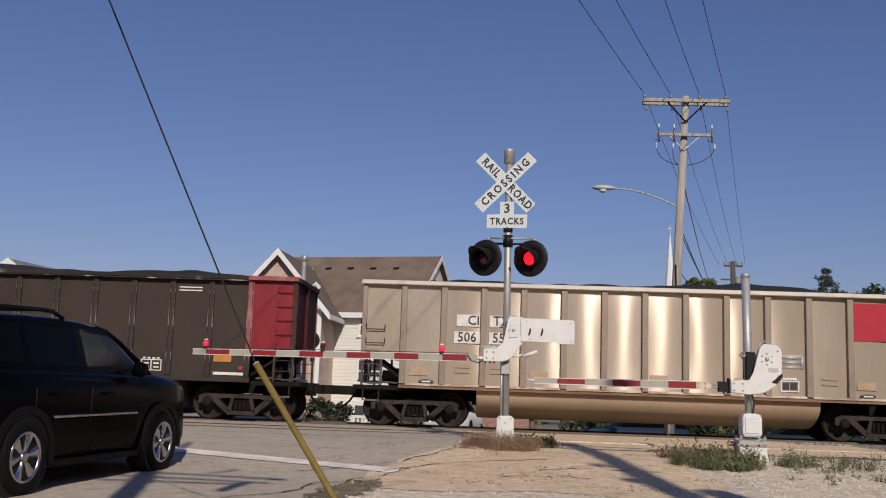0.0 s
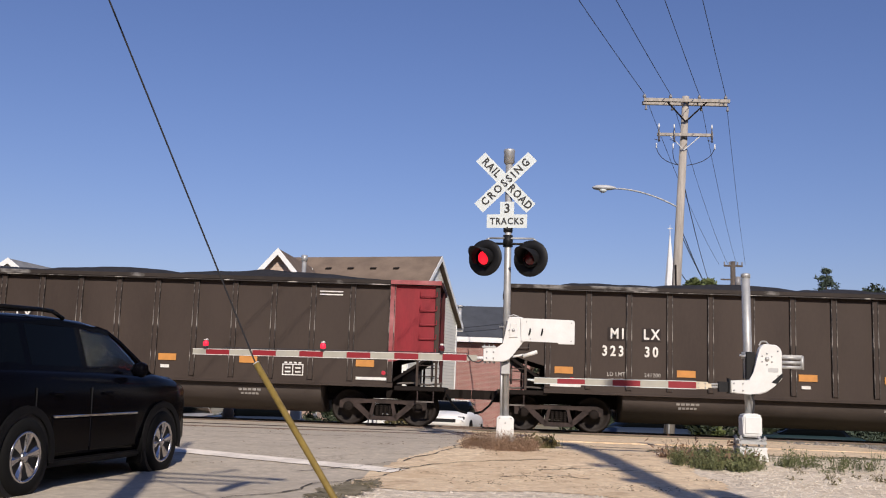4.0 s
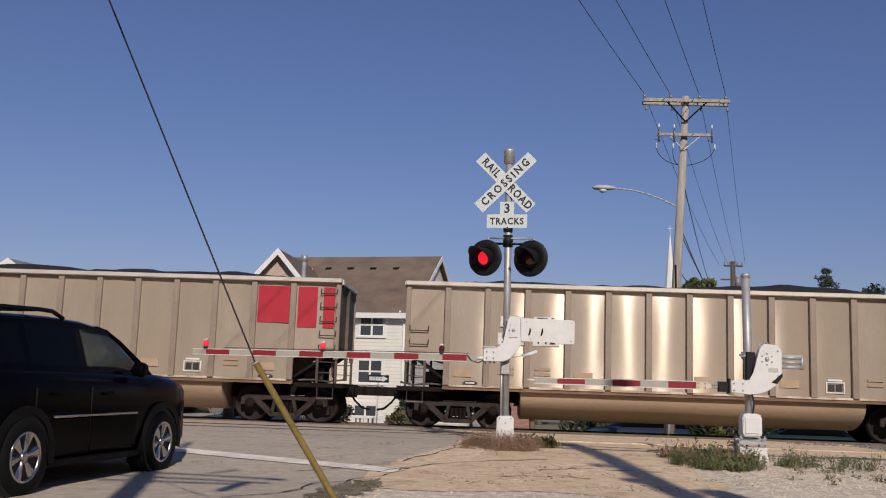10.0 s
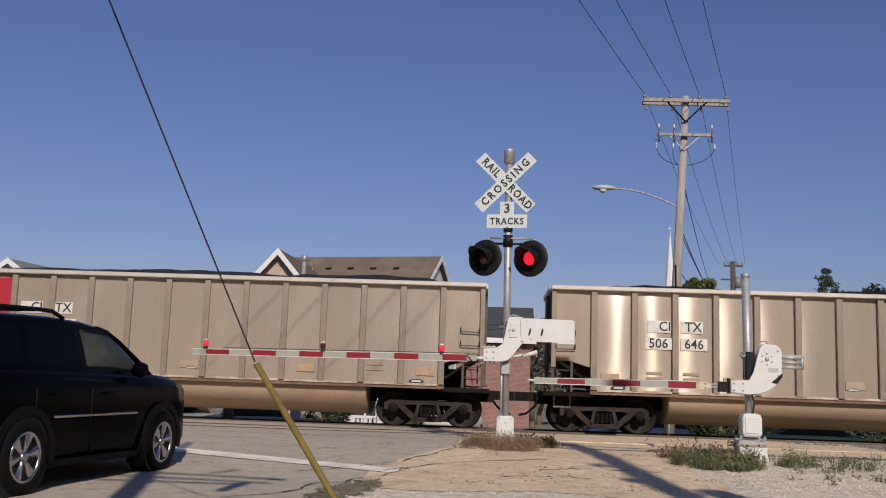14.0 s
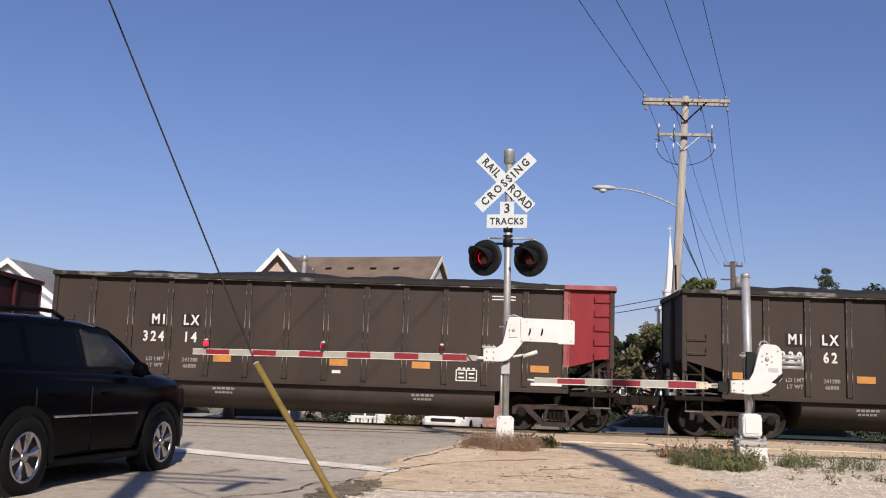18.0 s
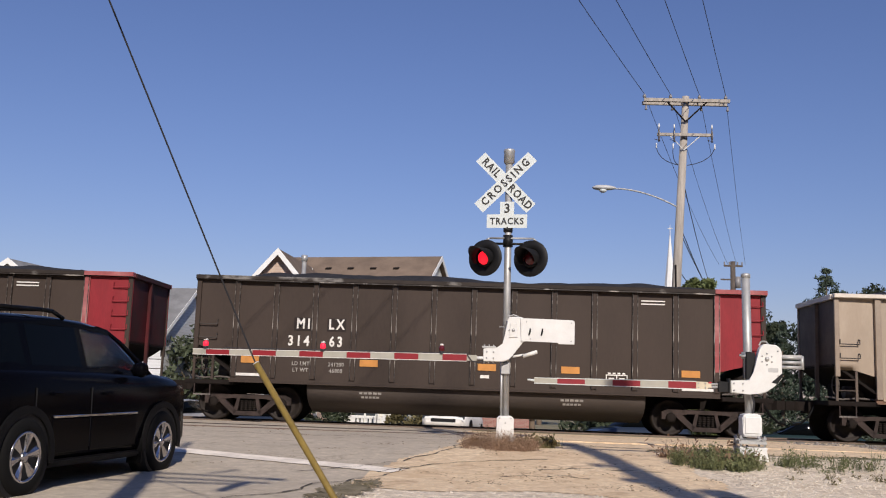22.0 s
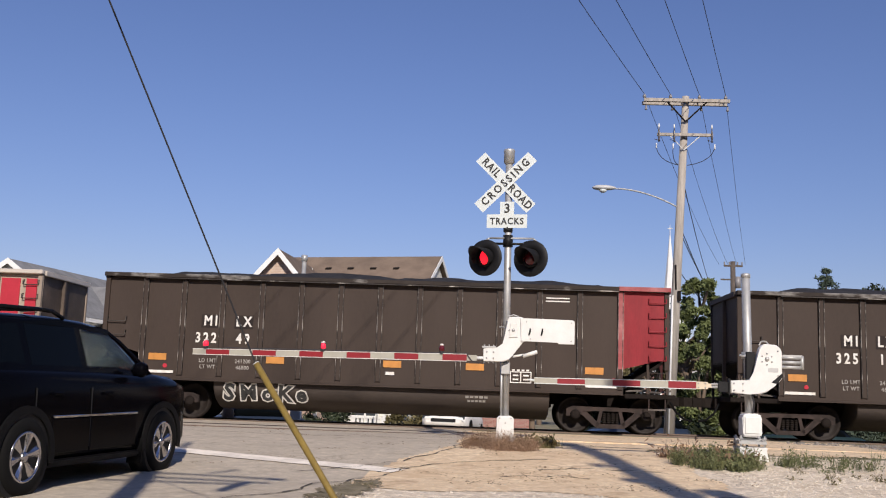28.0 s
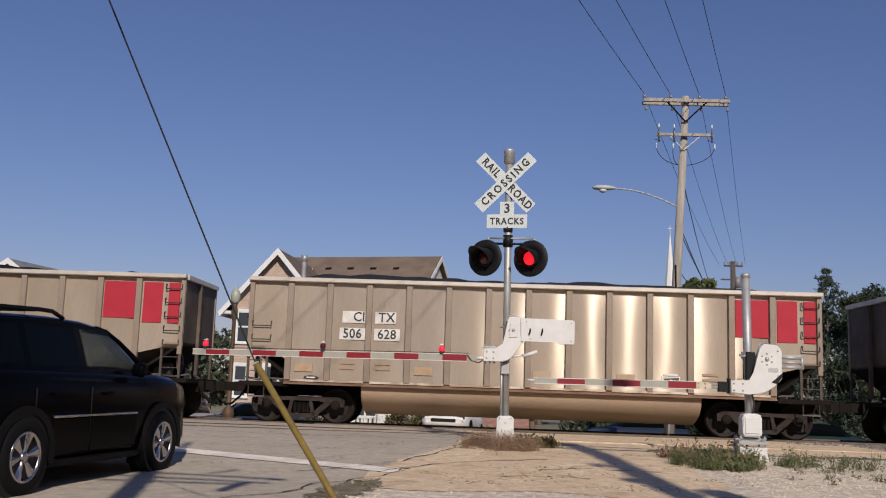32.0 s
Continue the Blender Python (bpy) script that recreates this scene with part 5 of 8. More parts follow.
def street_pole():
    x, y, z0 = 6.42, 35.6, -0.6
    p = thing("utility_pole", pose(x, y, z0), "leaning weathered wooden utility pole with two crossarms", "utility pole", "utility poles")
    lean = Vector((0.60, -0.1, 12.55))

    def on(z):
        return lean * (z / 12.55)
    bm = B()
    tube(bm, (0, 0, -0.3), lean, 0.20, 16, 0.125)
    part("pole", bm, M_WOOD, p)
    t = on(12.33)
    bm = B()
    box(bm, t.x - 1.55, t.x + 1.55, t.y - 0.30, t.y - 0.18, t.z - 0.06, t.z + 0.06)
    box(bm, t.x - 1.55, t.x + 1.55, t.y + 0.12, t.y + 0.24, t.z - 0.06, t.z + 0.06)
    part("crossarm", bm, M_WOOD, p, "double wooden crossarm")
    for s in (-1, 1):
        bm = B()
        a, b = on(11.55), t + Vector((s * 0.75, -0.25, 0))
        tube(bm, a + Vector((0, -0.2, 0)), b + Vector((0, -0.02, -0.02)), 0.03, 6)
        part("brace", bm, M_UNDER, p)
    for dx in (-1.5, -0.55, 0.5, 1.45):
        bm = B()
        lathe(bm, t + Vector((dx, -0.03, 0.02)), (0, 0, 1), [(0, 0.02), (0.12, 0.02), (0.13, 0.06), (0.2, 0.065), (0.24, 0.03), (0.27, 0.03), (0.28, 0.0)], 10)
        part("insulator", bm, M_PORC, p)
        bm = B()
        lathe(bm, t + Vector((dx + 0.05, -0.1, -0.35)), (0, 0, 1), [(0, 0.0), (0.02, 0.05), (0.06, 0.05), (0.08, 0.035), (0.2, 0.035), (0.24, 0.0)], 8)
        part("cutout", bm, M_PORC, p)
    t2 = on(11.05)
    bm = B()
    box(bm, t2.x - 1.0, t2.x + 1.0, t2.y - 0.28, t2.y - 0.18, t2.z - 0.05, t2.z + 0.05)
    part("crossarm", bm, M_WOOD, p, "short steel-braced crossarm")
    for dx in (-0.95, -0.4, 0.95):
        bm = B()
        lathe(bm, t2 + Vector((dx, -0.3, -0.3)), (0, 0, 1), [(0, 0.02), (0.05, 0.042), (0.1, 0.028), (0.18, 0.045), (0.25, 0.028), (0.42, 0.036), (0.46, 0.02), (0.5, 0.02), (0.52, 0.0)], 8)
        part("fuse_cutout", bm, M_FUSE, p)
        # white cap added for the glint on the fuse's top
        bm = B()
        lathe(bm, t2 + Vector((dx, -0.3, 0.22)), (0, 0, 1), [(0, 0.022), (0.03, 0.034), (0.10, 0.03), (0.16, 0.012), (0.17, 0.0)], 8)
        part("fuse_cap", bm, M_CASE, p)
        bm = B()
        tube(bm, t2 + Vector((dx - 0.16, -0.3, -0.2)), t2 + Vector((dx + 0.05, -0.3, -0.27)), 0.012, 5)
        part("fuse_lever", bm, M_FUSE, p)
        # arrester is white, the fuses' glint put into its colour
        bm = B()
        lathe(bm, t2 + Vector((dx * 1.1, -0.32, -0.55)), (0, 0, 1), [(0, 0.0), (0.02, 0.034), (0.10, 0.026), (0.18, 0.03), (0.20, 0.0)], 8)
        part("arrester", bm, M_CASE, p)
    for dx in (-1.05, -0.45, 1.05):
        bm = B()
        a = t2 + Vector((dx, -0.32, -0.5))
        b = on(9.95) + Vector((0.16 if dx > 0 else -0.16, -0.1, 0))
        mid = (a + b) / 2 + Vector((dx * 0.3, 0, -0.2))
        q = [a * (1 - u) ** 2 + mid * 2 * u * (1 - u) + b * u * u for u in (0, 0.2, 0.4, 0.6, 0.8, 1)]
        pipe(bm, q, 0.014, 5)
        part("jumper_wire", bm, M_CABLE, p)
    for s in (-1, 1):
        bm = B()
        tube(bm, on(10.5) + Vector((0, -0.18, 0)), t2 + Vector((s * 0.55, -0.24, -0.04)), 0.018, 5)
        part("brace", bm, M_CASE, p)
    # street lamp on a curved arm
    a = on(8.4)
    bm = B()
    pts = []
    for i in range(11):
        u = i / 10
        pts.append(a + Vector((-0.15 - 2.25 * u, -0.1 - 0.5 * u, 0.02 + 0.66 * (1 - (1 - u) ** 1.8) - 0.16 * u)))
    pipe(bm, pts, 0.03, 8)
    part("lamp_arm", bm, M_PALE, p, "curved pale lamp bracket")
    e = pts[-1]
    bm = B()
    rings = []
    for u, r, h in ((0.0, 0.05, 0.04), (0.12, 0.10, 0.07), (0.35, 0.15, 0.10), (0.6, 0.16, 0.10), (0.78, 0.10, 0.06), (0.84, 0.01, 0.01)):
        rings.append([e + Vector((-u, r * math.cos(k * math.pi / 6), h * math.sin(k * math.pi / 6) + 0.02)) for k in range(12)])
    ring_loft(bm, rings)
    lampo = part("lamp_head", bm, M_PALE, p, "grey cobra-head street lamp")
    bm = B()
    lathe(bm, e + Vector((-0.45, 0, -0.06)), (0, 0, -1), [(0, 0.14), (0.06, 0.12), (0.1, 0.06), (0.11, 0.0)], 12)
    part("lamp_glass", bm, M_SIGN, lampo)
    bm = B()
    box(bm, 0.33 + -0.05, 0.33 + 0.06, -0.3, -0.14, 5.0, 5.35)
    tube(bm, (0.23, -0.2, 5.4), (0.22, -0.2, 6.3), 0.03, 8)
    part("pole_box", bm, M_UNDER, p)
    bm = B()
    tube(bm, (-0.03, -0.21, 0.1), (0.12, -0.17, 5.2), 0.035, 8)
    part("conduit", bm, M_CASE, p, "white conduit")
    return Vector((x, y, z0)), t, on


PO, PT, _on = street_pole()


def hanging(name, a, b, sag, r, label, n=18):
    a, b = Vector(a), Vector(b)
    bm = B()
    pts = [a.lerp(b, i / n) - Vector((0, 0, sag * 4 * (i / n) * (1 - i / n))) for i in range(n + 1)]
    rings = [[p + Vector((r * math.cos(2.1 * k), 0, r * math.sin(2.1 * k))) for k in range(3)] for p in pts]
    ring_loft(bm, rings)
    return solid(name, bm, M_CABLE, label, "power line", group="overhead wires")


FAR_POLE = Vector((19.57, 80.0, 0))
for k, (dx, slope) in enumerate(((-1.5, 0.352), (-0.55, 0.343), (0.5, 0.312), (1.45, 0.303))):
    a = PO + PT + Vector((dx, -0.03, 0.28))
    reach = 36.0
    hanging("overhead_wire", a, (a.x - slope * reach, a.y - reach, a.z + 0.1), 0.35, 0.013, "thin dark overhead power wire")
    hanging("overhead_wire", a, (FAR_POLE.x - 1.1 + 0.7 * k, 80.0, 11.9), 0.5, 0.012, "thin dark overhead power wire")
for k, zz in enumerate((9.6, 7.8, 7.6, 6.2)):
    a = PO + _on(zz)
    hanging("overhead_cable", a, (FAR_POLE.x - 1.4 + 0.5 * k, 80.0, 9.2 - 0.6 * k), 0.6, 0.02, "thick dark overhead cable")


for dz in (0.0, -0.26):
    hanging("overhead_cable", PO + _on(5.2 + dz), (-2.0, 62.0, 4.9 + dz), 0.15, 0.018, "thin dark service cable to the houses")


def distant_pole():
    p = thing("utility_pole", pose(FAR_POLE.x, 80.0, -1.6), "distant wooden utility pole with transformer", "utility pole", "utility poles")
    bm = B()
    tube(bm, (0, 0, 0), (0, 0, 13.75), 0.26, 10, 0.2)
    part("pole", bm, M_WOOD_DK, p)
    boxpart("crossarm", M_WOOD_DK, p, -0.75, 0.75, -0.15, -0.05, 13.3, 13.45)
    boxpart("crossarm", M_WOOD_DK, p, -1.0, 0.9, -0.15, -0.05, 12.2, 12.32)
    for s in (-0.7, -0.3, 0.35, 0.7):
        bm = B()
        tube(bm, (s, -0.1, 13.45), (s, -0.1, 13.7), 0.06, 6)
        part("insulator", bm, M_PORC, p)
    bm = B()
    tube(bm, (0.35, -0.1, 11.6), (0.35, -0.1, 12.5), 0.24, 12)
    part("transformer", bm, M_PORC, p)


distant_pole()


def lantern_post():
    p = thing("street_lantern", pose(-8.37, 32.3, -0.3), "brown ornamental street lantern post with a glass globe", "street lamp")
    bm = B()
    lathe(bm, (0, 0, 0), (0, 0, 1), [(0, 0.2), (0.4, 0.18), (0.5, 0.08), (3.3, 0.062), (3.4, 0.10), (3.62, 0.11), (3.78, 0.07), (3.85, 0.09), (3.85, 0)], 14)
    part("post", bm, mat("brown_iron", (0.105, 0.062, 0.032), 0.6, vary=0.15), p)
    bm = B()
    lathe(bm, (0, 0, 3.85), (0, 0, 1), [(0, 0.09), (0.08, 0.14), (0.25, 0.165), (0.40, 0.14), (0.48, 0.08), (0.52, 0.045), (0.60, 0.03), (0.61, 0)], 16)
    part("globe", bm, mat("frosted_glass", (0.42, 0.42, 0.34), 0.3, vary=0.1), p, "translucent ribbed glass globe")


lantern_post()


# ---- black sport utility vehicle waiting at the crossing ----
def wheel_things(parent, x, y, side, r=0.362, rim_r=0.232):
    """Tyre and six-spoke rim; side -1 faces -y."""
    m = pose(x, y, r)
    bm = B()
    lathe(bm, (0, 0.11, 0), (0, -1, 0), [(0, 0.2), (0, rim_r + 0.01), (0.005, r - 0.03), (0.03, r - 0.004), (0.06, r), (0.16, r), (0.19, r - 0.004), (0.215, r - 0.03), (0.222, rim_r + 0.03), (0.215, rim_r + 0.01), (0.05, rim_r - 0.005), (0.05, 0.1)], 36)
    w = part("wheel", bm, M_TYRE, parent, "black tyre on an alloy wheel", m @ pose(0, 0, 0, 0, 0, 0 if side < 0 else 180))
    bm = B()
    lathe(bm, (0, -0.09, 0), (0, -1, 0), [(0, rim_r - 0.02), (0, rim_r + 0.008), (0.018, rim_r + 0.008), (0.02, rim_r - 0.015), (0, rim_r - 0.02)], 36)
    part("rim", bm, M_ALLOY, w, "bright alloy rim")
    bm = B()
    lathe(bm, (0, -0.03, 0), (0, -1, 0), [(0, 0.0), (0, rim_r - 0.02), (0.005, rim_r - 0.02), (0.006, 0.0)], 24)
    part("brake_disc", bm, M_LAMP_BLACK, w)
    for k in range(6):
        a = math.pi / 3 * k + 0.2
        bm = B()
        rings = []
        for p, q, top in ((0.03, 0.024, -0.085), (0.10, 0.032, -0.092), (0.16, 0.046, -0.10), (rim_r - 0.008, 0.066, -0.104)):
            sec = [(-q, -0.055), (-q, top + 0.022), (-q * 0.4, top), (q * 0.4, top), (q, top + 0.022), (q, -0.055)]
            rings.append([(p * math.cos(a) - e * math.sin(a), y, p * math.sin(a) + e * math.cos(a)) for e, y in sec])
        ring_loft(bm, rings, smooth=False)
        part("spoke", bm, M_ALLOY, w)
    bm = B()
    lathe(bm, (0, -0.06, 0), (0, -1, 0), [(0, 0.055), (0.04, 0.05), (0.048, 0.035), (0.05, 0.0)], 16)
    part("hub_cap", bm, M_ALLOY, w)
    for k in range(5):
        a = 2 * math.pi / 5 * k
        bm = B()
        lathe(bm, (0.045 * math.cos(a), -0.1, 0.045 * math.sin(a)), (0, -1, 0), [(0, 0.009), (0.006, 0.008), (0.007, 0)], 6)
        part("lug_nut", bm, M_LAMP_BLACK, w)


def suv():
    # local x forward, y to its left, z up from the ground
    dx, dy = -3.86 + 4.28, 11.85 - 9.2
    ang = math.degrees(math.atan2(dy, dx))
    mid = Vector(((-3.86 - 4.28) / 2, (11.85 + 9.2) / 2))
    f = Vector((dx, dy)).normalized()
    left = Vector((-f.y, f.x))
    o = mid + left * 0.92
    car = thing("suv", pose(o.x, o.y, -0.185, 0, -0.75, ang), "black sport utility vehicle with tinted windows and alloy wheels", "car")

    # sections: x, bottom, sill half-width, belt height, belt half-width, shoulder half-width, top height, top half-width
    secs = [(-2.30, 0.50, 0.70, 0.95, 0.74, 0.76, 1.02, 0.62), (-2.22, 0.34, 0.82, 1.02, 0.84, 0.86, 1.12, 0.74), (-2.0, 0.28, 0.88, 1.05, 0.90, 0.91, 1.16, 0.82),
            (-1.2, 0.26, 0.89, 1.05, 0.905, 0.915, 1.17, 0.83), (0.0, 0.26, 0.89, 1.03, 0.905, 0.915, 1.16, 0.83), (0.85, 0.26, 0.89, 1.01, 0.90, 0.91, 1.13, 0.82),
            (1.25, 0.27, 0.89, 1.02, 0.89, 0.90, 1.15, 0.80), (1.75, 0.28, 0.88, 1.00, 0.87, 0.88, 1.12, 0.76), (2.05, 0.30, 0.85, 0.96, 0.83, 0.84, 1.05, 0.70),
            (2.19, 0.36, 0.77, 0.86, 0.76, 0.77, 0.95, 0.62), (2.25, 0.45, 0.66, 0.74, 0.64, 0.66, 0.80, 0.54)]
    bm = B()
    rings = []
    for x, zb, ws, zbelt, wb, wsh, zt, wt in secs:
        half = [(0, zb), (ws * 0.75, zb), (ws * 0.97, zb + 0.03), (ws, zb + 0.10), (wsh + 0.005, zb + (zbelt - zb) * 0.45), (wsh, zb + (zbelt - zb) * 0.7), (wb, zbelt),
                (wb - 0.03, zbelt + (zt - zbelt) * 0.6), (wt, zt), (wt * 0.5, zt + 0.015)]
        ring = [(x, -y, z) for y, z in half] + [(x, 0, zt + 0.02)] + [(x, y, z) for y, z in reversed(half[1:])]
        rings.append(ring)
    ring_loft(bm, rings)
    body = part("body", bm, M_SUV, car, "glossy black body")
    # greenhouse
    gh = [(-2.18, 1.12, 0.76, 1.13, 0.72), (-2.05, 1.14, 0.80, 1.45, 0.68), (-1.88, 1.15, 0.81, 1.64, 0.64), (-1.5, 1.155, 0.82, 1.69, 0.635), (-0.6, 1.15, 0.82, 1.715, 0.635), (0.0, 1.14, 0.82, 1.70, 0.63),
          (0.46, 1.14, 0.815, 1.655, 0.625), (0.74, 1.14, 0.81, 1.53, 0.64), (1.07, 1.13, 0.80, 1.32, 0.70), (1.3, 1.12, 0.78, 1.14, 0.75)]
    bm = B()
    rings = []
    for x, zb, wb, zt, wt in gh:
        half = [(wb, zb), (wb + (wt - wb) * 0.8, zb + (zt - zb) * 0.8), (wt - 0.01, zt - (zt - zb) * 0.06), (wt * 0.86, zt), (wt * 0.4, zt + 0.02)]
        rings.append([(x, -y, z) for y, z in half] + [(x, y, z) for y, z in reversed(half)])
    vs = [[bm.verts.new(p) for p in ring] for ring in rings]
    n = len(vs[0])
    for k in range(len(vs) - 1):
        for i in range(n - 1):
            j = i + 1
            side = i in (0, n - 2)
            if (side and k >= 1) or k >= 6:
                continue
            bm.faces.new((vs[k][i], vs[k][j], vs[k + 1][j], vs[k + 1][i])).smooth = True
    bm.faces.new(vs[0])
    cabin = part("cabin", bm, M_SUV, car, "black roof and window frames")
    cabin.modifiers.new("thick", "SOLIDIFY").thickness = 0.02

    def side_at(x, k, side, out=0.0):
        """A point of the cabin's side: k is 0 at the belt, 1 at the roof."""
        for (xa, zb, wb, zt, wt), (xb, zb2, wb2, zt2, wt2) in zip(gh, gh[1:]):
            if xa <= x <= xb:
                u = (x - xa) / (xb - xa)
                z_lo, z_hi = zb + (zb2 - zb) * u, zt + (zt2 - zt) * u
                w_lo, w_hi = wb + (wb2 - wb) * u, wt + (wt2 - wt) * u
                return Vector((x, side * (w_lo + (w_hi - w_lo) * k + out), z_lo + (z_hi - z_lo) * k))

    def pillar(pts, side, name="pillar"):
        bm = B()
        va = [bm.verts.new(side_at(x, k, side, 0.004)) for x, k in pts]
        vb = [bm.verts.new(side_at(x, k, side, -0.05)) for x, k in pts]
        m = len(va)
        bm.faces.new(va)
        bm.faces.new(vb[::-1])
        for i in range(m):
            bm.faces.new((va[i], vb[i], vb[(i + 1) % m], va[(i + 1) % m]))
        part(name, bm, M_SUV, cabin)
    for s in (-1, 1):
        pillar([(-2.05, 0.0), (-1.93, 0.13), (-1.70, 0.82), (-1.88, 0.9)], s)
        pillar([(-1.26, 0.13), (-1.14, 0.13), (-1.14, 0.84), (-1.26, 0.84)], s)
        pillar([(-0.29, 0.13), (-0.17, 0.13), (-0.17, 0.84), (-0.29, 0.84)], s)
        for xa, xb in ((-2.05, -1.5), (-1.5, -0.6), (-0.6, 0.46), (0.46, 0.9), (0.9, 1.12)):
            pillar([(xa, 0.0), (xb, 0.0), (xb, 0.15), (xa, 0.15)], s, "window_ledge")
        pillar([(-1.88, 0.9), (-1.70, 0.82), (0.42, 0.83), (0.46, 0.96), (-0.6, 0.95)], s, "roof_edge")
        bm = B()
        ring_loft(bm, [[Vector(c) + Vector((0, s * a, b)) for a, b in ((-0.04, -0.03), (0.012, -0.03), (0.012, 0.012), (-0.03, 0.018))] for c in
                       ((1.29, s * 0.765, 1.14), (1.07, s * 0.712, 1.30), (0.74, s * 0.64, 1.505), (0.47, s * 0.61, 1.62), (0.30, s * 0.60, 1.65))])
        part("pillar", bm, M_SUV, cabin)
        for x in (0.0, -0.95):
            bm = B()
            ring_loft(bm, [[(x + d + a, s * 0.38 + b, z) for a, b in ((-h, -q), (h, -q), (h, q), (-h, q))] for z, d, h, q in ((1.0, 0.0, 0.09, 0.25), (1.25, -0.07, 0.08, 0.25), (1.34, -0.10, 0.05, 0.2))])
            bev(bm, 0.02, 2)
            seat = part("seat_back", bm, M_SEAT, car, "dark grey seat back")
            bm = B()
            box(bm, x - 0.16, x - 0.08, s * 0.38 - 0.13, s * 0.38 + 0.13, 1.36, 1.54)
            bev(bm, 0.03, 2)
            part("headrest", bm, M_SEAT, seat)
    bm = B()
    for q in range(16):
        a0, a1 = math.pi * q / 8, math.pi * (q + 1) / 8
        tube(bm, (0.62 + 0.09 * math.sin(a0), 0.38 + 0.19 * math.cos(a0), 1.17 + 0.17 * math.sin(a0)), (0.62 + 0.09 * math.sin(a1), 0.38 + 0.19 * math.cos(a1), 1.17 + 0.17 * math.sin(a1)), 0.014, 6)
    part("steering_wheel", bm, M_SEAT, car)
    boxpart("dashboard", M_SEAT, car, 0.72, 1.2, -0.74, 0.74, 1.05, 1.19, 0.04)

    def pane(pts, side, name="side_window"):
        bm = B()
        out = []
        for x, k in pts:           # k: 0 at the belt, 1 at the roof
            for (xa, zb, wb, zt, wt), (xb, zb2, wb2, zt2, wt2) in zip(gh, gh[1:]):
                if xa <= x <= xb:
                    u = (x - xa) / (xb - xa)
                    z_lo, z_hi = zb + (zb2 - zb) * u, zt + (zt2 - zt) * u
                    w_lo, w_hi = wb + (wb2 - wb) * u, wt + (wt2 - wt) * u
                    z = z_lo + (z_hi - z_lo) * k
                    out.append((x, side * (w_lo + (w_hi - w_lo) * k + 0.006), z))
        va = [bm.verts.new(p) for p in out]
        vb = [bm.verts.new((x, y - side * 0.02, z)) for x, y, z in out]
        n = len(va)
        bm.faces.new(va)
        bm.faces.new(vb[::-1])
        for i in range(n):
            bm.faces.new((va[i], vb[i], vb[(i + 1) % n], va[(i + 1) % n]))
        ob = part(name, bm, M_GLASS_FRONT if name == "front_window" else M_GLASS_DK, car, "lightly tinted front window" if name == "front_window" else "dark tinted side window")
        ob.visible_shadow = False
    for s in (-1, 1):
        pane([(-1.95, 0.14), (-1.25, 0.12), (-1.25, 0.84), (-1.72, 0.82)], s)
        pane([(-1.15, 0.12), (-0.28, 0.12), (-0.28, 0.84), (-1.15, 0.84)], s)
        pane([(-0.18, 0.12), (1.04, 0.14), (0.72, 0.70), (0.42, 0.83), (-0.18, 0.84)], s, "front_window")
        # chrome-lined side moulding, in two door lengths
        for a, b in ((-0.92, -0.24), (-0.22, 0.72)):
            bm = B()
            box(bm, a, b, s * 0.925 - 0.012, s * 0.925 + 0.012, 0.705, 0.73)
            bev(bm, 0.005, 1)
            part("side_moulding", bm, M_CHROME, car, "bright side moulding strip")
            bm = B()
            box(bm, a, b, s * 0.915 - 0.012, s * 0.915 + 0.012, 0.36, 0.70)
            bev(bm, 0.008, 1)
            part("door_cladding", bm, M_SUV, car)
        # wheel arches and wheels
        for x in (-1.34, 1.34):
            bm = B()
            n = 16
            inner, outer = [], []
            for i in range(n + 1):
                a = math.pi * (i / n) * 1.12 - 0.06 * math.pi
                for rr, dst in ((0.40, inner), (0.475, outer)):
                    dst.append((x + rr * math.cos(a), 0.362 + rr * math.sin(a)))
            prism(bm, inner + outer[::-1], 1, s * 0.93 - 0.012, s * 0.93 + 0.012)
            part("wheel_arch", bm, M_TRIM, car)
            bm = B()
            tube(bm, (x, s * 0.70, 0.362), (x, s * 0.921, 0.362), 0.405, 24)
            part("wheel_well", bm, M_LAMP_BLACK, car)
            wheel_things(car, x, s * 0.845, s)
        for x in (-0.95, 0.0):
            bm = B()
            box(bm, x, x + 0.16, s * 0.935 - 0.012, s * 0.935 + 0.012, 0.93, 0.96)
            bev(bm, 0.008, 1)
            part("door_handle", bm, M_SUV, car)
        for x in (-1.2, -0.23):
            boxpart("door_seam", M_LAMP_BLACK, car, x - 0.004, x + 0.004, min(s * 0.90, s * 0.9215), max(s * 0.90, s * 0.9215), 0.40, 1.0)
        # mirror
        bm = B()
        rings = []
        for u, h, w in ((0.0, 0.02, 0.03), (0.05, 0.08, 0.07), (0.16, 0.10, 0.09), (0.22, 0.07, 0.06)):
            rings.append([(0.66 + w * math.cos(k * math.pi / 5) * 0.8, s * (0.85 + u * 0.85), 1.20 + 0.9 * h * math.sin(k * math.pi / 5)) for k in range(10)])
        ring_loft(bm, rings)
        part("door_mirror", bm, M_SUV, car, "black door mirror")
        # roof rail
        bm = B()
        pipe(bm, [(-1.75, s * 0.58, 1.69), (-1.6, s * 0.58, 1.755), (-0.75, s * 0.58, 1.775), (-0.55, s * 0.58, 1.77), (-0.35, s * 0.58, 1.71)], 0.022, 8)
        part("roof_rail", bm, M_TRIM, car, "black roof rail")
        # lamps
        bm = B()
        box(bm, 1.95, 2.17, min(s * 0.58, s * 0.80), max(s * 0.58, s * 0.80), 0.70, 0.86)
        bev(bm, 0.03, 2)
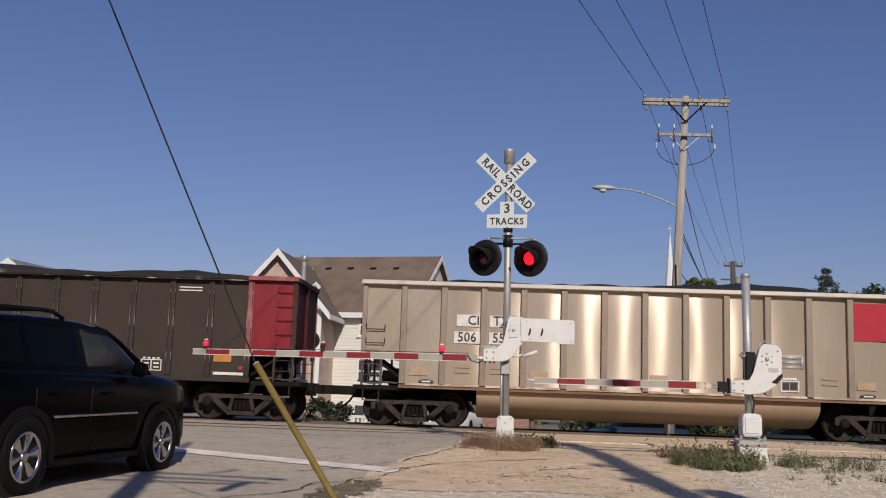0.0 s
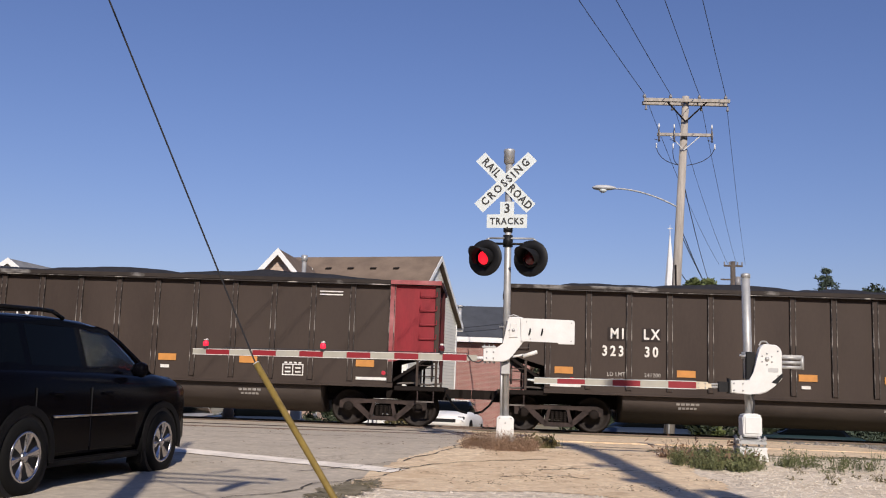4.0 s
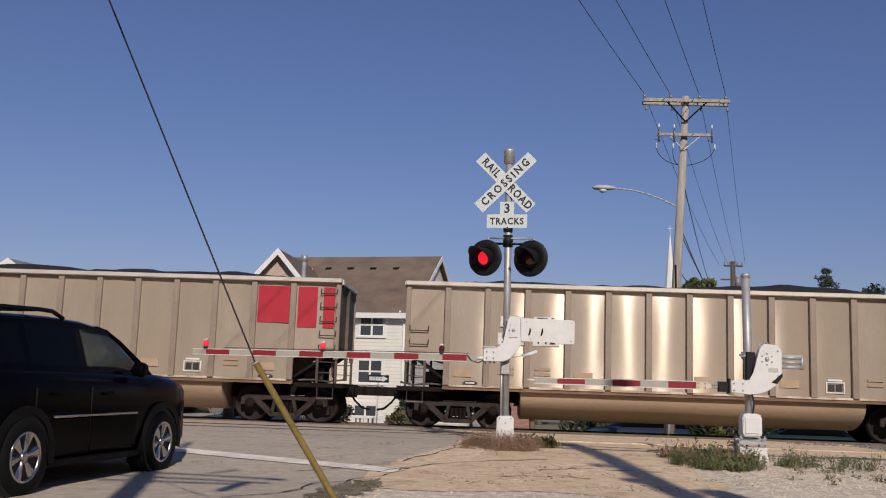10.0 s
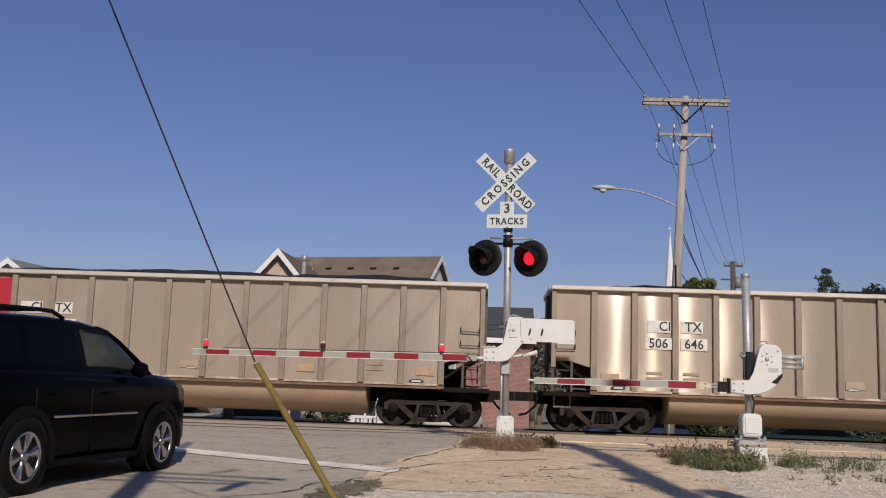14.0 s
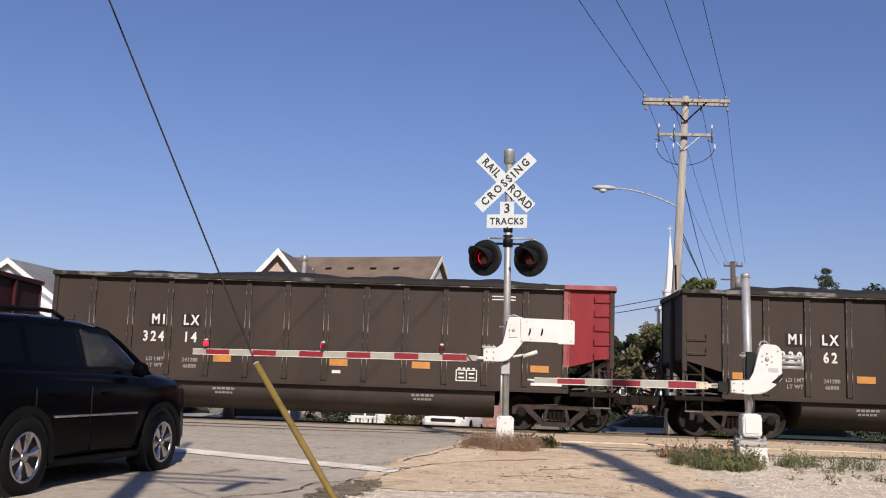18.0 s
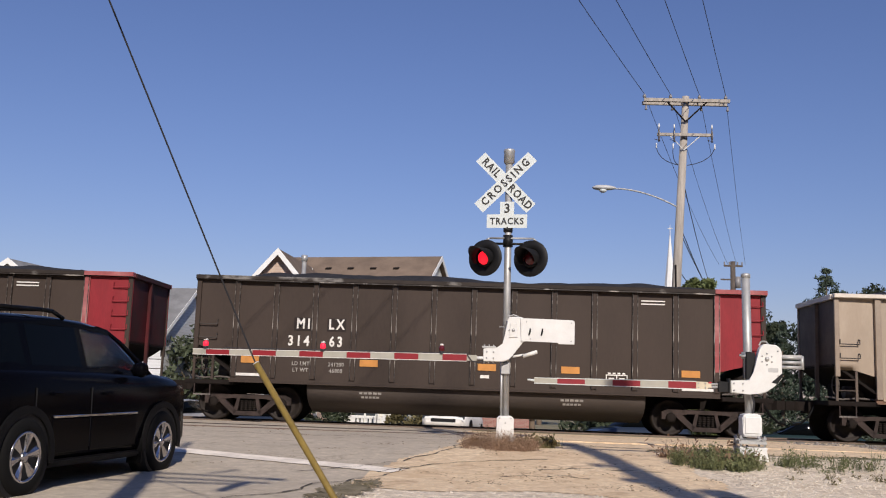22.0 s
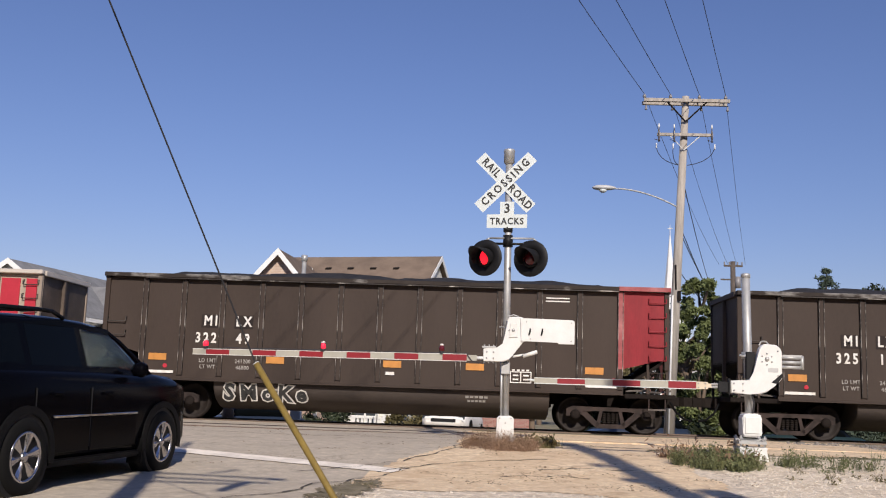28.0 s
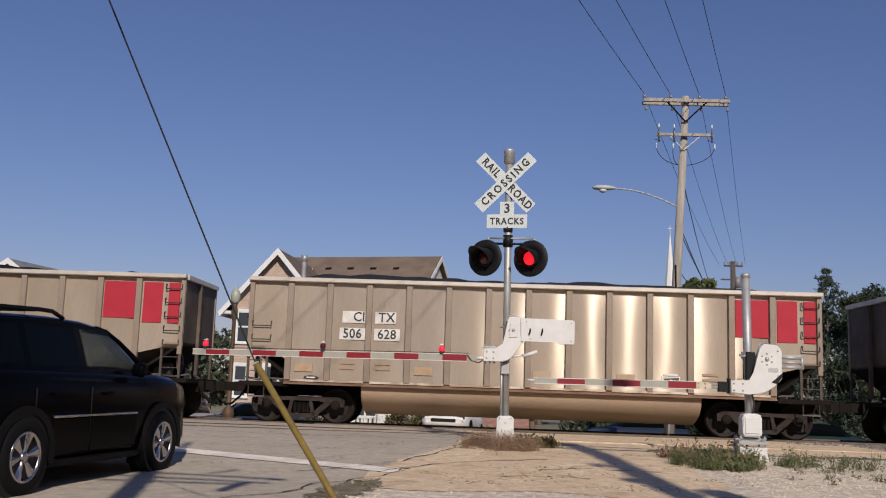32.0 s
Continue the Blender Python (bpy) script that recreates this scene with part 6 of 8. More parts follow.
        part("headlamp", bm, M_WIN, car, "clear headlamp")
        bm = B()
        box(bm, -2.31, -2.15, min(s * 0.66, s * 0.80), max(s * 0.66, s * 0.80), 0.8, 1.1)
        bev(bm, 0.02, 2)
        part("tail_lamp", bm, M_LENS_OFF, car)
    for k in range(2):
        bm = B()
        tube(bm, (-1.45 + k * 0.6, -0.58, 1.762), (-1.45 + k * 0.6, 0.58, 1.762), 0.016, 6)
        part("roof_bar", bm, M_TRIM, car)
    bm = B()
    v = [bm.verts.new(p) for p in ((1.27, -0.70, 1.165), (1.27, 0.70, 1.165), (0.53, 0.56, 1.645), (0.53, -0.56, 1.645))]
    v2 = [bm.verts.new((x - 0.02, y, z - 0.02)) for x, y, z in ((1.27, -0.70, 1.165), (1.27, 0.70, 1.165), (0.53, 0.56, 1.645), (0.53, -0.56, 1.645))]
    bm.faces.new(v)
    bm.faces.new(v2[::-1])
    for i in range(4):
        bm.faces.new((v[i], v2[i], v2[(i + 1) % 4], v[(i + 1) % 4]))
    part("windscreen", bm, M_GLASS_FRONT, car, "lightly tinted windscreen").visible_shadow = False
    # pan and mud flaps added to keep light from under the car
    boxpart("underbody", M_TRIM, car, -1.98, 1.98, -0.66, 0.66, 0.185, 0.30, 0.03, "black underbody pan added to block light below")
    for s in (-1, 1):
        for x in (-1.80, 0.90):
            boxpart("mud_flap", M_TRIM, car, x - 0.012, x + 0.012, min(s * 0.74, s * 0.92), max(s * 0.74, s * 0.92), 0.14, 0.42)
        boxpart("sill", M_TRIM, car, -0.92, 0.88, min(s * 0.80, s * 0.905), max(s * 0.80, s * 0.905), 0.225, 0.30, 0.02)
    boxpart("front_bumper", M_TRIM, car, 2.05, 2.27, -0.70, 0.70, 0.36, 0.50, 0.03)
    boxpart("rear_bumper", M_TRIM, car, -2.36, -2.15, -0.74, 0.74, 0.40, 0.60, 0.03)


suv()


# ---- parked cars beyond the tracks ----
def parked_car(x, y, rz, paint, label, wagon=False, climb=0.0):
    car = thing("parked_car", pose(x, y, level(x, y), 0, -climb, rz), label, "car", "parked cars")
    secs = [(-2.2, 0.5, 0.75, 0.85), (-2.0, 0.3, 0.85, 0.92), (-1.0, 0.24, 0.88, 0.95), (0.9, 0.24, 0.88, 0.94), (1.7, 0.26, 0.86, 0.84), (2.1, 0.34, 0.78, 0.70), (2.2, 0.45, 0.66, 0.6)]
    bm = B()
    rings = []
    for a, zb, w, zt in secs:
        half = [(0, zb), (w * 0.9, zb), (w, zb + 0.12), (w * 1.0, zb + (zt - zb) * 0.65), (w * 0.93, zt), (w * 0.5, zt + 0.02)]
        rings.append([(a, -q, h) for q, h in half] + [(a, 0, zt + 0.03)] + [(a, q, h) for q, h in reversed(half[1:])])
    ring_loft(bm, rings)
    part("body", bm, paint, car)
    back = -1.9 if wagon else -1.5
    gh = [(back - 0.2, 0.92, 0.78, 0.95, 0.7), (back + 0.25, 0.94, 0.8, 1.38, 0.6), (-0.3, 0.94, 0.8, 1.45, 0.6), (0.25, 0.93, 0.79, 1.40, 0.6), (1.0, 0.9, 0.76, 0.95, 0.7)]
    bm = B()
    rings = []
    for a, zb, wb, zt, wt in gh:
        rings.append([(a, -wb, zb), (a, -wt, zt - 0.04), (a, -wt * 0.85, zt), (a, wt * 0.85, zt), (a, wt, zt - 0.04), (a, wb, zb)])
    ring_loft(bm, rings)
    part("glasshouse", bm, M_GLASS_DK, car)
    bm = B()
    ring_loft(bm, [[(a, -0.6, 1.385 + d), (a, -0.5, 1.43 + d), (a, 0.5, 1.43 + d), (a, 0.6, 1.385 + d)] for a, d in ((back + 0.25, -0.03), (-0.3, 0.035), (0.25, -0.01))])
    part("roof", bm, paint, car)
    for s in (-1, 1):
        for a in (-1.3, 1.35):
            bm = B()
            lathe(bm, (a, s * 0.72, 0.32), (0, s, 0), [(0, 0.1), (0, 0.32), (0.18, 0.32), (0.2, 0.2), (0.17, 0.18), (0.17, 0.0)], 20)
            part("wheel", bm, M_TYRE, car)
        bm = B()
        box(bm, 1.98, 2.14, min(s * 0.5, s * 0.76), max(s * 0.5, s * 0.76), 0.58, 0.70)
        bev(bm, 0.02, 1)
        part("headlamp", bm, M_WIN, car)
    boxpart("grille", M_LAMP_BLACK, car, 2.10, 2.215, -0.45, 0.45, 0.48, 0.6)


M_CAR_W = mat("white_car_paint", (0.86, 0.84, 0.80), 0.4, vary=0.03, bump=0, coat=0.1)
M_CAR_D = mat("dark_blue_car_paint", (0.02, 0.028, 0.045), 0.3, vary=0.05, bump=0, coat=0.6)
M_CAR_G = mat("dark_green_car_paint", (0.015, 0.03, 0.025), 0.3, vary=0.05, bump=0, coat=0.6)
M_CAR_S = mat("silver_car_paint", (0.45, 0.46, 0.47), 0.35, metal=0.5, vary=0.05, bump=0, coat=0.6)
parked_car(-1.21, 38.0, -98, M_CAR_W, "white sedan waiting beyond the tracks", climb=4.5)
parked_car(-9.3, 38.5, -150, M_CAR_D, "dark blue sedan parked beyond the tracks")
parked_car(6.4, 43.0, -160, M_CAR_D, "dark sedan parked beyond the tracks", True)
parked_car(12.4, 40.0, 178, M_CAR_G, "dark green sedan parked beyond the tracks")
parked_car(-11.9, 37.5, -100, M_CAR_S, "silver hatchback parked beyond the tracks", True)


# ---- houses ----
def lapped(name, color, pitch=0.13):
    """Clapboard: a saw-tooth relief and shade line along z."""
    m = mat(name, color, 0.7, vary=0.06, scale=1, grain=20, bump=0.0)
    nt = m.node_tree
    tc = nt.nodes.new("ShaderNodeTexCoord")
    wv = nt.nodes.new("ShaderNodeTexWave")
    wv.wave_type, wv.bands_direction, wv.wave_profile = 'BANDS', 'Z', 'SAW'
    wv.inputs["Scale"].default_value = 0.314 / pitch
    nt.links.new(tc.outputs["Object"], wv.inputs[0])
    bp = nt.nodes.new("ShaderNodeBump")
    bp.inputs["Strength"].default_value = 1.0
    bp.inputs["Distance"].default_value = 0.03
    # the shadowed joint under each board
    b = nt.nodes["Principled BSDF"]
    rg = nt.nodes.new("ShaderNodeMapRange")
    rg.inputs[1].default_value, rg.inputs[2].default_value, rg.inputs[3].default_value, rg.inputs[4].default_value = 0.0, 0.22, 0.72, 1.0
    nt.links.new(wv.outputs[0], rg.inputs[0])
    mx = nt.nodes.new("ShaderNodeMix")
    mx.data_type, mx.blend_type = "RGBA", "MULTIPLY"
    mx.inputs[0].default_value = 1.0
    if b.inputs["Base Color"].links:
        nt.links.new(b.inputs["Base Color"].links[0].from_socket, mx.inputs[6])
    else:
        mx.inputs[6].default_value = (*color, 1)
    nt.links.new(rg.outputs[0], mx.inputs[7])
    nt.links.new(mx.outputs[2], b.inputs["Base Color"])
    nt.links.new(wv.outputs[0], bp.inputs["Height"])
    nt.links.new(bp.outputs[0], nt.nodes["Principled BSDF"].inputs["Normal"])
    return m


def bricked(name, c1, c2, mortar):
    m = bpy.data.materials.new(name)
    m.use_nodes = True
    nt = m.node_tree
    tc = nt.nodes.new("ShaderNodeTexCoord")
    mp = nt.nodes.new("ShaderNodeMapping")
    mp.inputs["Rotation"].default_value = (radians(90), 0, 0)
    bt = nt.nodes.new("ShaderNodeTexBrick")
    bt.inputs["Scale"].default_value = 1.0
    bt.inputs["Brick Width"].default_value = 0.22
    bt.inputs["Row Height"].default_value = 0.075
    bt.inputs["Mortar Size"].default_value = 0.008
    bt.inputs["Color1"].default_value, bt.inputs["Color2"].default_value, bt.inputs["Mortar"].default_value = (*c1, 1), (*c2, 1), (*mortar, 1)
    nt.links.new(tc.outputs["Object"], mp.inputs[0])
    nt.links.new(mp.outputs[0], bt.inputs[0])
    ns = nt.nodes.new("ShaderNodeTexNoise")
    ns.inputs["Scale"].default_value = 1.6
    nt.links.new(tc.outputs["Object"], ns.inputs[0])
    rg = nt.nodes.new("ShaderNodeMapRange")
    rg.inputs[3].default_value, rg.inputs[4].default_value = 0.75, 1.25
    nt.links.new(ns.outputs[0], rg.inputs[0])
    mx = nt.nodes.new("ShaderNodeMix")
    mx.data_type, mx.blend_type = "RGBA", "MULTIPLY"
    mx.inputs[0].default_value = 1.0
    nt.links.new(bt.outputs["Color"], mx.inputs[6])
    nt.links.new(rg.outputs[0], mx.inputs[7])
    b = nt.nodes["Principled BSDF"]
    b.inputs["Roughness"].default_value = 0.9
    nt.links.new(mx.outputs[2], b.inputs["Base Color"])
    bp = nt.nodes.new("ShaderNodeBump")
    bp.inputs["Strength"].default_value = 0.5
    bp.inputs["Distance"].default_value = 0.01
    bp.invert = True
    nt.links.new(bt.outputs["Fac"], bp.inputs["Height"])
    nt.links.new(bp.outputs[0], b.inputs["Normal"])
    return m


M_LAP_CREAM = lapped("cream_clapboard", (0.93, 0.91, 0.82), 0.17)
M_LAP_SAGE = lapped("grey_clapboard", (0.90, 0.88, 0.79), 0.17)
M_LAP_WHITE = lapped("white_clapboard", (0.78, 0.79, 0.80), 0.17)
M_TANBRICK = bricked("tan_brickwork", (0.56, 0.42, 0.33), (0.48, 0.34, 0.26), (0.58, 0.51, 0.44))
M_REDBRICK = bricked("red_brickwork", (0.34, 0.15, 0.13), (0.27, 0.12, 0.1), (0.4, 0.33, 0.28))


def window(parent, x, y, z, w, h, lights=2, name="window"):
    """A sash window in a wall that faces -y; y is the wall's face."""
    bm = B()
    t = 0.1
    box(bm, x - w / 2 - t, x + w / 2 + t, y - 0.05, y + 0.02, z + h, z + h + 0.14)
    box(bm, x - w / 2 - t, x - w / 2, y - 0.045, y + 0.02, z - 0.02, z + h)
    box(bm, x + w / 2, x + w / 2 + t, y - 0.045, y + 0.02, z - 0.02, z + h)
    box(bm, x - w / 2 - t - 0.03, x + w / 2 + t + 0.03, y - 0.09, y + 0.02, z - 0.1, z - 0.02)
    win = part(name, bm, M_TRIMW, parent, "white framed sash window")
    step = w / lights
    for i in range(lights):
        a = x - w / 2 + step * i
        for z0, z1, d in ((z - 0.02, z + h / 2, 0.0), (z + h / 2, z + h, 0.012)):
            bm = B()
            box(bm, a + 0.05, a + step - 0.05, y - 0.012 - d, y - 0.004 - d, z0 + 0.05, z1 - 0.03)
            part("pane", bm, M_WIN, win)
            bm = B()
            for q in ((a, a + 0.05, z0, z1), (a + step - 0.05, a + step, z0, z1), (a + 0.05, a + step - 0.05, z0, z0 + 0.05), (a + 0.05, a + step - 0.05, z1 - 0.03, z1)):
                box(bm, q[0], q[1], y - 0.03 - d, y - 0.003 - d, q[2], q[3])
            part("sash", bm, M_TRIMW, win)
    return win


def gable_roof_x(parent, x0, x1, y0, y1, ze, zr, over, material, rake=0.35, th=0.14):
    """Ridge along x. Two slabs, fascia boards and rake boards."""
    ym = (y0 + y1) / 2
    k = (zr - ze) / (ym - y0)
    for s, ya in ((-1, y0 - over), (1, y1 + over)):
        za = ze - k * over
        bm = B()
        prism(bm, [(ya, za), (ym, zr), (ym, zr + th), (ya, za + th)], 0, x0 - rake, x1 + rake)
        part("roof", bm, material, parent, "sloping shingled roof")
        bm = B()
        box(bm, x0 - rake, x1 + rake, ya - 0.03, ya + 0.03, za - 0.14, za + 0.12)
        part("gutter", bm, M_TRIMW, parent)
        for xe in (x0 - rake - 0.03, x1 + rake + 0.003):
            bm = B()
            prism(bm, [(ya, za - 0.12), (ym, zr - 0.12), (ym, zr + th + 0.02), (ya, za + th + 0.02)], 0, xe, xe + 0.03)
            part("rake_board", bm, M_TRIMW, parent)


def gable_roof_y(parent, x0, x1, y0, y1, ze, zr, over, material, rake=0.35, th=0.14):
    """Ridge along y."""
    xm = (x0 + x1) / 2
    k = (zr - ze) / (xm - x0)
    for xa in (x0 - over, x1 + over):
        za = ze - k * over
        bm = B()
        prism(bm, [(xa, za), (xm, zr), (xm, zr + th), (xa, za + th)], 1, y0 - rake, y1)
        part("roof", bm, material, parent, "sloping shingled roof")
        bm = B()
        prism(bm, [(xa, za - 0.16), (xm, zr - 0.16), (xm, zr + th + 0.03), (xa, za + th + 0.03)], 1, y0 - rake - 0.05, y0 - rake - 0.003)
        part("rake_board", bm, M_TRIMW, parent, "white rake board")
        bm = B()
        box(bm, xa - 0.03, xa + 0.03, y0 - rake, y1, za - 0.12, za + 0.1)
        part("gutter", bm, M_TRIMW, parent)


def gable_wall(bm, x0, x1, y0, y1, z0, ze, zr, axis):
    """A body with gable ends; ridge along axis 'x' or 'y'."""
    if axis == 'x':
        ym = (y0 + y1) / 2
        prism(bm, [(y0, z0), (y1, z0), (y1, ze), (ym, zr), (y0, ze)], 0, x0, x1)
    else:
        xm = (x0 + x1) / 2
        prism(bm, [(x0, z0), (x1, z0), (x1, ze), (xm, zr), (x0, ze)], 1, y0, y1)


def house_a():
    """Two-storey house: clapboard wing with a brown roof, brick front gable with a bay."""
    h = thing("house", pose(-3.85, 48.0, -0.05, 0, 0, -14), "two-storey cream clapboard house with a brown shingled roof", "house", "houses")
    bm = B()
    gable_wall(bm, -8.6, 0.0, 0, 8.4, -1.8, 4.85, 7.95, 'x')
    part("wall", bm, M_LAP_CREAM, h, "cream clapboard walls")
    bm = B()
    prism(bm, [(-0.0, -1.8), (8.4, -1.8), (8.4, 4.85), (4.2, 7.9), (0.0, 4.85)], 0, 0.003, 0.03)
    part("gable_siding", bm, M_LAP_SAGE, h, "grey clapboard gable end")
    for y in (0.0, 8.4):
        boxpart("corner_board", M_TRIMW, h, -0.02, 0.06, y - 0.06, y + 0.06, -1.8, 4.8)
    gable_roof_x(h, -8.6, 0.0, 0, 8.4, 4.85, 7.95, 0.4, M_SHINGLE, 0.3)
    window(h, -1.9, 0, 3.57, 1.27, 1.05)
    window(h, -1.9, 0, 1.28, 1.27, 1.1)
    window(h, -2.05, 0, -0.9, 1.2, 1.1)
    # downspout at the corner
    bm = B()
    pipe(bm, [(-0.35, -0.38, 4.78), (-0.35, -0.30, 4.55), (-0.22, -0.07, 4.25), (-0.22, -0.07, -1.2)], 0.05, 8)
    part("downspout", bm, M_TRIMW, h, "white downspout")
    window(h, -5.4, 0, 3.2, 1.35, 1.35)
    window(h, -5.4, 0, 0.55, 1.35, 1.35)
    for k in range(5):
        bm = B()
        x = -7.0 + 1.28 * k
        prism(bm, [(3.05, 7.10), (3.05, 7.34), (3.5, 7.46), (3.5, 7.30)], 0, x - 0.16, x + 0.16)
        part("roof_vent", bm, M_UNDER, h)
    bm = B()
    tube(bm, (-6.4, 2.5, 6.6), (-6.4, 2.5, 7.25), 0.05, 8)
    tube(bm, (-6.4, 2.5, 6.72), (-6.65, 2.5, 6.72), 0.04, 8)
    part("vent_pipe", bm, M_TRIMW, h)
    # louvre in the gable
    boxpart("louvre", M_TRIMW, h, 0.03, 0.06, 3.9, 4.5, 6.2, 7.0)


def house_a_front():
    h = thing("house", pose(-9.88, 45.8, 0, 0, 0, -3), "brick house front with a steep white-trimmed gable and bay windows", "house", "houses")
    bm = B()
    gable_wall(bm, -2.1, 2.1, 0, 12, -1.8, 4.75, 7.15, 'y')
    part("wall", bm, M_TANBRICK, h, "tan brick walls")
    gable_roof_y(h, -2.1, 2.1, 0, 11.9, 4.75, 7.15, 0.5, M_SHINGLE, 0.4)
    # bay
    bm = B()
    pts = [(-0.75, -0.003), (-0.35, -0.75), (1.25, -0.75), (1.65, -0.003)]
    prism(bm, pts, 2, -1.8, 4.55)
    part("bay", bm, M_TANBRICK, h)
    bm = B()
    low = [(-0.95, 0.0), (-0.45, -0.95), (1.35, -0.95), (1.85, 0.0)]
    top = [(-0.1, -0.02), (0.05, -0.2), (0.85, -0.2), (1.0, -0.02)]
    ring_loft(bm, [[(x, y, 4.45) for x, y in low], [(x, y, 4.62) for x, y in low], [(x, y, 5.5) for x, y in top]], smooth=False)
    part("bay_roof", bm, M_SHINGLE, h)
    bm = B()
    low2 = [(-1.0, -0.01), (-0.48, -1.0), (1.38, -1.0), (1.9, -0.01)]
    prism(bm, low2, 2, 4.40, 4.56)
    part("bay_fascia", bm, M_TRIMW, h)
    for z in (2.75, 0.35):
        window(h, 0.45, -0.75, z, 1.35, 1.45)
    window(h, -1.55, 0, 2.9, 0.6, 1.4, 1)
    window(h, -1.55, 0, 0.4, 0.6, 1.4, 1)
    boxpart("corner_board", M_TRIMW, h, 1.95, 2.14, -0.02, 0.06, -1.8, 4.6)
    bm = B()
    box(bm, -2.7, -2.1, -0.35, 0.6, 4.18, 4.32)
    part("eave_return", bm, M_TRIMW, h, "white boxed eave")


house_a()
house_a_front()


def porch():
    p = thing("porch", pose(-5.6, 45.6, -1.9, 0, 0, -14), "white slatted porch railing in front of the house", "porch")
    boxpart("top_rail", M_TRIMW, p, -1.05, 1.05, -0.06, 0.06, 1.5, 1.58)
    boxpart("bottom_rail", M_TRIMW, p, -1.05, 1.05, -0.04, 0.04, 0.95, 1.02)
    for k in range(11):
        boxpart("baluster", M_TRIMW, p, -1.02 + 0.2 * k - 0.06, -1.02 + 0.2 * k + 0.06, -0.02, 0.02, 0.0, 1.5)
    for x in (-1.05, 1.05):
        boxpart("post", M_TRIMW, p, x - 0.07, x + 0.07, -0.07, 0.07, 0, 1.75)


porch()


def one_way_sign():
    p = thing("one_way_sign", pose(-5.05, 44.0, -1.9), "black one-way road sign with a white arrow on a post", "road sign")
    bm = B()
    tube(bm, (0.27, 0.03, 0), (0.27, 0.03, 3.46), 0.03, 8)
    part("post", bm, M_GALV, p)
    boxpart("sign_plate", M_LAMP_BLACK, p, -0.20, 0.74, -0.012, 0.0, 3.13, 3.46)
    bm = B()
    prism(bm, [(-0.14, 3.215), (0.46, 3.215), (0.46, 3.16), (0.69, 3.295), (0.46, 3.43), (0.46, 3.375), (-0.14, 3.375)], 1, -0.018, -0.013)
    part("arrow", bm, M_SIGN, p)
    part("lettering", text_mesh("ONE WAY", 0.14, 0.002), M_BLACK, p, "", facing(0.19, -0.021, 3.295))


one_way_sign()


def left_house():
    h = thing("house", pose(-27.3, 55, 0, 0, 0, -8), "white clapboard house with a grey shingled roof", "house", "houses")
    bm = B()
    gable_wall(bm, -4.2, 4.2, 0, 11, -1.8, 4.6, 7.45, 'y')
    part("wall", bm, M_LAP_WHITE, h)
    gable_roof_y(h, -4.2, 4.2, 0, 11, 4.6, 7.45, 0.5, M_SHINGLE_G, 0.4)
    bm = B()
    gable_wall(bm, 1.0, 8.2, 3, 10, -1.8, 4.0, 6.4, 'x')
    part("wing", bm, M_LAP_WHITE, h)
    gable_roof_x(h, 1.0, 8.2, 3, 10, 4.0, 6.6, 0.4, M_SHINGLE_G, 0.3)
    bm = B()
    prism(bm, [(1.0, 5.4), (4.2, 3.9), (4.2, 4.1), (1.0, 5.6)], 1, -1.6, 0)
    part("porch_roof", bm, M_TRIMW, h)
    window(h, 0.0, 0, 5.0, 0.9, 0.8)
    window(h, 2.4, 0, 2.0, 0.9, 1.4)
    for x in (5.0, 5.6):
        bm = B()
        tube(bm, (x, 6.0, 6.3), (x, 6.0, 7.0), 0.08, 8)
        part("vent_pipe", bm, M_TRIMW, h)


left_house()


def slate_house():
    h = thing("house", pose(-3.0, 60, 0), "red brick house with a dark slate-coloured roof and white eaves", "house", "houses")
    bm = B()
    gable_wall(bm, 0.0, 5.6, 0, 8, -1.8, 3.9, 6.3, 'x')
    part("wall", bm, M_REDBRICK, h)
    gable_roof_x(h, 0.0, 5.6, 0, 8, 4.35, 6.35, 0.45, M_SHINGLE_B, 0.3)
    boxpart("fascia", M_TRIMW, h, -0.3, 5.9, -0.5, -0.02, 3.95, 4.12)
    bm = B()
    tube(bm, (1.2, 2.0, 4.9), (1.2, 2.0, 6.2), 0.14, 10)
    tube(bm, (1.2, 2.0, 6.2), (1.2, 2.0, 6.35), 0.2, 10)
    part("flue", bm, M_GALV, h, "galvanized flue pipe")


slate_house()


def far_brick_house():
    h = thing("house", pose(10.0, 92, 0, 0, 0, 8), "distant brick house with white windows", "house", "houses")
    bm = B()
    gable_wall(bm, 0.0, 7.0, 0, 9, -1.8, 3.6, 5.6, 'x')
    part("wall", bm, M_REDBRICK, h)
    gable_roof_x(h, 0.0, 7.0, 0, 9, 3.6, 5.6, 0.4, M_SHINGLE_G, 0.3)
    for k in range(4):
        window(h, 1.0 + 1.6 * k, 0, 1.2, 0.6, 1.3, 1)


far_brick_house()


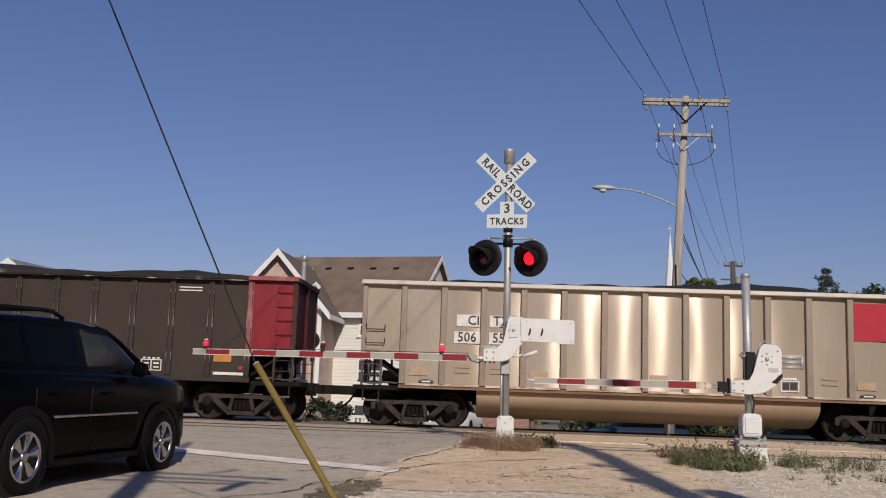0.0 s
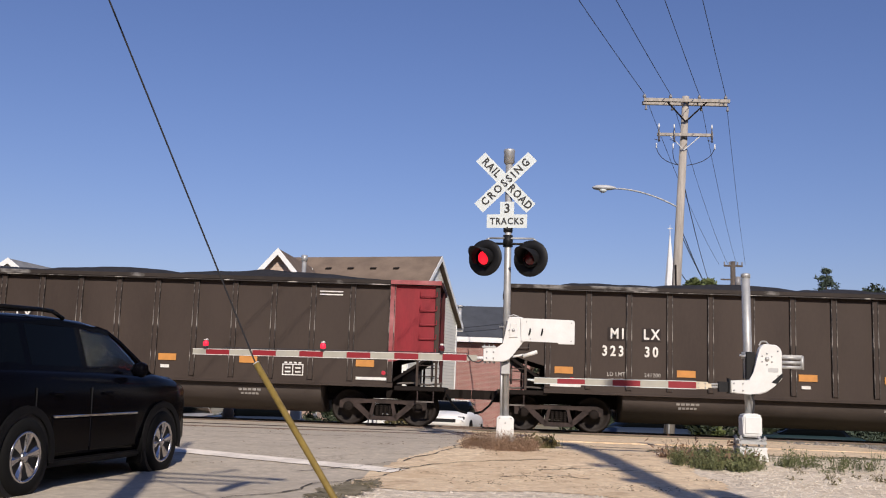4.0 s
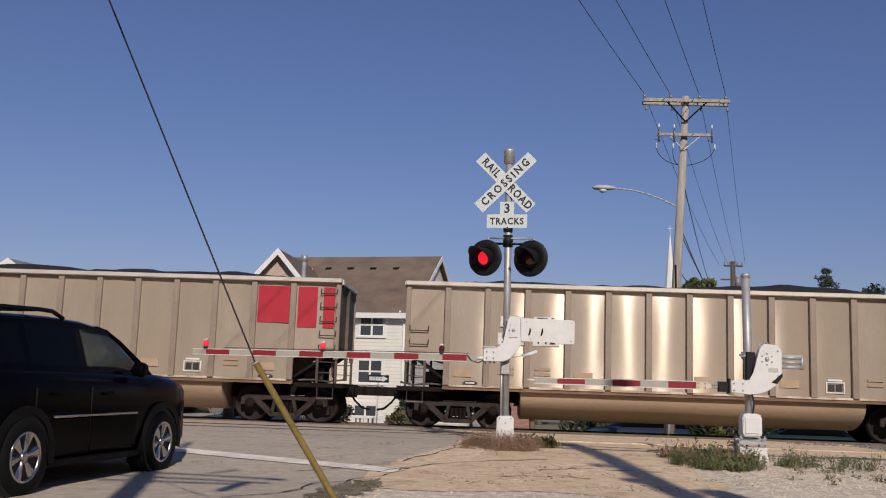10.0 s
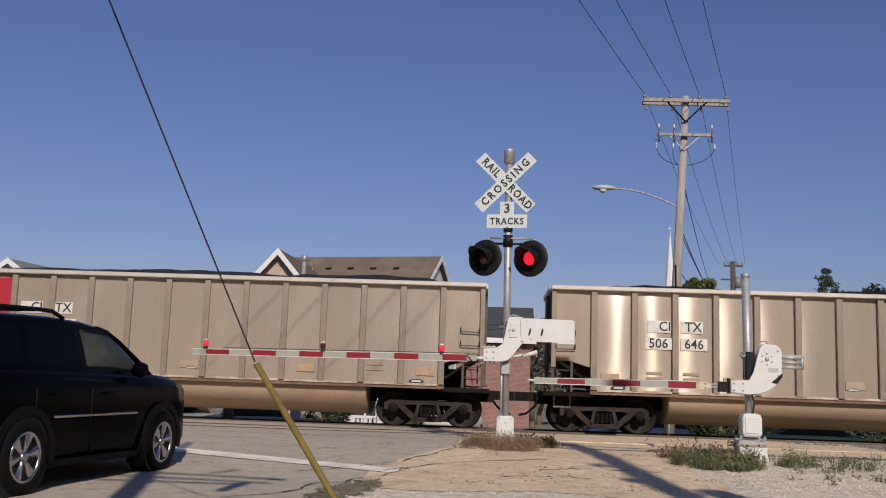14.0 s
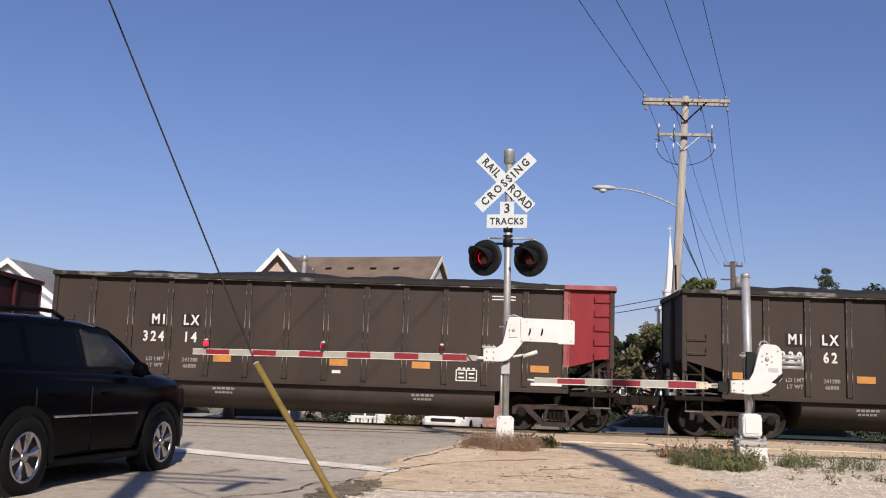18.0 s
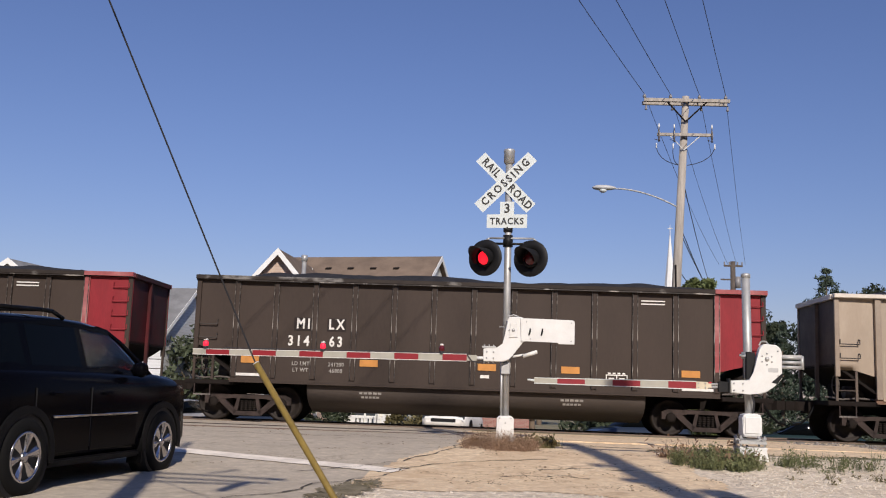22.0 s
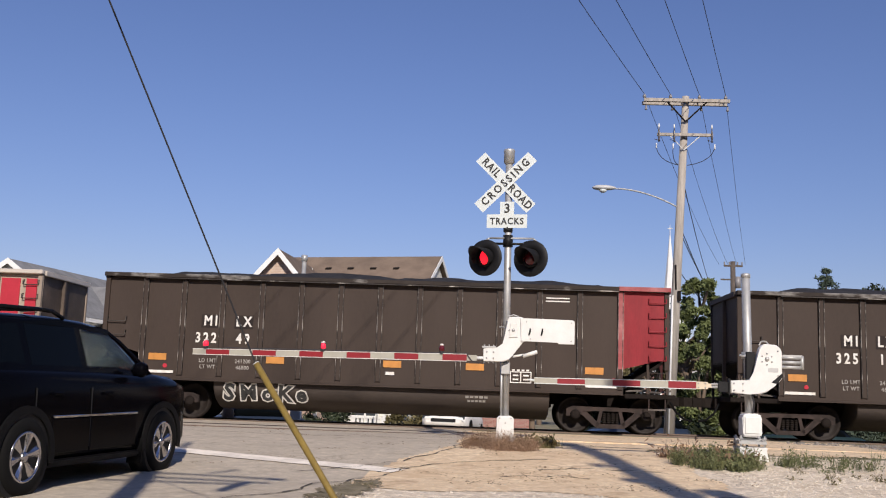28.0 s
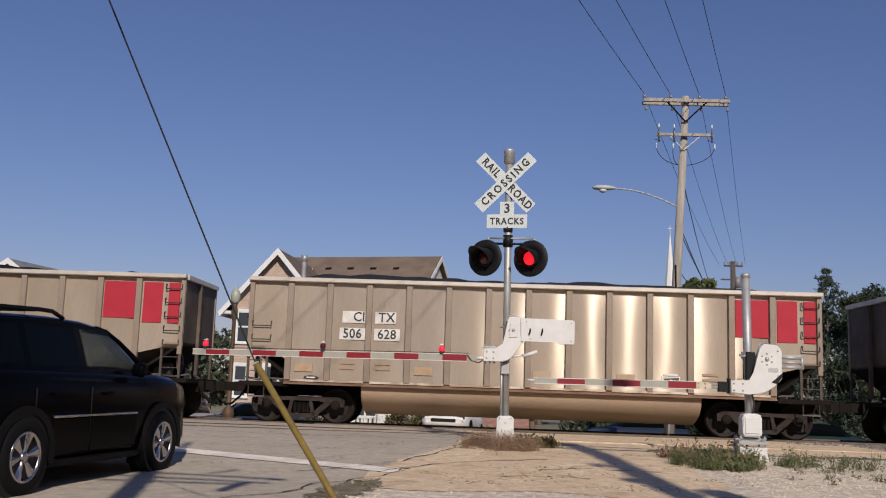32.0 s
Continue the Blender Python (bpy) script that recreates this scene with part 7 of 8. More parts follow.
def church():
    c = thing("church_steeple", pose(20.0, 110, -1.5), "white church steeple with a tall spire and belfry", "church")
    M_ST = M_TRIMW
    boxpart("tower", M_ST, c, -1.5, 1.5, -1.5, 1.5, 0, 9.2)
    boxpart("cornice", M_ST, c, -1.75, 1.75, -1.75, 1.75, 9.2, 9.6, 0.05)
    for s in (-1, 1):
        for q in (-1, 1):
            boxpart("belfry_pier", M_ST, c, s * 0.95 - 0.28, s * 0.95 + 0.28, q * 0.95 - 0.28, q * 0.95 + 0.28, 9.6, 12.2)
    boxpart("belfry_core", M_LAMP_BLACK, c, -0.7, 0.7, -0.7, 0.7, 9.6, 12.2)
    boxpart("cornice", M_ST, c, -1.45, 1.45, -1.45, 1.45, 12.2, 12.55, 0.05)
    bm = B()
    lathe(bm, (0, 0, 12.55), (0, 0, 1), [(0, 0.8), (1.6, 0.8), (1.65, 0.92), (1.9, 0.92), (1.95, 0.64), (8.1, 0.05), (8.1, 0.0)], 8)
    for f in bm.faces:
        f.smooth = False
    part("spire", bm, M_ST, c, "tall white octagonal spire")
    bm = B()
    tube(bm, (0, 0, 20.5), (0, 0, 21.8), 0.04, 6)
    tube(bm, (-0.25, 0, 21.4), (0.25, 0, 21.4), 0.04, 6)
    part("finial", bm, M_ST, c)
    for x in (-0.5, 0.5):
        boxpart("tower_window", M_WIN, c, x - 0.2, x + 0.2, -1.53, -1.49, 5.0, 7.0)


church()


# ---- trees ----
def leaf_cloud(name, clumps, per, size, rng, flat=0.5):
    """A crown of small leaf quads in clumps. clumps: (x, y, z, radius)."""
    n = len(clumps) * per
    cl = np.repeat(np.array(clumps), per, axis=0)
    d = rng.normal(size=(n, 3))
    d /= np.linalg.norm(d, axis=1)[:, None]
    rad = rng.random(n) ** 0.45
    c = cl[:, :3] + d * (rad * cl[:, 3])[:, None] * np.array([1, 1, 0.8])
    a = rng.normal(size=(n, 3))
    a /= np.linalg.norm(a, axis=1)[:, None]
    b = np.cross(a, rng.normal(size=(n, 3)))
    b /= np.linalg.norm(b, axis=1)[:, None]
    s = size * (0.6 + 0.8 * rng.random(n))[:, None]
    a, b = a * s, b * s * flat
    v = np.stack([c - a, c - b * 0.9, c + a, c + b * 0.9], axis=1).reshape(-1, 3)
    me = bpy.data.meshes.new(name)
    me.from_pydata(v.tolist(), [], np.arange(4 * n).reshape(-1, 4).tolist())
    return me


def tree(x, y, h, r, leaves, label, seed, trunk_h=0.3, clumps=46, per=70, size=0.16, name="tree", bare=False):
    rng = np.random.default_rng(seed)
    z0 = level(x, y) - (0.62 if y > 34 else 0.0)
    t = thing(name, pose(x, y, z0), label, "tree", "trees")
    bm = B()
    top = h * 0.8
    pts = [Vector((0.12 * rng.normal() * k, 0.12 * rng.normal() * k, top * k / 5)) for k in range(6)]
    for k in range(5):
        tube(bm, pts[k], pts[k + 1], h * 0.028 * (1 - k * 0.17), 8, h * 0.028 * (1 - (k + 1) * 0.17))
    ends = []
    for k in range(14):
        s = pts[min(4, 1 + k % 4)].lerp(pts[min(5, 2 + k % 4)], float(rng.random()))
        ang = k * 2.4 + rng.random()
        reach = r * (0.5 + 0.5 * rng.random())
        e = s + Vector((math.cos(ang) * reach, math.sin(ang) * reach, (h - s.z) * (0.2 + 0.5 * rng.random())))
        m = s.lerp(e, 0.5) + Vector((0, 0, -0.1 * reach))
        tube(bm, s, m, h * 0.011, 6, h * 0.008)
        tube(bm, m, e, h * 0.008, 6, h * 0.003)
        ends.append(e)
        if bare:
            for q in range(14):
                s2 = m.lerp(e, float(rng.random()))
                e2 = s2 + Vector(rng.normal(size=3) * 0.35 * r * 0.5 + np.array([0, 0, 0.25 * r]))
                tube(bm, s2, e2, h * 0.0035, 4, h * 0.0015)
                for w in range(5):
                    s3 = s2.lerp(e2, float(rng.random()))
                    tube(bm, s3, s3 + Vector(rng.normal(size=3) * 0.16 * r + np.array([0, 0, 0.1 * r])), h * 0.002, 3, h * 0.001)
    part("trunk", bm, M_BARK, t, "rough brown bark")
    cl = []
    for e in ends:
        cl.append((e.x, e.y, e.z, r * 0.26))
    while len(cl) < clumps:
        a = rng.random() * 2 * math.pi
        u = rng.random()
        zz = h * (trunk_h + (1 - trunk_h) * u)
        rr = r * math.sin(math.pi * min(1, 0.12 + 0.80 * u)) ** 0.7 * (0.45 + 0.6 * rng.random())
        cl.append((rr * math.cos(a), rr * math.sin(a), zz * 0.96, r * (0.16 + 0.16 * rng.random())))
    part("crown", leaf_cloud("crown", cl, per, size, rng), leaves, t, "uneven leafy crown")
    return t


def conifer(x, y, h, r, seed, label="dark green conifer with drooping tiers"):
    rng = np.random.default_rng(seed)
    t = thing("conifer", pose(x, y, level(x, y) - 0.62), label, "tree", "trees")
    bm = B()
    tube(bm, (0, 0, 0), (0, 0, h * 0.98), h * 0.02, 8, 0.02)
    part("trunk", bm, M_BARK, t)
    cl = []
    n = int(h * 3.2)
    for k in range(n):
        u = (k + 0.5) / n
        z = h * (0.08 + 0.92 * u)
        rr = r * (1 - u) ** 0.7 * (0.82 + 0.36 * rng.random()) + 0.04
        m = max(4, int(9 * (1 - u)))
        for q in range(m):
            a = 2 * math.pi * (q + rng.random()) / m
            d = rr * (0.45 + 0.65 * rng.random())
            cl.append((d * math.cos(a), d * math.sin(a), z - d * 0.22 + 0.1 * rng.normal(), 0.05 * r + 0.16 * rr))
            cl.append((d * 0.5 * math.cos(a), d * 0.5 * math.sin(a), z, 0.04 * r + 0.15 * rr))
    part("crown", leaf_cloud("crown", cl, 34, 0.11, rng, 0.25), M_NEEDLE, t, "tiers of dark needles")


tree(9.6, 45.5, 8.7, 1.3, M_LEAF, "broadleaf tree with light green leaves beside the pole", 3, clumps=100, per=210, trunk_h=0.12, size=0.095)
tree(8.5, 50.0, 6.6, 1.7, M_LEAF_OL, "olive and brown broadleaf tree", 4, per=200, clumps=90, size=0.10, trunk_h=0.1)
tree(6.0, 53.0, 6.5, 1.45, M_LEAF_DK, "narrow dark green tree beyond the crossing", 14, per=210, clumps=130, size=0.12, trunk_h=0.05)
tree(4.0, 75.0, 8.2, 3.4, M_LEAF_FAR, "distant green tree beyond the houses", 5, size=0.22)
tree(-11.9, 66.0, 9.6, 3.0, M_LEAF, "green tree behind the brick house", 6, size=0.22)
tree(-17.0, 60.0, 6.5, 3.2, M_LEAF_FAR, "broad green tree between the houses", 16, size=0.22)
tree(2.9, 62.0, 7.6, 2.2, M_LEAF_OL, "thin tree with sparse grey-brown twigs", 7, clumps=16, per=26, bare=True)
tree(17.1, 46.0, 8.45, 2.0, M_LEAF_DK, "dark green tree by the crossing", 8, per=180, clumps=60, size=0.1)
tree(14.0, 50.0, 7.4, 2.2, M_LEAF_DK, "dark green tree in the row", 9, per=180, clumps=60, size=0.1)
tree(18.6, 44.0, 7.8, 2.2, M_LEAF_OL, "olive tree with reddish leaves", 10, per=180, clumps=60, size=0.1)
tree(20.5, 52.0, 9.3, 3.0, M_LEAF_DK, "dark green tree in the row", 11, per=180, clumps=60, size=0.1)
tree(12.3, 56.0, 6.2, 2.4, M_LEAF_FAR, "distant green tree beyond the tracks", 12, size=0.2)
conifer(15.5, 46.0, 9.0, 2.5, 21)
conifer(18.1, 50.5, 8.2, 1.6, 24, "dark green conifer in the row")
conifer(13.9, 47.5, 6.5, 1.5, 22)
conifer(16.4, 44.5, 6.6, 1.5, 23)


# low green belt along the far side of the tracks, and the far skyline
def hedge(name, spots, material, label, seed, size=0.2, per=60):
    rng = np.random.default_rng(seed)
    ob = solid(name, leaf_cloud(name, spots, per, size, rng), material, label, "hedge", "stuff")
    return ob


_r = np.random.default_rng(77)
hedge("shrubs", [(x, 44 + 3 * _r.random(), -0.9 + 0.9 * _r.random(), 0.5 + 0.5 * _r.random()) for x in np.arange(4, 24, 0.5)], M_LEAF_DK, "low dark shrubs beyond the tracks", 31)
hedge("shrubs", [(x, 46.4 + 0.4 * _r.random(), -0.1 + 0.7 * _r.random(), 0.3 + 0.2 * _r.random()) for x in np.arange(-3.9, -2.2, 0.16)], M_LEAF_DK, "dark shrubs beside the house", 32, 0.13, 90)
hedge("shrubs", [(x, 45.0 + 0.5 * _r.random(), -1.0 + 0.75 * _r.random(), 0.25 + 0.2 * _r.random()) for x in np.arange(-4.3, -1.9, 0.14)], M_LEAF_OL, "low olive shrubs and grass by the house", 34, 0.12, 90)
hedge("shrubs", [(x, 44.2 + 0.3 * _r.random(), -1.0 + 1.25 * _r.random(), 0.3 + 0.2 * _r.random()) for x in np.arange(-7.9, -6.1, 0.1)], M_LEAF_DK, "dark green hedge in front of the house", 35, 0.12, 90)
hedge("far_woods", [(x, 150 + 40 * _r.random(), 2.5 * _r.random() ** 2 * 2, 3 + 2 * _r.random()) for x in np.arange(-110, 110, 1.6)], M_LEAF_FAR, "distant line of woods on the horizon", 33, 0.8, 50)


# ---- road markings, cracks, plants ----
def strip(name, pts, width, dz, material, label, wob=0.0, seed=0):
    """A painted or cracked strip that follows the ground."""
    rng = random.Random(seed)
    bm = B()
    prev = None
    for (xa, ya), (xb, yb) in zip(pts, pts[1:]):
        n = max(2, int(math.hypot(xb - xa, yb - ya) / 0.12))
        for i in range(n + (1 if (xb, yb) == pts[-1] else 0)):
            u = i / n
            x, y = xa + (xb - xa) * u, ya + (yb - ya) * u
            d = Vector((xb - xa, yb - ya)).normalized()
            nrm = Vector((-d.y, d.x))
            w = width * (1 + wob * (rng.random() - 0.5) * 2) / 2
            o = wob * width * (rng.random() - 0.5)
            p, q = Vector((x, y)) + nrm * (w + o), Vector((x, y)) - nrm * (w - o)
            pair = [bm.verts.new((p.x, p.y, level(p.x, p.y) + dz)), bm.verts.new((q.x, q.y, level(q.x, q.y) + dz))]
            if prev:
                bm.faces.new((prev[0], prev[1], pair[1], pair[0]))
            prev = pair
    return solid(name, bm, material, label, "road marking" if material is M_LINE else "crack", "structure")


strip("stop_line", [(-8.6, 14.0), (-4.6, 13.95), (-1.05, 12.6)], 0.42, 0.016, M_LINE, "worn white stop line", 0.06, 1)


def jagged(pts, seed):
    """The same way with small kinks in it."""
    rng = random.Random(100 + seed)
    out = [pts[0]]
    for (xa, ya), (xb, yb) in zip(pts, pts[1:]):
        for q in (0.25, 0.5, 0.75):
            out.append((xa + (xb - xa) * q + rng.uniform(-0.07, 0.07), ya + (yb - ya) * q + rng.uniform(-0.09, 0.09)))
        out.append((xb, yb))
    return out


CRACKS = [[(-2.5, 9.6), (-2.0, 10.3), (-1.75, 11.2), (-1.2, 12.1), (-0.95, 12.9)], [(-2.3, 12.2), (-1.6, 12.9), (-1.1, 13.6), (-0.7, 14.6), (-0.45, 15.6), (-0.38, 16.8)],
          [(-1.3, 12.4), (-0.7, 13.4), (0.1, 14.0), (0.9, 14.3)], [(-5.2, 17.4), (-3.4, 17.2), (-1.8, 17.5), (-0.6, 17.3)], [(-4.9, 19.6), (-2.4, 19.3), (-0.6, 19.5)],
          [(0.7, 13.2), (1.5, 13.5), (2.4, 13.3)], [(0.2, 12.4), (0.9, 12.7), (1.3, 12.5)]]
for i, c in enumerate(CRACKS):
    strip("pavement_crack", jagged(c, i), 0.022, 0.0165, M_CRACK, "dirt-filled crack in the pavement", 0.9, i)
# flangeway gaps along the near track and a dark joint across the pavement
for yy in (TRACK - 4.2 - 0.66, TRACK - 4.2 + 0.66, TRACK - 0.66):
    strip("flangeway", [(-11.0, yy), (8.4, yy)], 0.10, 0.0175, M_CRACK, "dark flangeway gap beside the rail", 0.1, 9)
strip("pavement_joint", [(0.75, 17.05), (2.0, 17.0), (3.4, 16.75)], 0.07, 0.0175, M_CRACK, "dark joint between pavement slabs", 0.4, 12)

# raised concrete kerb slab between the pavement and the near track
bm = B()
box(bm, 0.6, 7.6, 18.6, 21.0, -0.05, 0.085)
bev(bm, 0.05, 2)
solid("crossing_slab", bm, M_DRIVE, "pale concrete slab beside the near track", "pavement", "structure")


def grass_patch(name, cx, cy, rx, ry, n, h, material, label, seed, lean=0.35, leafy=0.5, clumps=0, thick=0.007, leaf=1.0):
    """Many thin blades and small leaves, thicker in tufts."""
    rng = np.random.default_rng(seed)
    verts, faces = [], []
    tufts = [(cx + rx * (2 * rng.random() - 1), cy + ry * (2 * rng.random() - 1), 0.35 + 1.1 * rng.random() ** 2) for _ in range(max(6, clumps))]
    for i in range(n):
        tx, ty, th = tufts[int(len(tufts) * rng.random() ** 1.5)]
        x, y = tx + rng.normal() * 0.06, ty + rng.normal() * 0.07
        if ((x - cx) / (rx * 1.15)) ** 2 + ((y - cy) / (ry * 1.15)) ** 2 > 1:
            continue
        z = level(x, y)
        hh = h * th * (0.35 + 0.75 * rng.random())
        a = rng.random() * 2 * math.pi
        dx, dy = math.cos(a) * lean * hh * rng.random(), math.sin(a) * lean * hh * rng.random()
        w = thick * (0.7 + 0.7 * rng.random())
        b = rng.random() * math.pi
        wx, wy = math.cos(b) * w, math.sin(b) * w
        k = len(verts)
        verts += [(x - wx, y - wy, z - 0.02), (x + wx, y + wy, z - 0.02), (x + dx * 0.5 + wx * 0.7, y + dy * 0.5 + wy * 0.7, z + hh * 0.6), (x + dx * 0.5 - wx * 0.7, y + dy * 0.5 - wy * 0.7, z + hh * 0.6), (x + dx, y + dy, z + hh)]
        faces += [(k, k + 1, k + 2, k + 3), (k + 3, k + 2, k + 4)]
        if rng.random() < leafy:
            for _ in range(3):
                u = 0.3 + 0.7 * rng.random()
                c = np.array([x + dx * u, y + dy * u, z + hh * u])
                p = rng.normal(size=3) * 0.022 * leaf
                q = rng.normal(size=3) * 0.014 * leaf
                k = len(verts)
                verts += [tuple(c), tuple(c + p + q), tuple(c + 2 * p), tuple(c + p - q)]
                faces.append((k, k + 1, k + 2, k + 3))
    me = bpy.data.meshes.new(name)
    me.from_pydata([tuple(map(float, v)) for v in verts], [], faces)
    return solid(name, me, material, label, "weeds", "stuff")


grass_patch("dry_weeds", 0.22, 15.9, 0.60, 0.65, 5200, 0.24, M_DRY, "brown wispy dry weeds round the mast", 41, lean=1.3, leafy=0.35, clumps=70, thick=0.002, leaf=0.4)
grass_patch("dry_weeds", 0.85, 16.7, 0.4, 0.5, 420, 0.15, M_LEAF_OL, "straw-coloured weeds round the mast", 42, clumps=9)
grass_patch("weeds", 3.30, 14.55, 0.58, 0.7, 2300, 0.22, M_WEED, "green leafy weeds round the gate stand", 43, lean=0.9, leafy=0.9, clumps=60, thick=0.003, leaf=0.55)
grass_patch("weeds", 3.3, 15.2, 0.6, 0.9, 900, 0.26, M_DRY, "thin brown twiggy weeds by the gate stand", 50, lean=0.8, leafy=0.4, clumps=40, thick=0.003)
grass_patch("weeds", 4.85, 15.0, 0.7, 0.7, 650, 0.22, M_WEED, "yellowish weeds round the gate stand", 44, lean=0.8, leafy=0.6, clumps=30, thick=0.0035, leaf=0.5)
grass_patch("weeds", 6.0, 14.8, 1.9, 0.9, 560, 0.20, M_WEED, "scattered green weeds on the gravel", 45, lean=0.8, leafy=0.6, clumps=46, thick=0.0035, leaf=0.5)
grass_patch("weeds", 5.6, 13.6, 1.8, 0.8, 700, 0.10, M_LEAF_OL, "sparse dry weeds on the gravel", 46, lean=0.9, clumps=30, thick=0.0035, leaf=0.5)
grass_patch("weeds", -1.42, 10.6, 0.3, 0.6, 700, 0.03, M_LEAF_OL, "short olive moss and grass at the road's edge", 47, leafy=0.0, thick=0.003, clumps=26)
grass_patch("weeds", -1.3, 11.2, 0.3, 0.35, 160, 0.03, M_LEAF_OL, "short olive moss and grass at the road's edge", 48, leafy=0.0, thick=0.003, clumps=12)
grass_patch("weeds", -1.2, 8.9, 0.5, 0.5, 300, 0.03, M_WEED, "short green grass at the road's edge", 49, leafy=0.0, thick=0.003, clumps=12)

sheet("moss_patch", span(-2.2, -0.8, 0.016), span(9.6, 12.0, 0.022), 0.013, M_MOSS, "flat olive moss at the road's edge", category="moss",
      keep=lambda x, y: ((x + 1.42 - 0.18 * (y - 10.8)) / 0.24) ** 2 + ((y - 10.75) / 0.85) ** 2 < 1 + 0.8 * noise.noise((x * 6, y * 4, 1.0)) + 1.0 * noise.noise((x * 25, y * 18, 4.0)))


def stones(name, cx, cy, rx, ry, n, s0, s1, material, label, seed, keep=None):
    """Loose angular stones, joined."""
    rng = np.random.default_rng(seed)
    base = np.array([(-1, -1, 0), (1, -1, 0), (1, 1, 0), (-1, 1, 0), (-0.55, -0.5, 0.8), (0.5, -0.6, 0.7), (0.6, 0.5, 0.85), (-0.5, 0.6, 0.7)], float)
    quad = [(0, 1, 5, 4), (1, 2, 6, 5), (2, 3, 7, 6), (3, 0, 4, 7), (4, 5, 6, 7)]
    verts, faces = [], []
    for i in range(n):
        x, y = cx + rx * (2 * rng.random() - 1), cy + ry * (2 * rng.random() - 1)
        if keep and not keep(x, y, rng.random()):
            continue
        s = s0 + (s1 - s0) * rng.random() ** 2
        a = rng.random() * 6.28
        c, d = math.cos(a), math.sin(a)
        b = base * (s * np.array([0.7 + 0.6 * rng.random(), 0.7 + 0.6 * rng.random(), 0.8 + 0.4 * rng.random()])) + rng.normal(size=(8, 3)) * s * 0.16
        z = level(x, y)
        k = len(verts)
        verts += [(x + p[0] * c - p[1] * d, y + p[0] * d + p[1] * c, z + p[2]) for p in b]
        faces += [tuple(k + j for j in q) for q in quad]
    me = bpy.data.meshes.new(name)
    me.from_pydata([tuple(map(float, v)) for v in verts], [], faces)
    return solid(name, me, material, label, "gravel", "stuff")


sheet("gravel_bed", span(-1.5, 9.6, 0.09), span(6.5, 16.4, 0.09), 0.004, M_GRAVEL, "pale crushed stone beside the pavement", category="gravel",
      keep=lambda x, y: x > road_edge(y) - 0.5 + 0.3 * noise.noise((y, 2.0, 0.0)) and (y < 11.6 or x > 2.4))
stones("loose_gravel", 2.6, 10.0, 4.2, 1.5, 8000, 0.005, 0.014, M_STONE, "loose pale gravel", 51, lambda x, y, r: r < 1.1 - 0.3 * abs(y - 9.6))
stones("loose_gravel", 6.0, 13.6, 3.0, 2.6, 7500, 0.006, 0.017, M_STONE, "loose pale gravel", 52, lambda x, y, r: x > 3.2)
stones("loose_gravel", 1.5, 12.6, 2.2, 1.8, 900, 0.005, 0.013, M_STONE, "scattered gravel on the pavement", 53)
stones("track_ballast", 13.0, 22.0, 6.0, 2.5, 2600, 0.02, 0.05, M_BALLAST, "dark crushed ballast between the rails", 54)


def litter(name, n, seed, label):
    """Dry leaves and crumbs of dirt lying in drifts on the pavement."""
    rng = np.random.default_rng(seed)
    verts, faces = [], []
    spots = [(-0.9 + 4.2 * rng.random(), 11.6 + 6.0 * rng.random()) for _ in range(46)] + [(-6 + 5.5 * rng.random(), 12 + 9 * rng.random()) for _ in range(26)]
    for i in range(n):
        sx, sy = spots[rng.integers(len(spots))]
        x, y = sx + rng.normal() * 0.22, sy + rng.normal() * 0.10
        z = level(x, y) + 0.013
        s = 0.006 + 0.016 * rng.random() ** 2
        a = rng.random() * 6.28
        c, d = math.cos(a) * s, math.sin(a) * s
        k = len(verts)
        verts += [(x - c, y - d, z), (x + d * 0.6, y - c * 0.6, z + s * 0.5 * rng.random()), (x + c, y + d, z + 0.002), (x - d * 0.6, y + c * 0.6, z + s * 0.4 * rng.random())]
        faces.append((k, k + 1, k + 2, k + 3))
    me = bpy.data.meshes.new(name)
    me.from_pydata([tuple(map(float, v)) for v in verts], [], faces)
    return solid(name, me, mat("leaf_litter", (0.16, 0.105, 0.06), 0.9, vary=0.4, scale=12), label, "litter", "stuff")


litter("leaf_litter", 2600, 71, "dry brown leaf litter and crumbs on the pavement")


def tube_of(a, b, r):
    bm = B()
    tube(bm, a, b, r, 8)
    return bm


def shadow_caster():
    """A tall mast with three bars beside the camera, added to shade the road."""
    p = thing("road_sign_post", pose(-1.45, 1.0, level(-1.45, 1.0)), "tall unseen post with three bars, added to cast a shadow", "sign post")
    part("post", tube_of((0.05, 0, -0.1), (-0.1, 0, 7.25), 0.13), M_GALV, p)
    part("post_top", tube_of((-0.09, 0, 7.2), (0.12, 0, 9.5), 0.05), M_GALV, p)
    for x0, x1, za, zb in ((-0.2, 1.48, 7.15, 7.0), (-0.39, 1.33, 6.87, 6.73), (-0.54, 1.0, 6.55, 6.59)):
        part("bar", tube_of((x0, 0, za), (x1, 0, zb), 0.036), M_GALV, p)
    part("bar_end", tube_of((1.30, 0, 7.0), (1.50, 0, 6.99), 0.06), M_GALV, p)
    part("bracket", tube_of((0.82, 0, 6.19), (1.08, 0, 6.75), 0.07), M_GALV, p)
    part("bracket", tube_of((0.62, 0, 7.23), (0.95, 0, 7.55), 0.03), M_GALV, p)


shadow_caster()

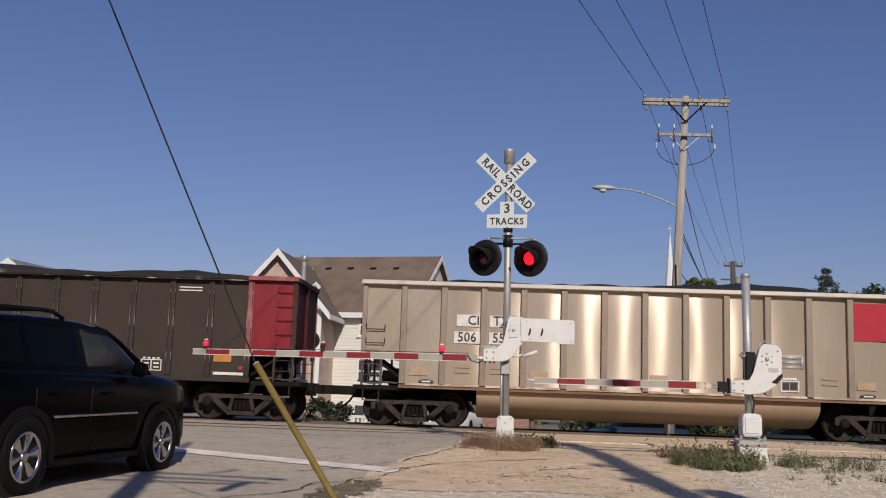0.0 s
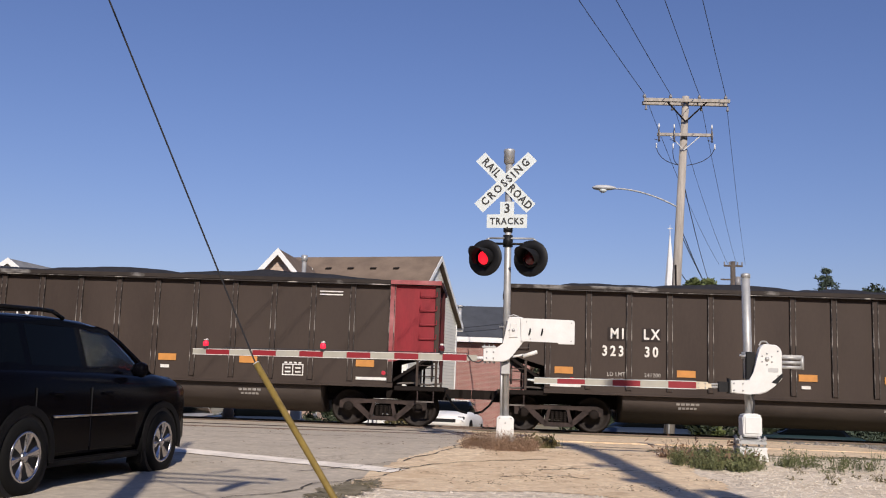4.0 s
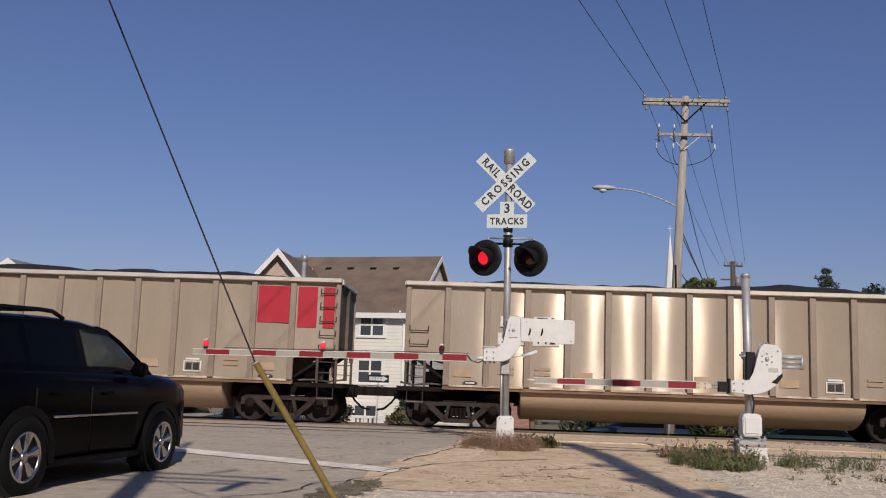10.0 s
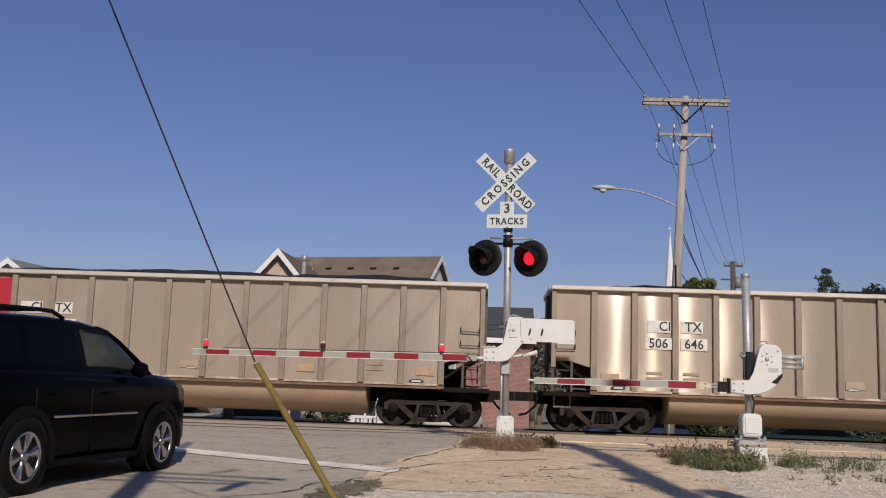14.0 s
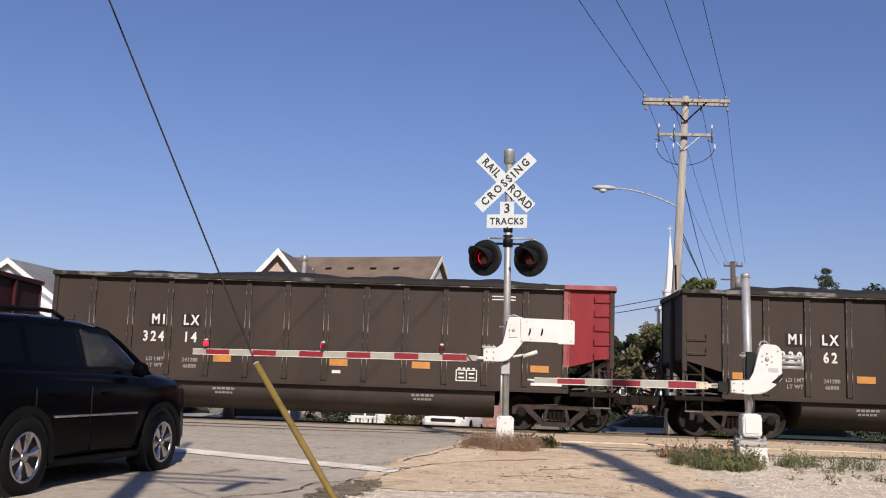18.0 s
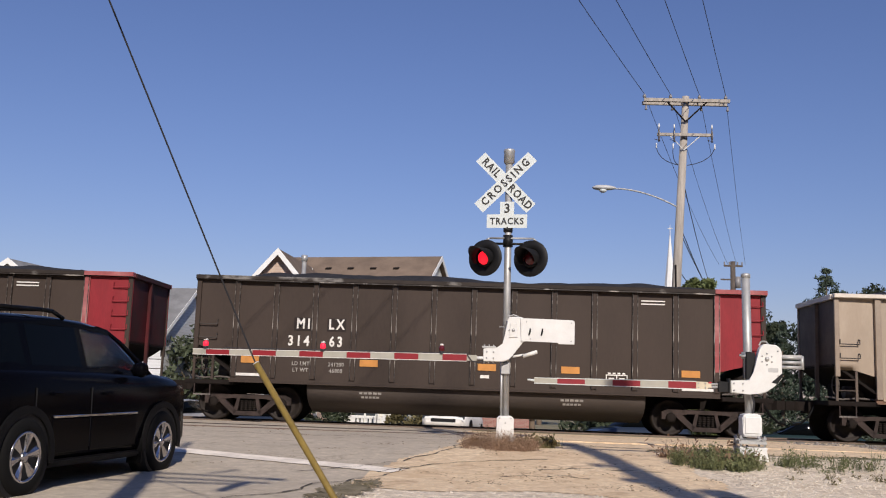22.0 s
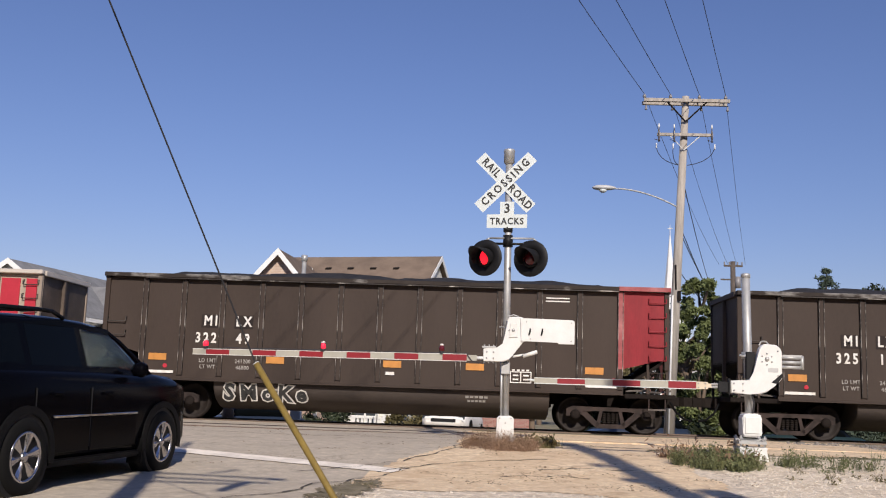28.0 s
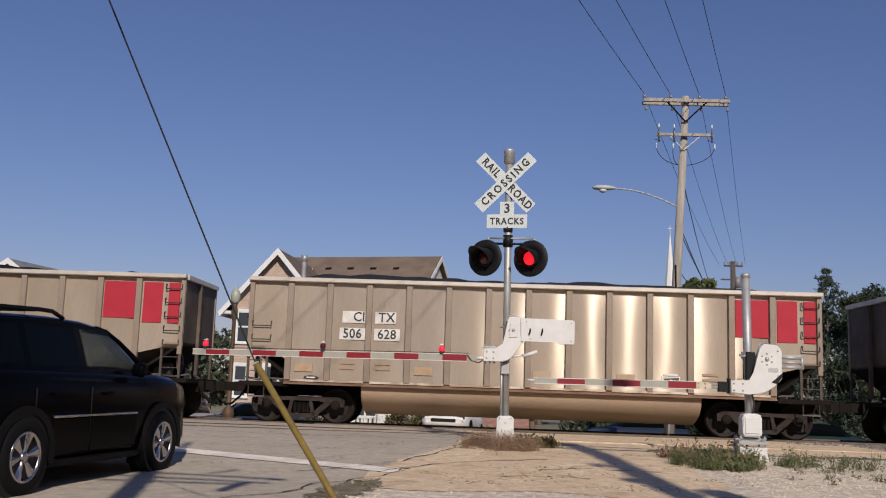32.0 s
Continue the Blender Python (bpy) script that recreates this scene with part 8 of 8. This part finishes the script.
# unseen trees beside and behind the camera, added to cut down the sky light
for i, (x, y, h, r) in enumerate(((-15, -6, 15, 6), (-19, 7, 13, 5), (24, -5, 15, 6), (26, 8, 14, 5.5), (-21, -16, 15, 6.5), (25, -17, 15, 6))):
    tree(x, y, h, r, M_LEAF_DK, "unseen tall tree added to block sky light", 80 + i, clumps=80, per=60, size=0.6, trunk_h=0.1)
# unseen trees further back, added as a dark backdrop for reflections
for i, (x, y, h, r) in enumerate(((-26, -34, 13, 5.5), (-15, -40, 14, 6), (-4, -44, 15, 6.5), (8, -42, 13, 6), (18, -36, 14, 6), (27, -26, 12, 5.5), (-34, -20, 13, 6), (-30, -6, 11, 5), (30, -8, 11, 5))):
    tree(x, y, h, r, M_LEAF_DK, "unseen dark tree added to darken reflections", 60 + i, clumps=60, per=60, size=0.55, trunk_h=0.1)


# the train's gain on an even pace, in metres
DRIFT = ((0.0, 0.03), (8.0, -0.02), (14.0, -0.01), (17.0, 0.0), (24.5, 0.14), (32.0, 0.31))


def motions():
    """All that moves: the train, its wheels, the lamps."""
    for car, x0, flip in cars:
        turn = 180 if flip else 0
        walk(car, [(t, pose(x0 + SPEED * t + d, TRACK, 0, 0, 0, turn)) for t, d in DRIFT])
        # wheels roll while the car is in or near view
        t_in, t_out = max(0.0, (-34 - x0) / SPEED), min(32.0, (34 - x0) / SPEED)
        if t_out <= t_in:
            continue
        sign = -1 if flip else 1
        n = int((t_out - t_in) * FPS)
        wheels = [o for o in car.children_recursive if o.name.startswith("wheelset")]
        for wheel in wheels:
            home = wheel.matrix_basis.translation.copy()
            rows = [(0.0, pose(home.x, home.y, home.z))] if t_in > 0 else []
            for i in range(n + 1):
                rows.append((t_in + i / FPS, pose(home.x, home.y, home.z, 0, sign * math.degrees(SPEED * i / FPS / 0.457), 0)))
            if rows[-1][0] < 32.0:
                rows.append((32.0, rows[-1][1]))
            walk(wheel, rows)
    # the lamps flash by turns, each lens showing its lit or its dark half
    for lens, phase in flashers:
        home = lens.matrix_basis.translation.copy()

        def turned(a):
            return pose(home.x, home.y, home.z, 0, 0, a)
        a = 180.0 if phase == 0 else 0.0
        rows = [(0.0, turned(a))]
        for n in range(60):
            t = 0.1 + 0.595 * n
            if t > 31.9:
                break
            lit = a % 360 < 90
            s = t - 0.08 if lit else t + 0.03
            rows += [(s + 0.03 * k, turned(a + 60 * k)) for k in range(4)]
            a += 180
        rows.append((32.0, turned(a)))
        walk(lens, rows)


motions()
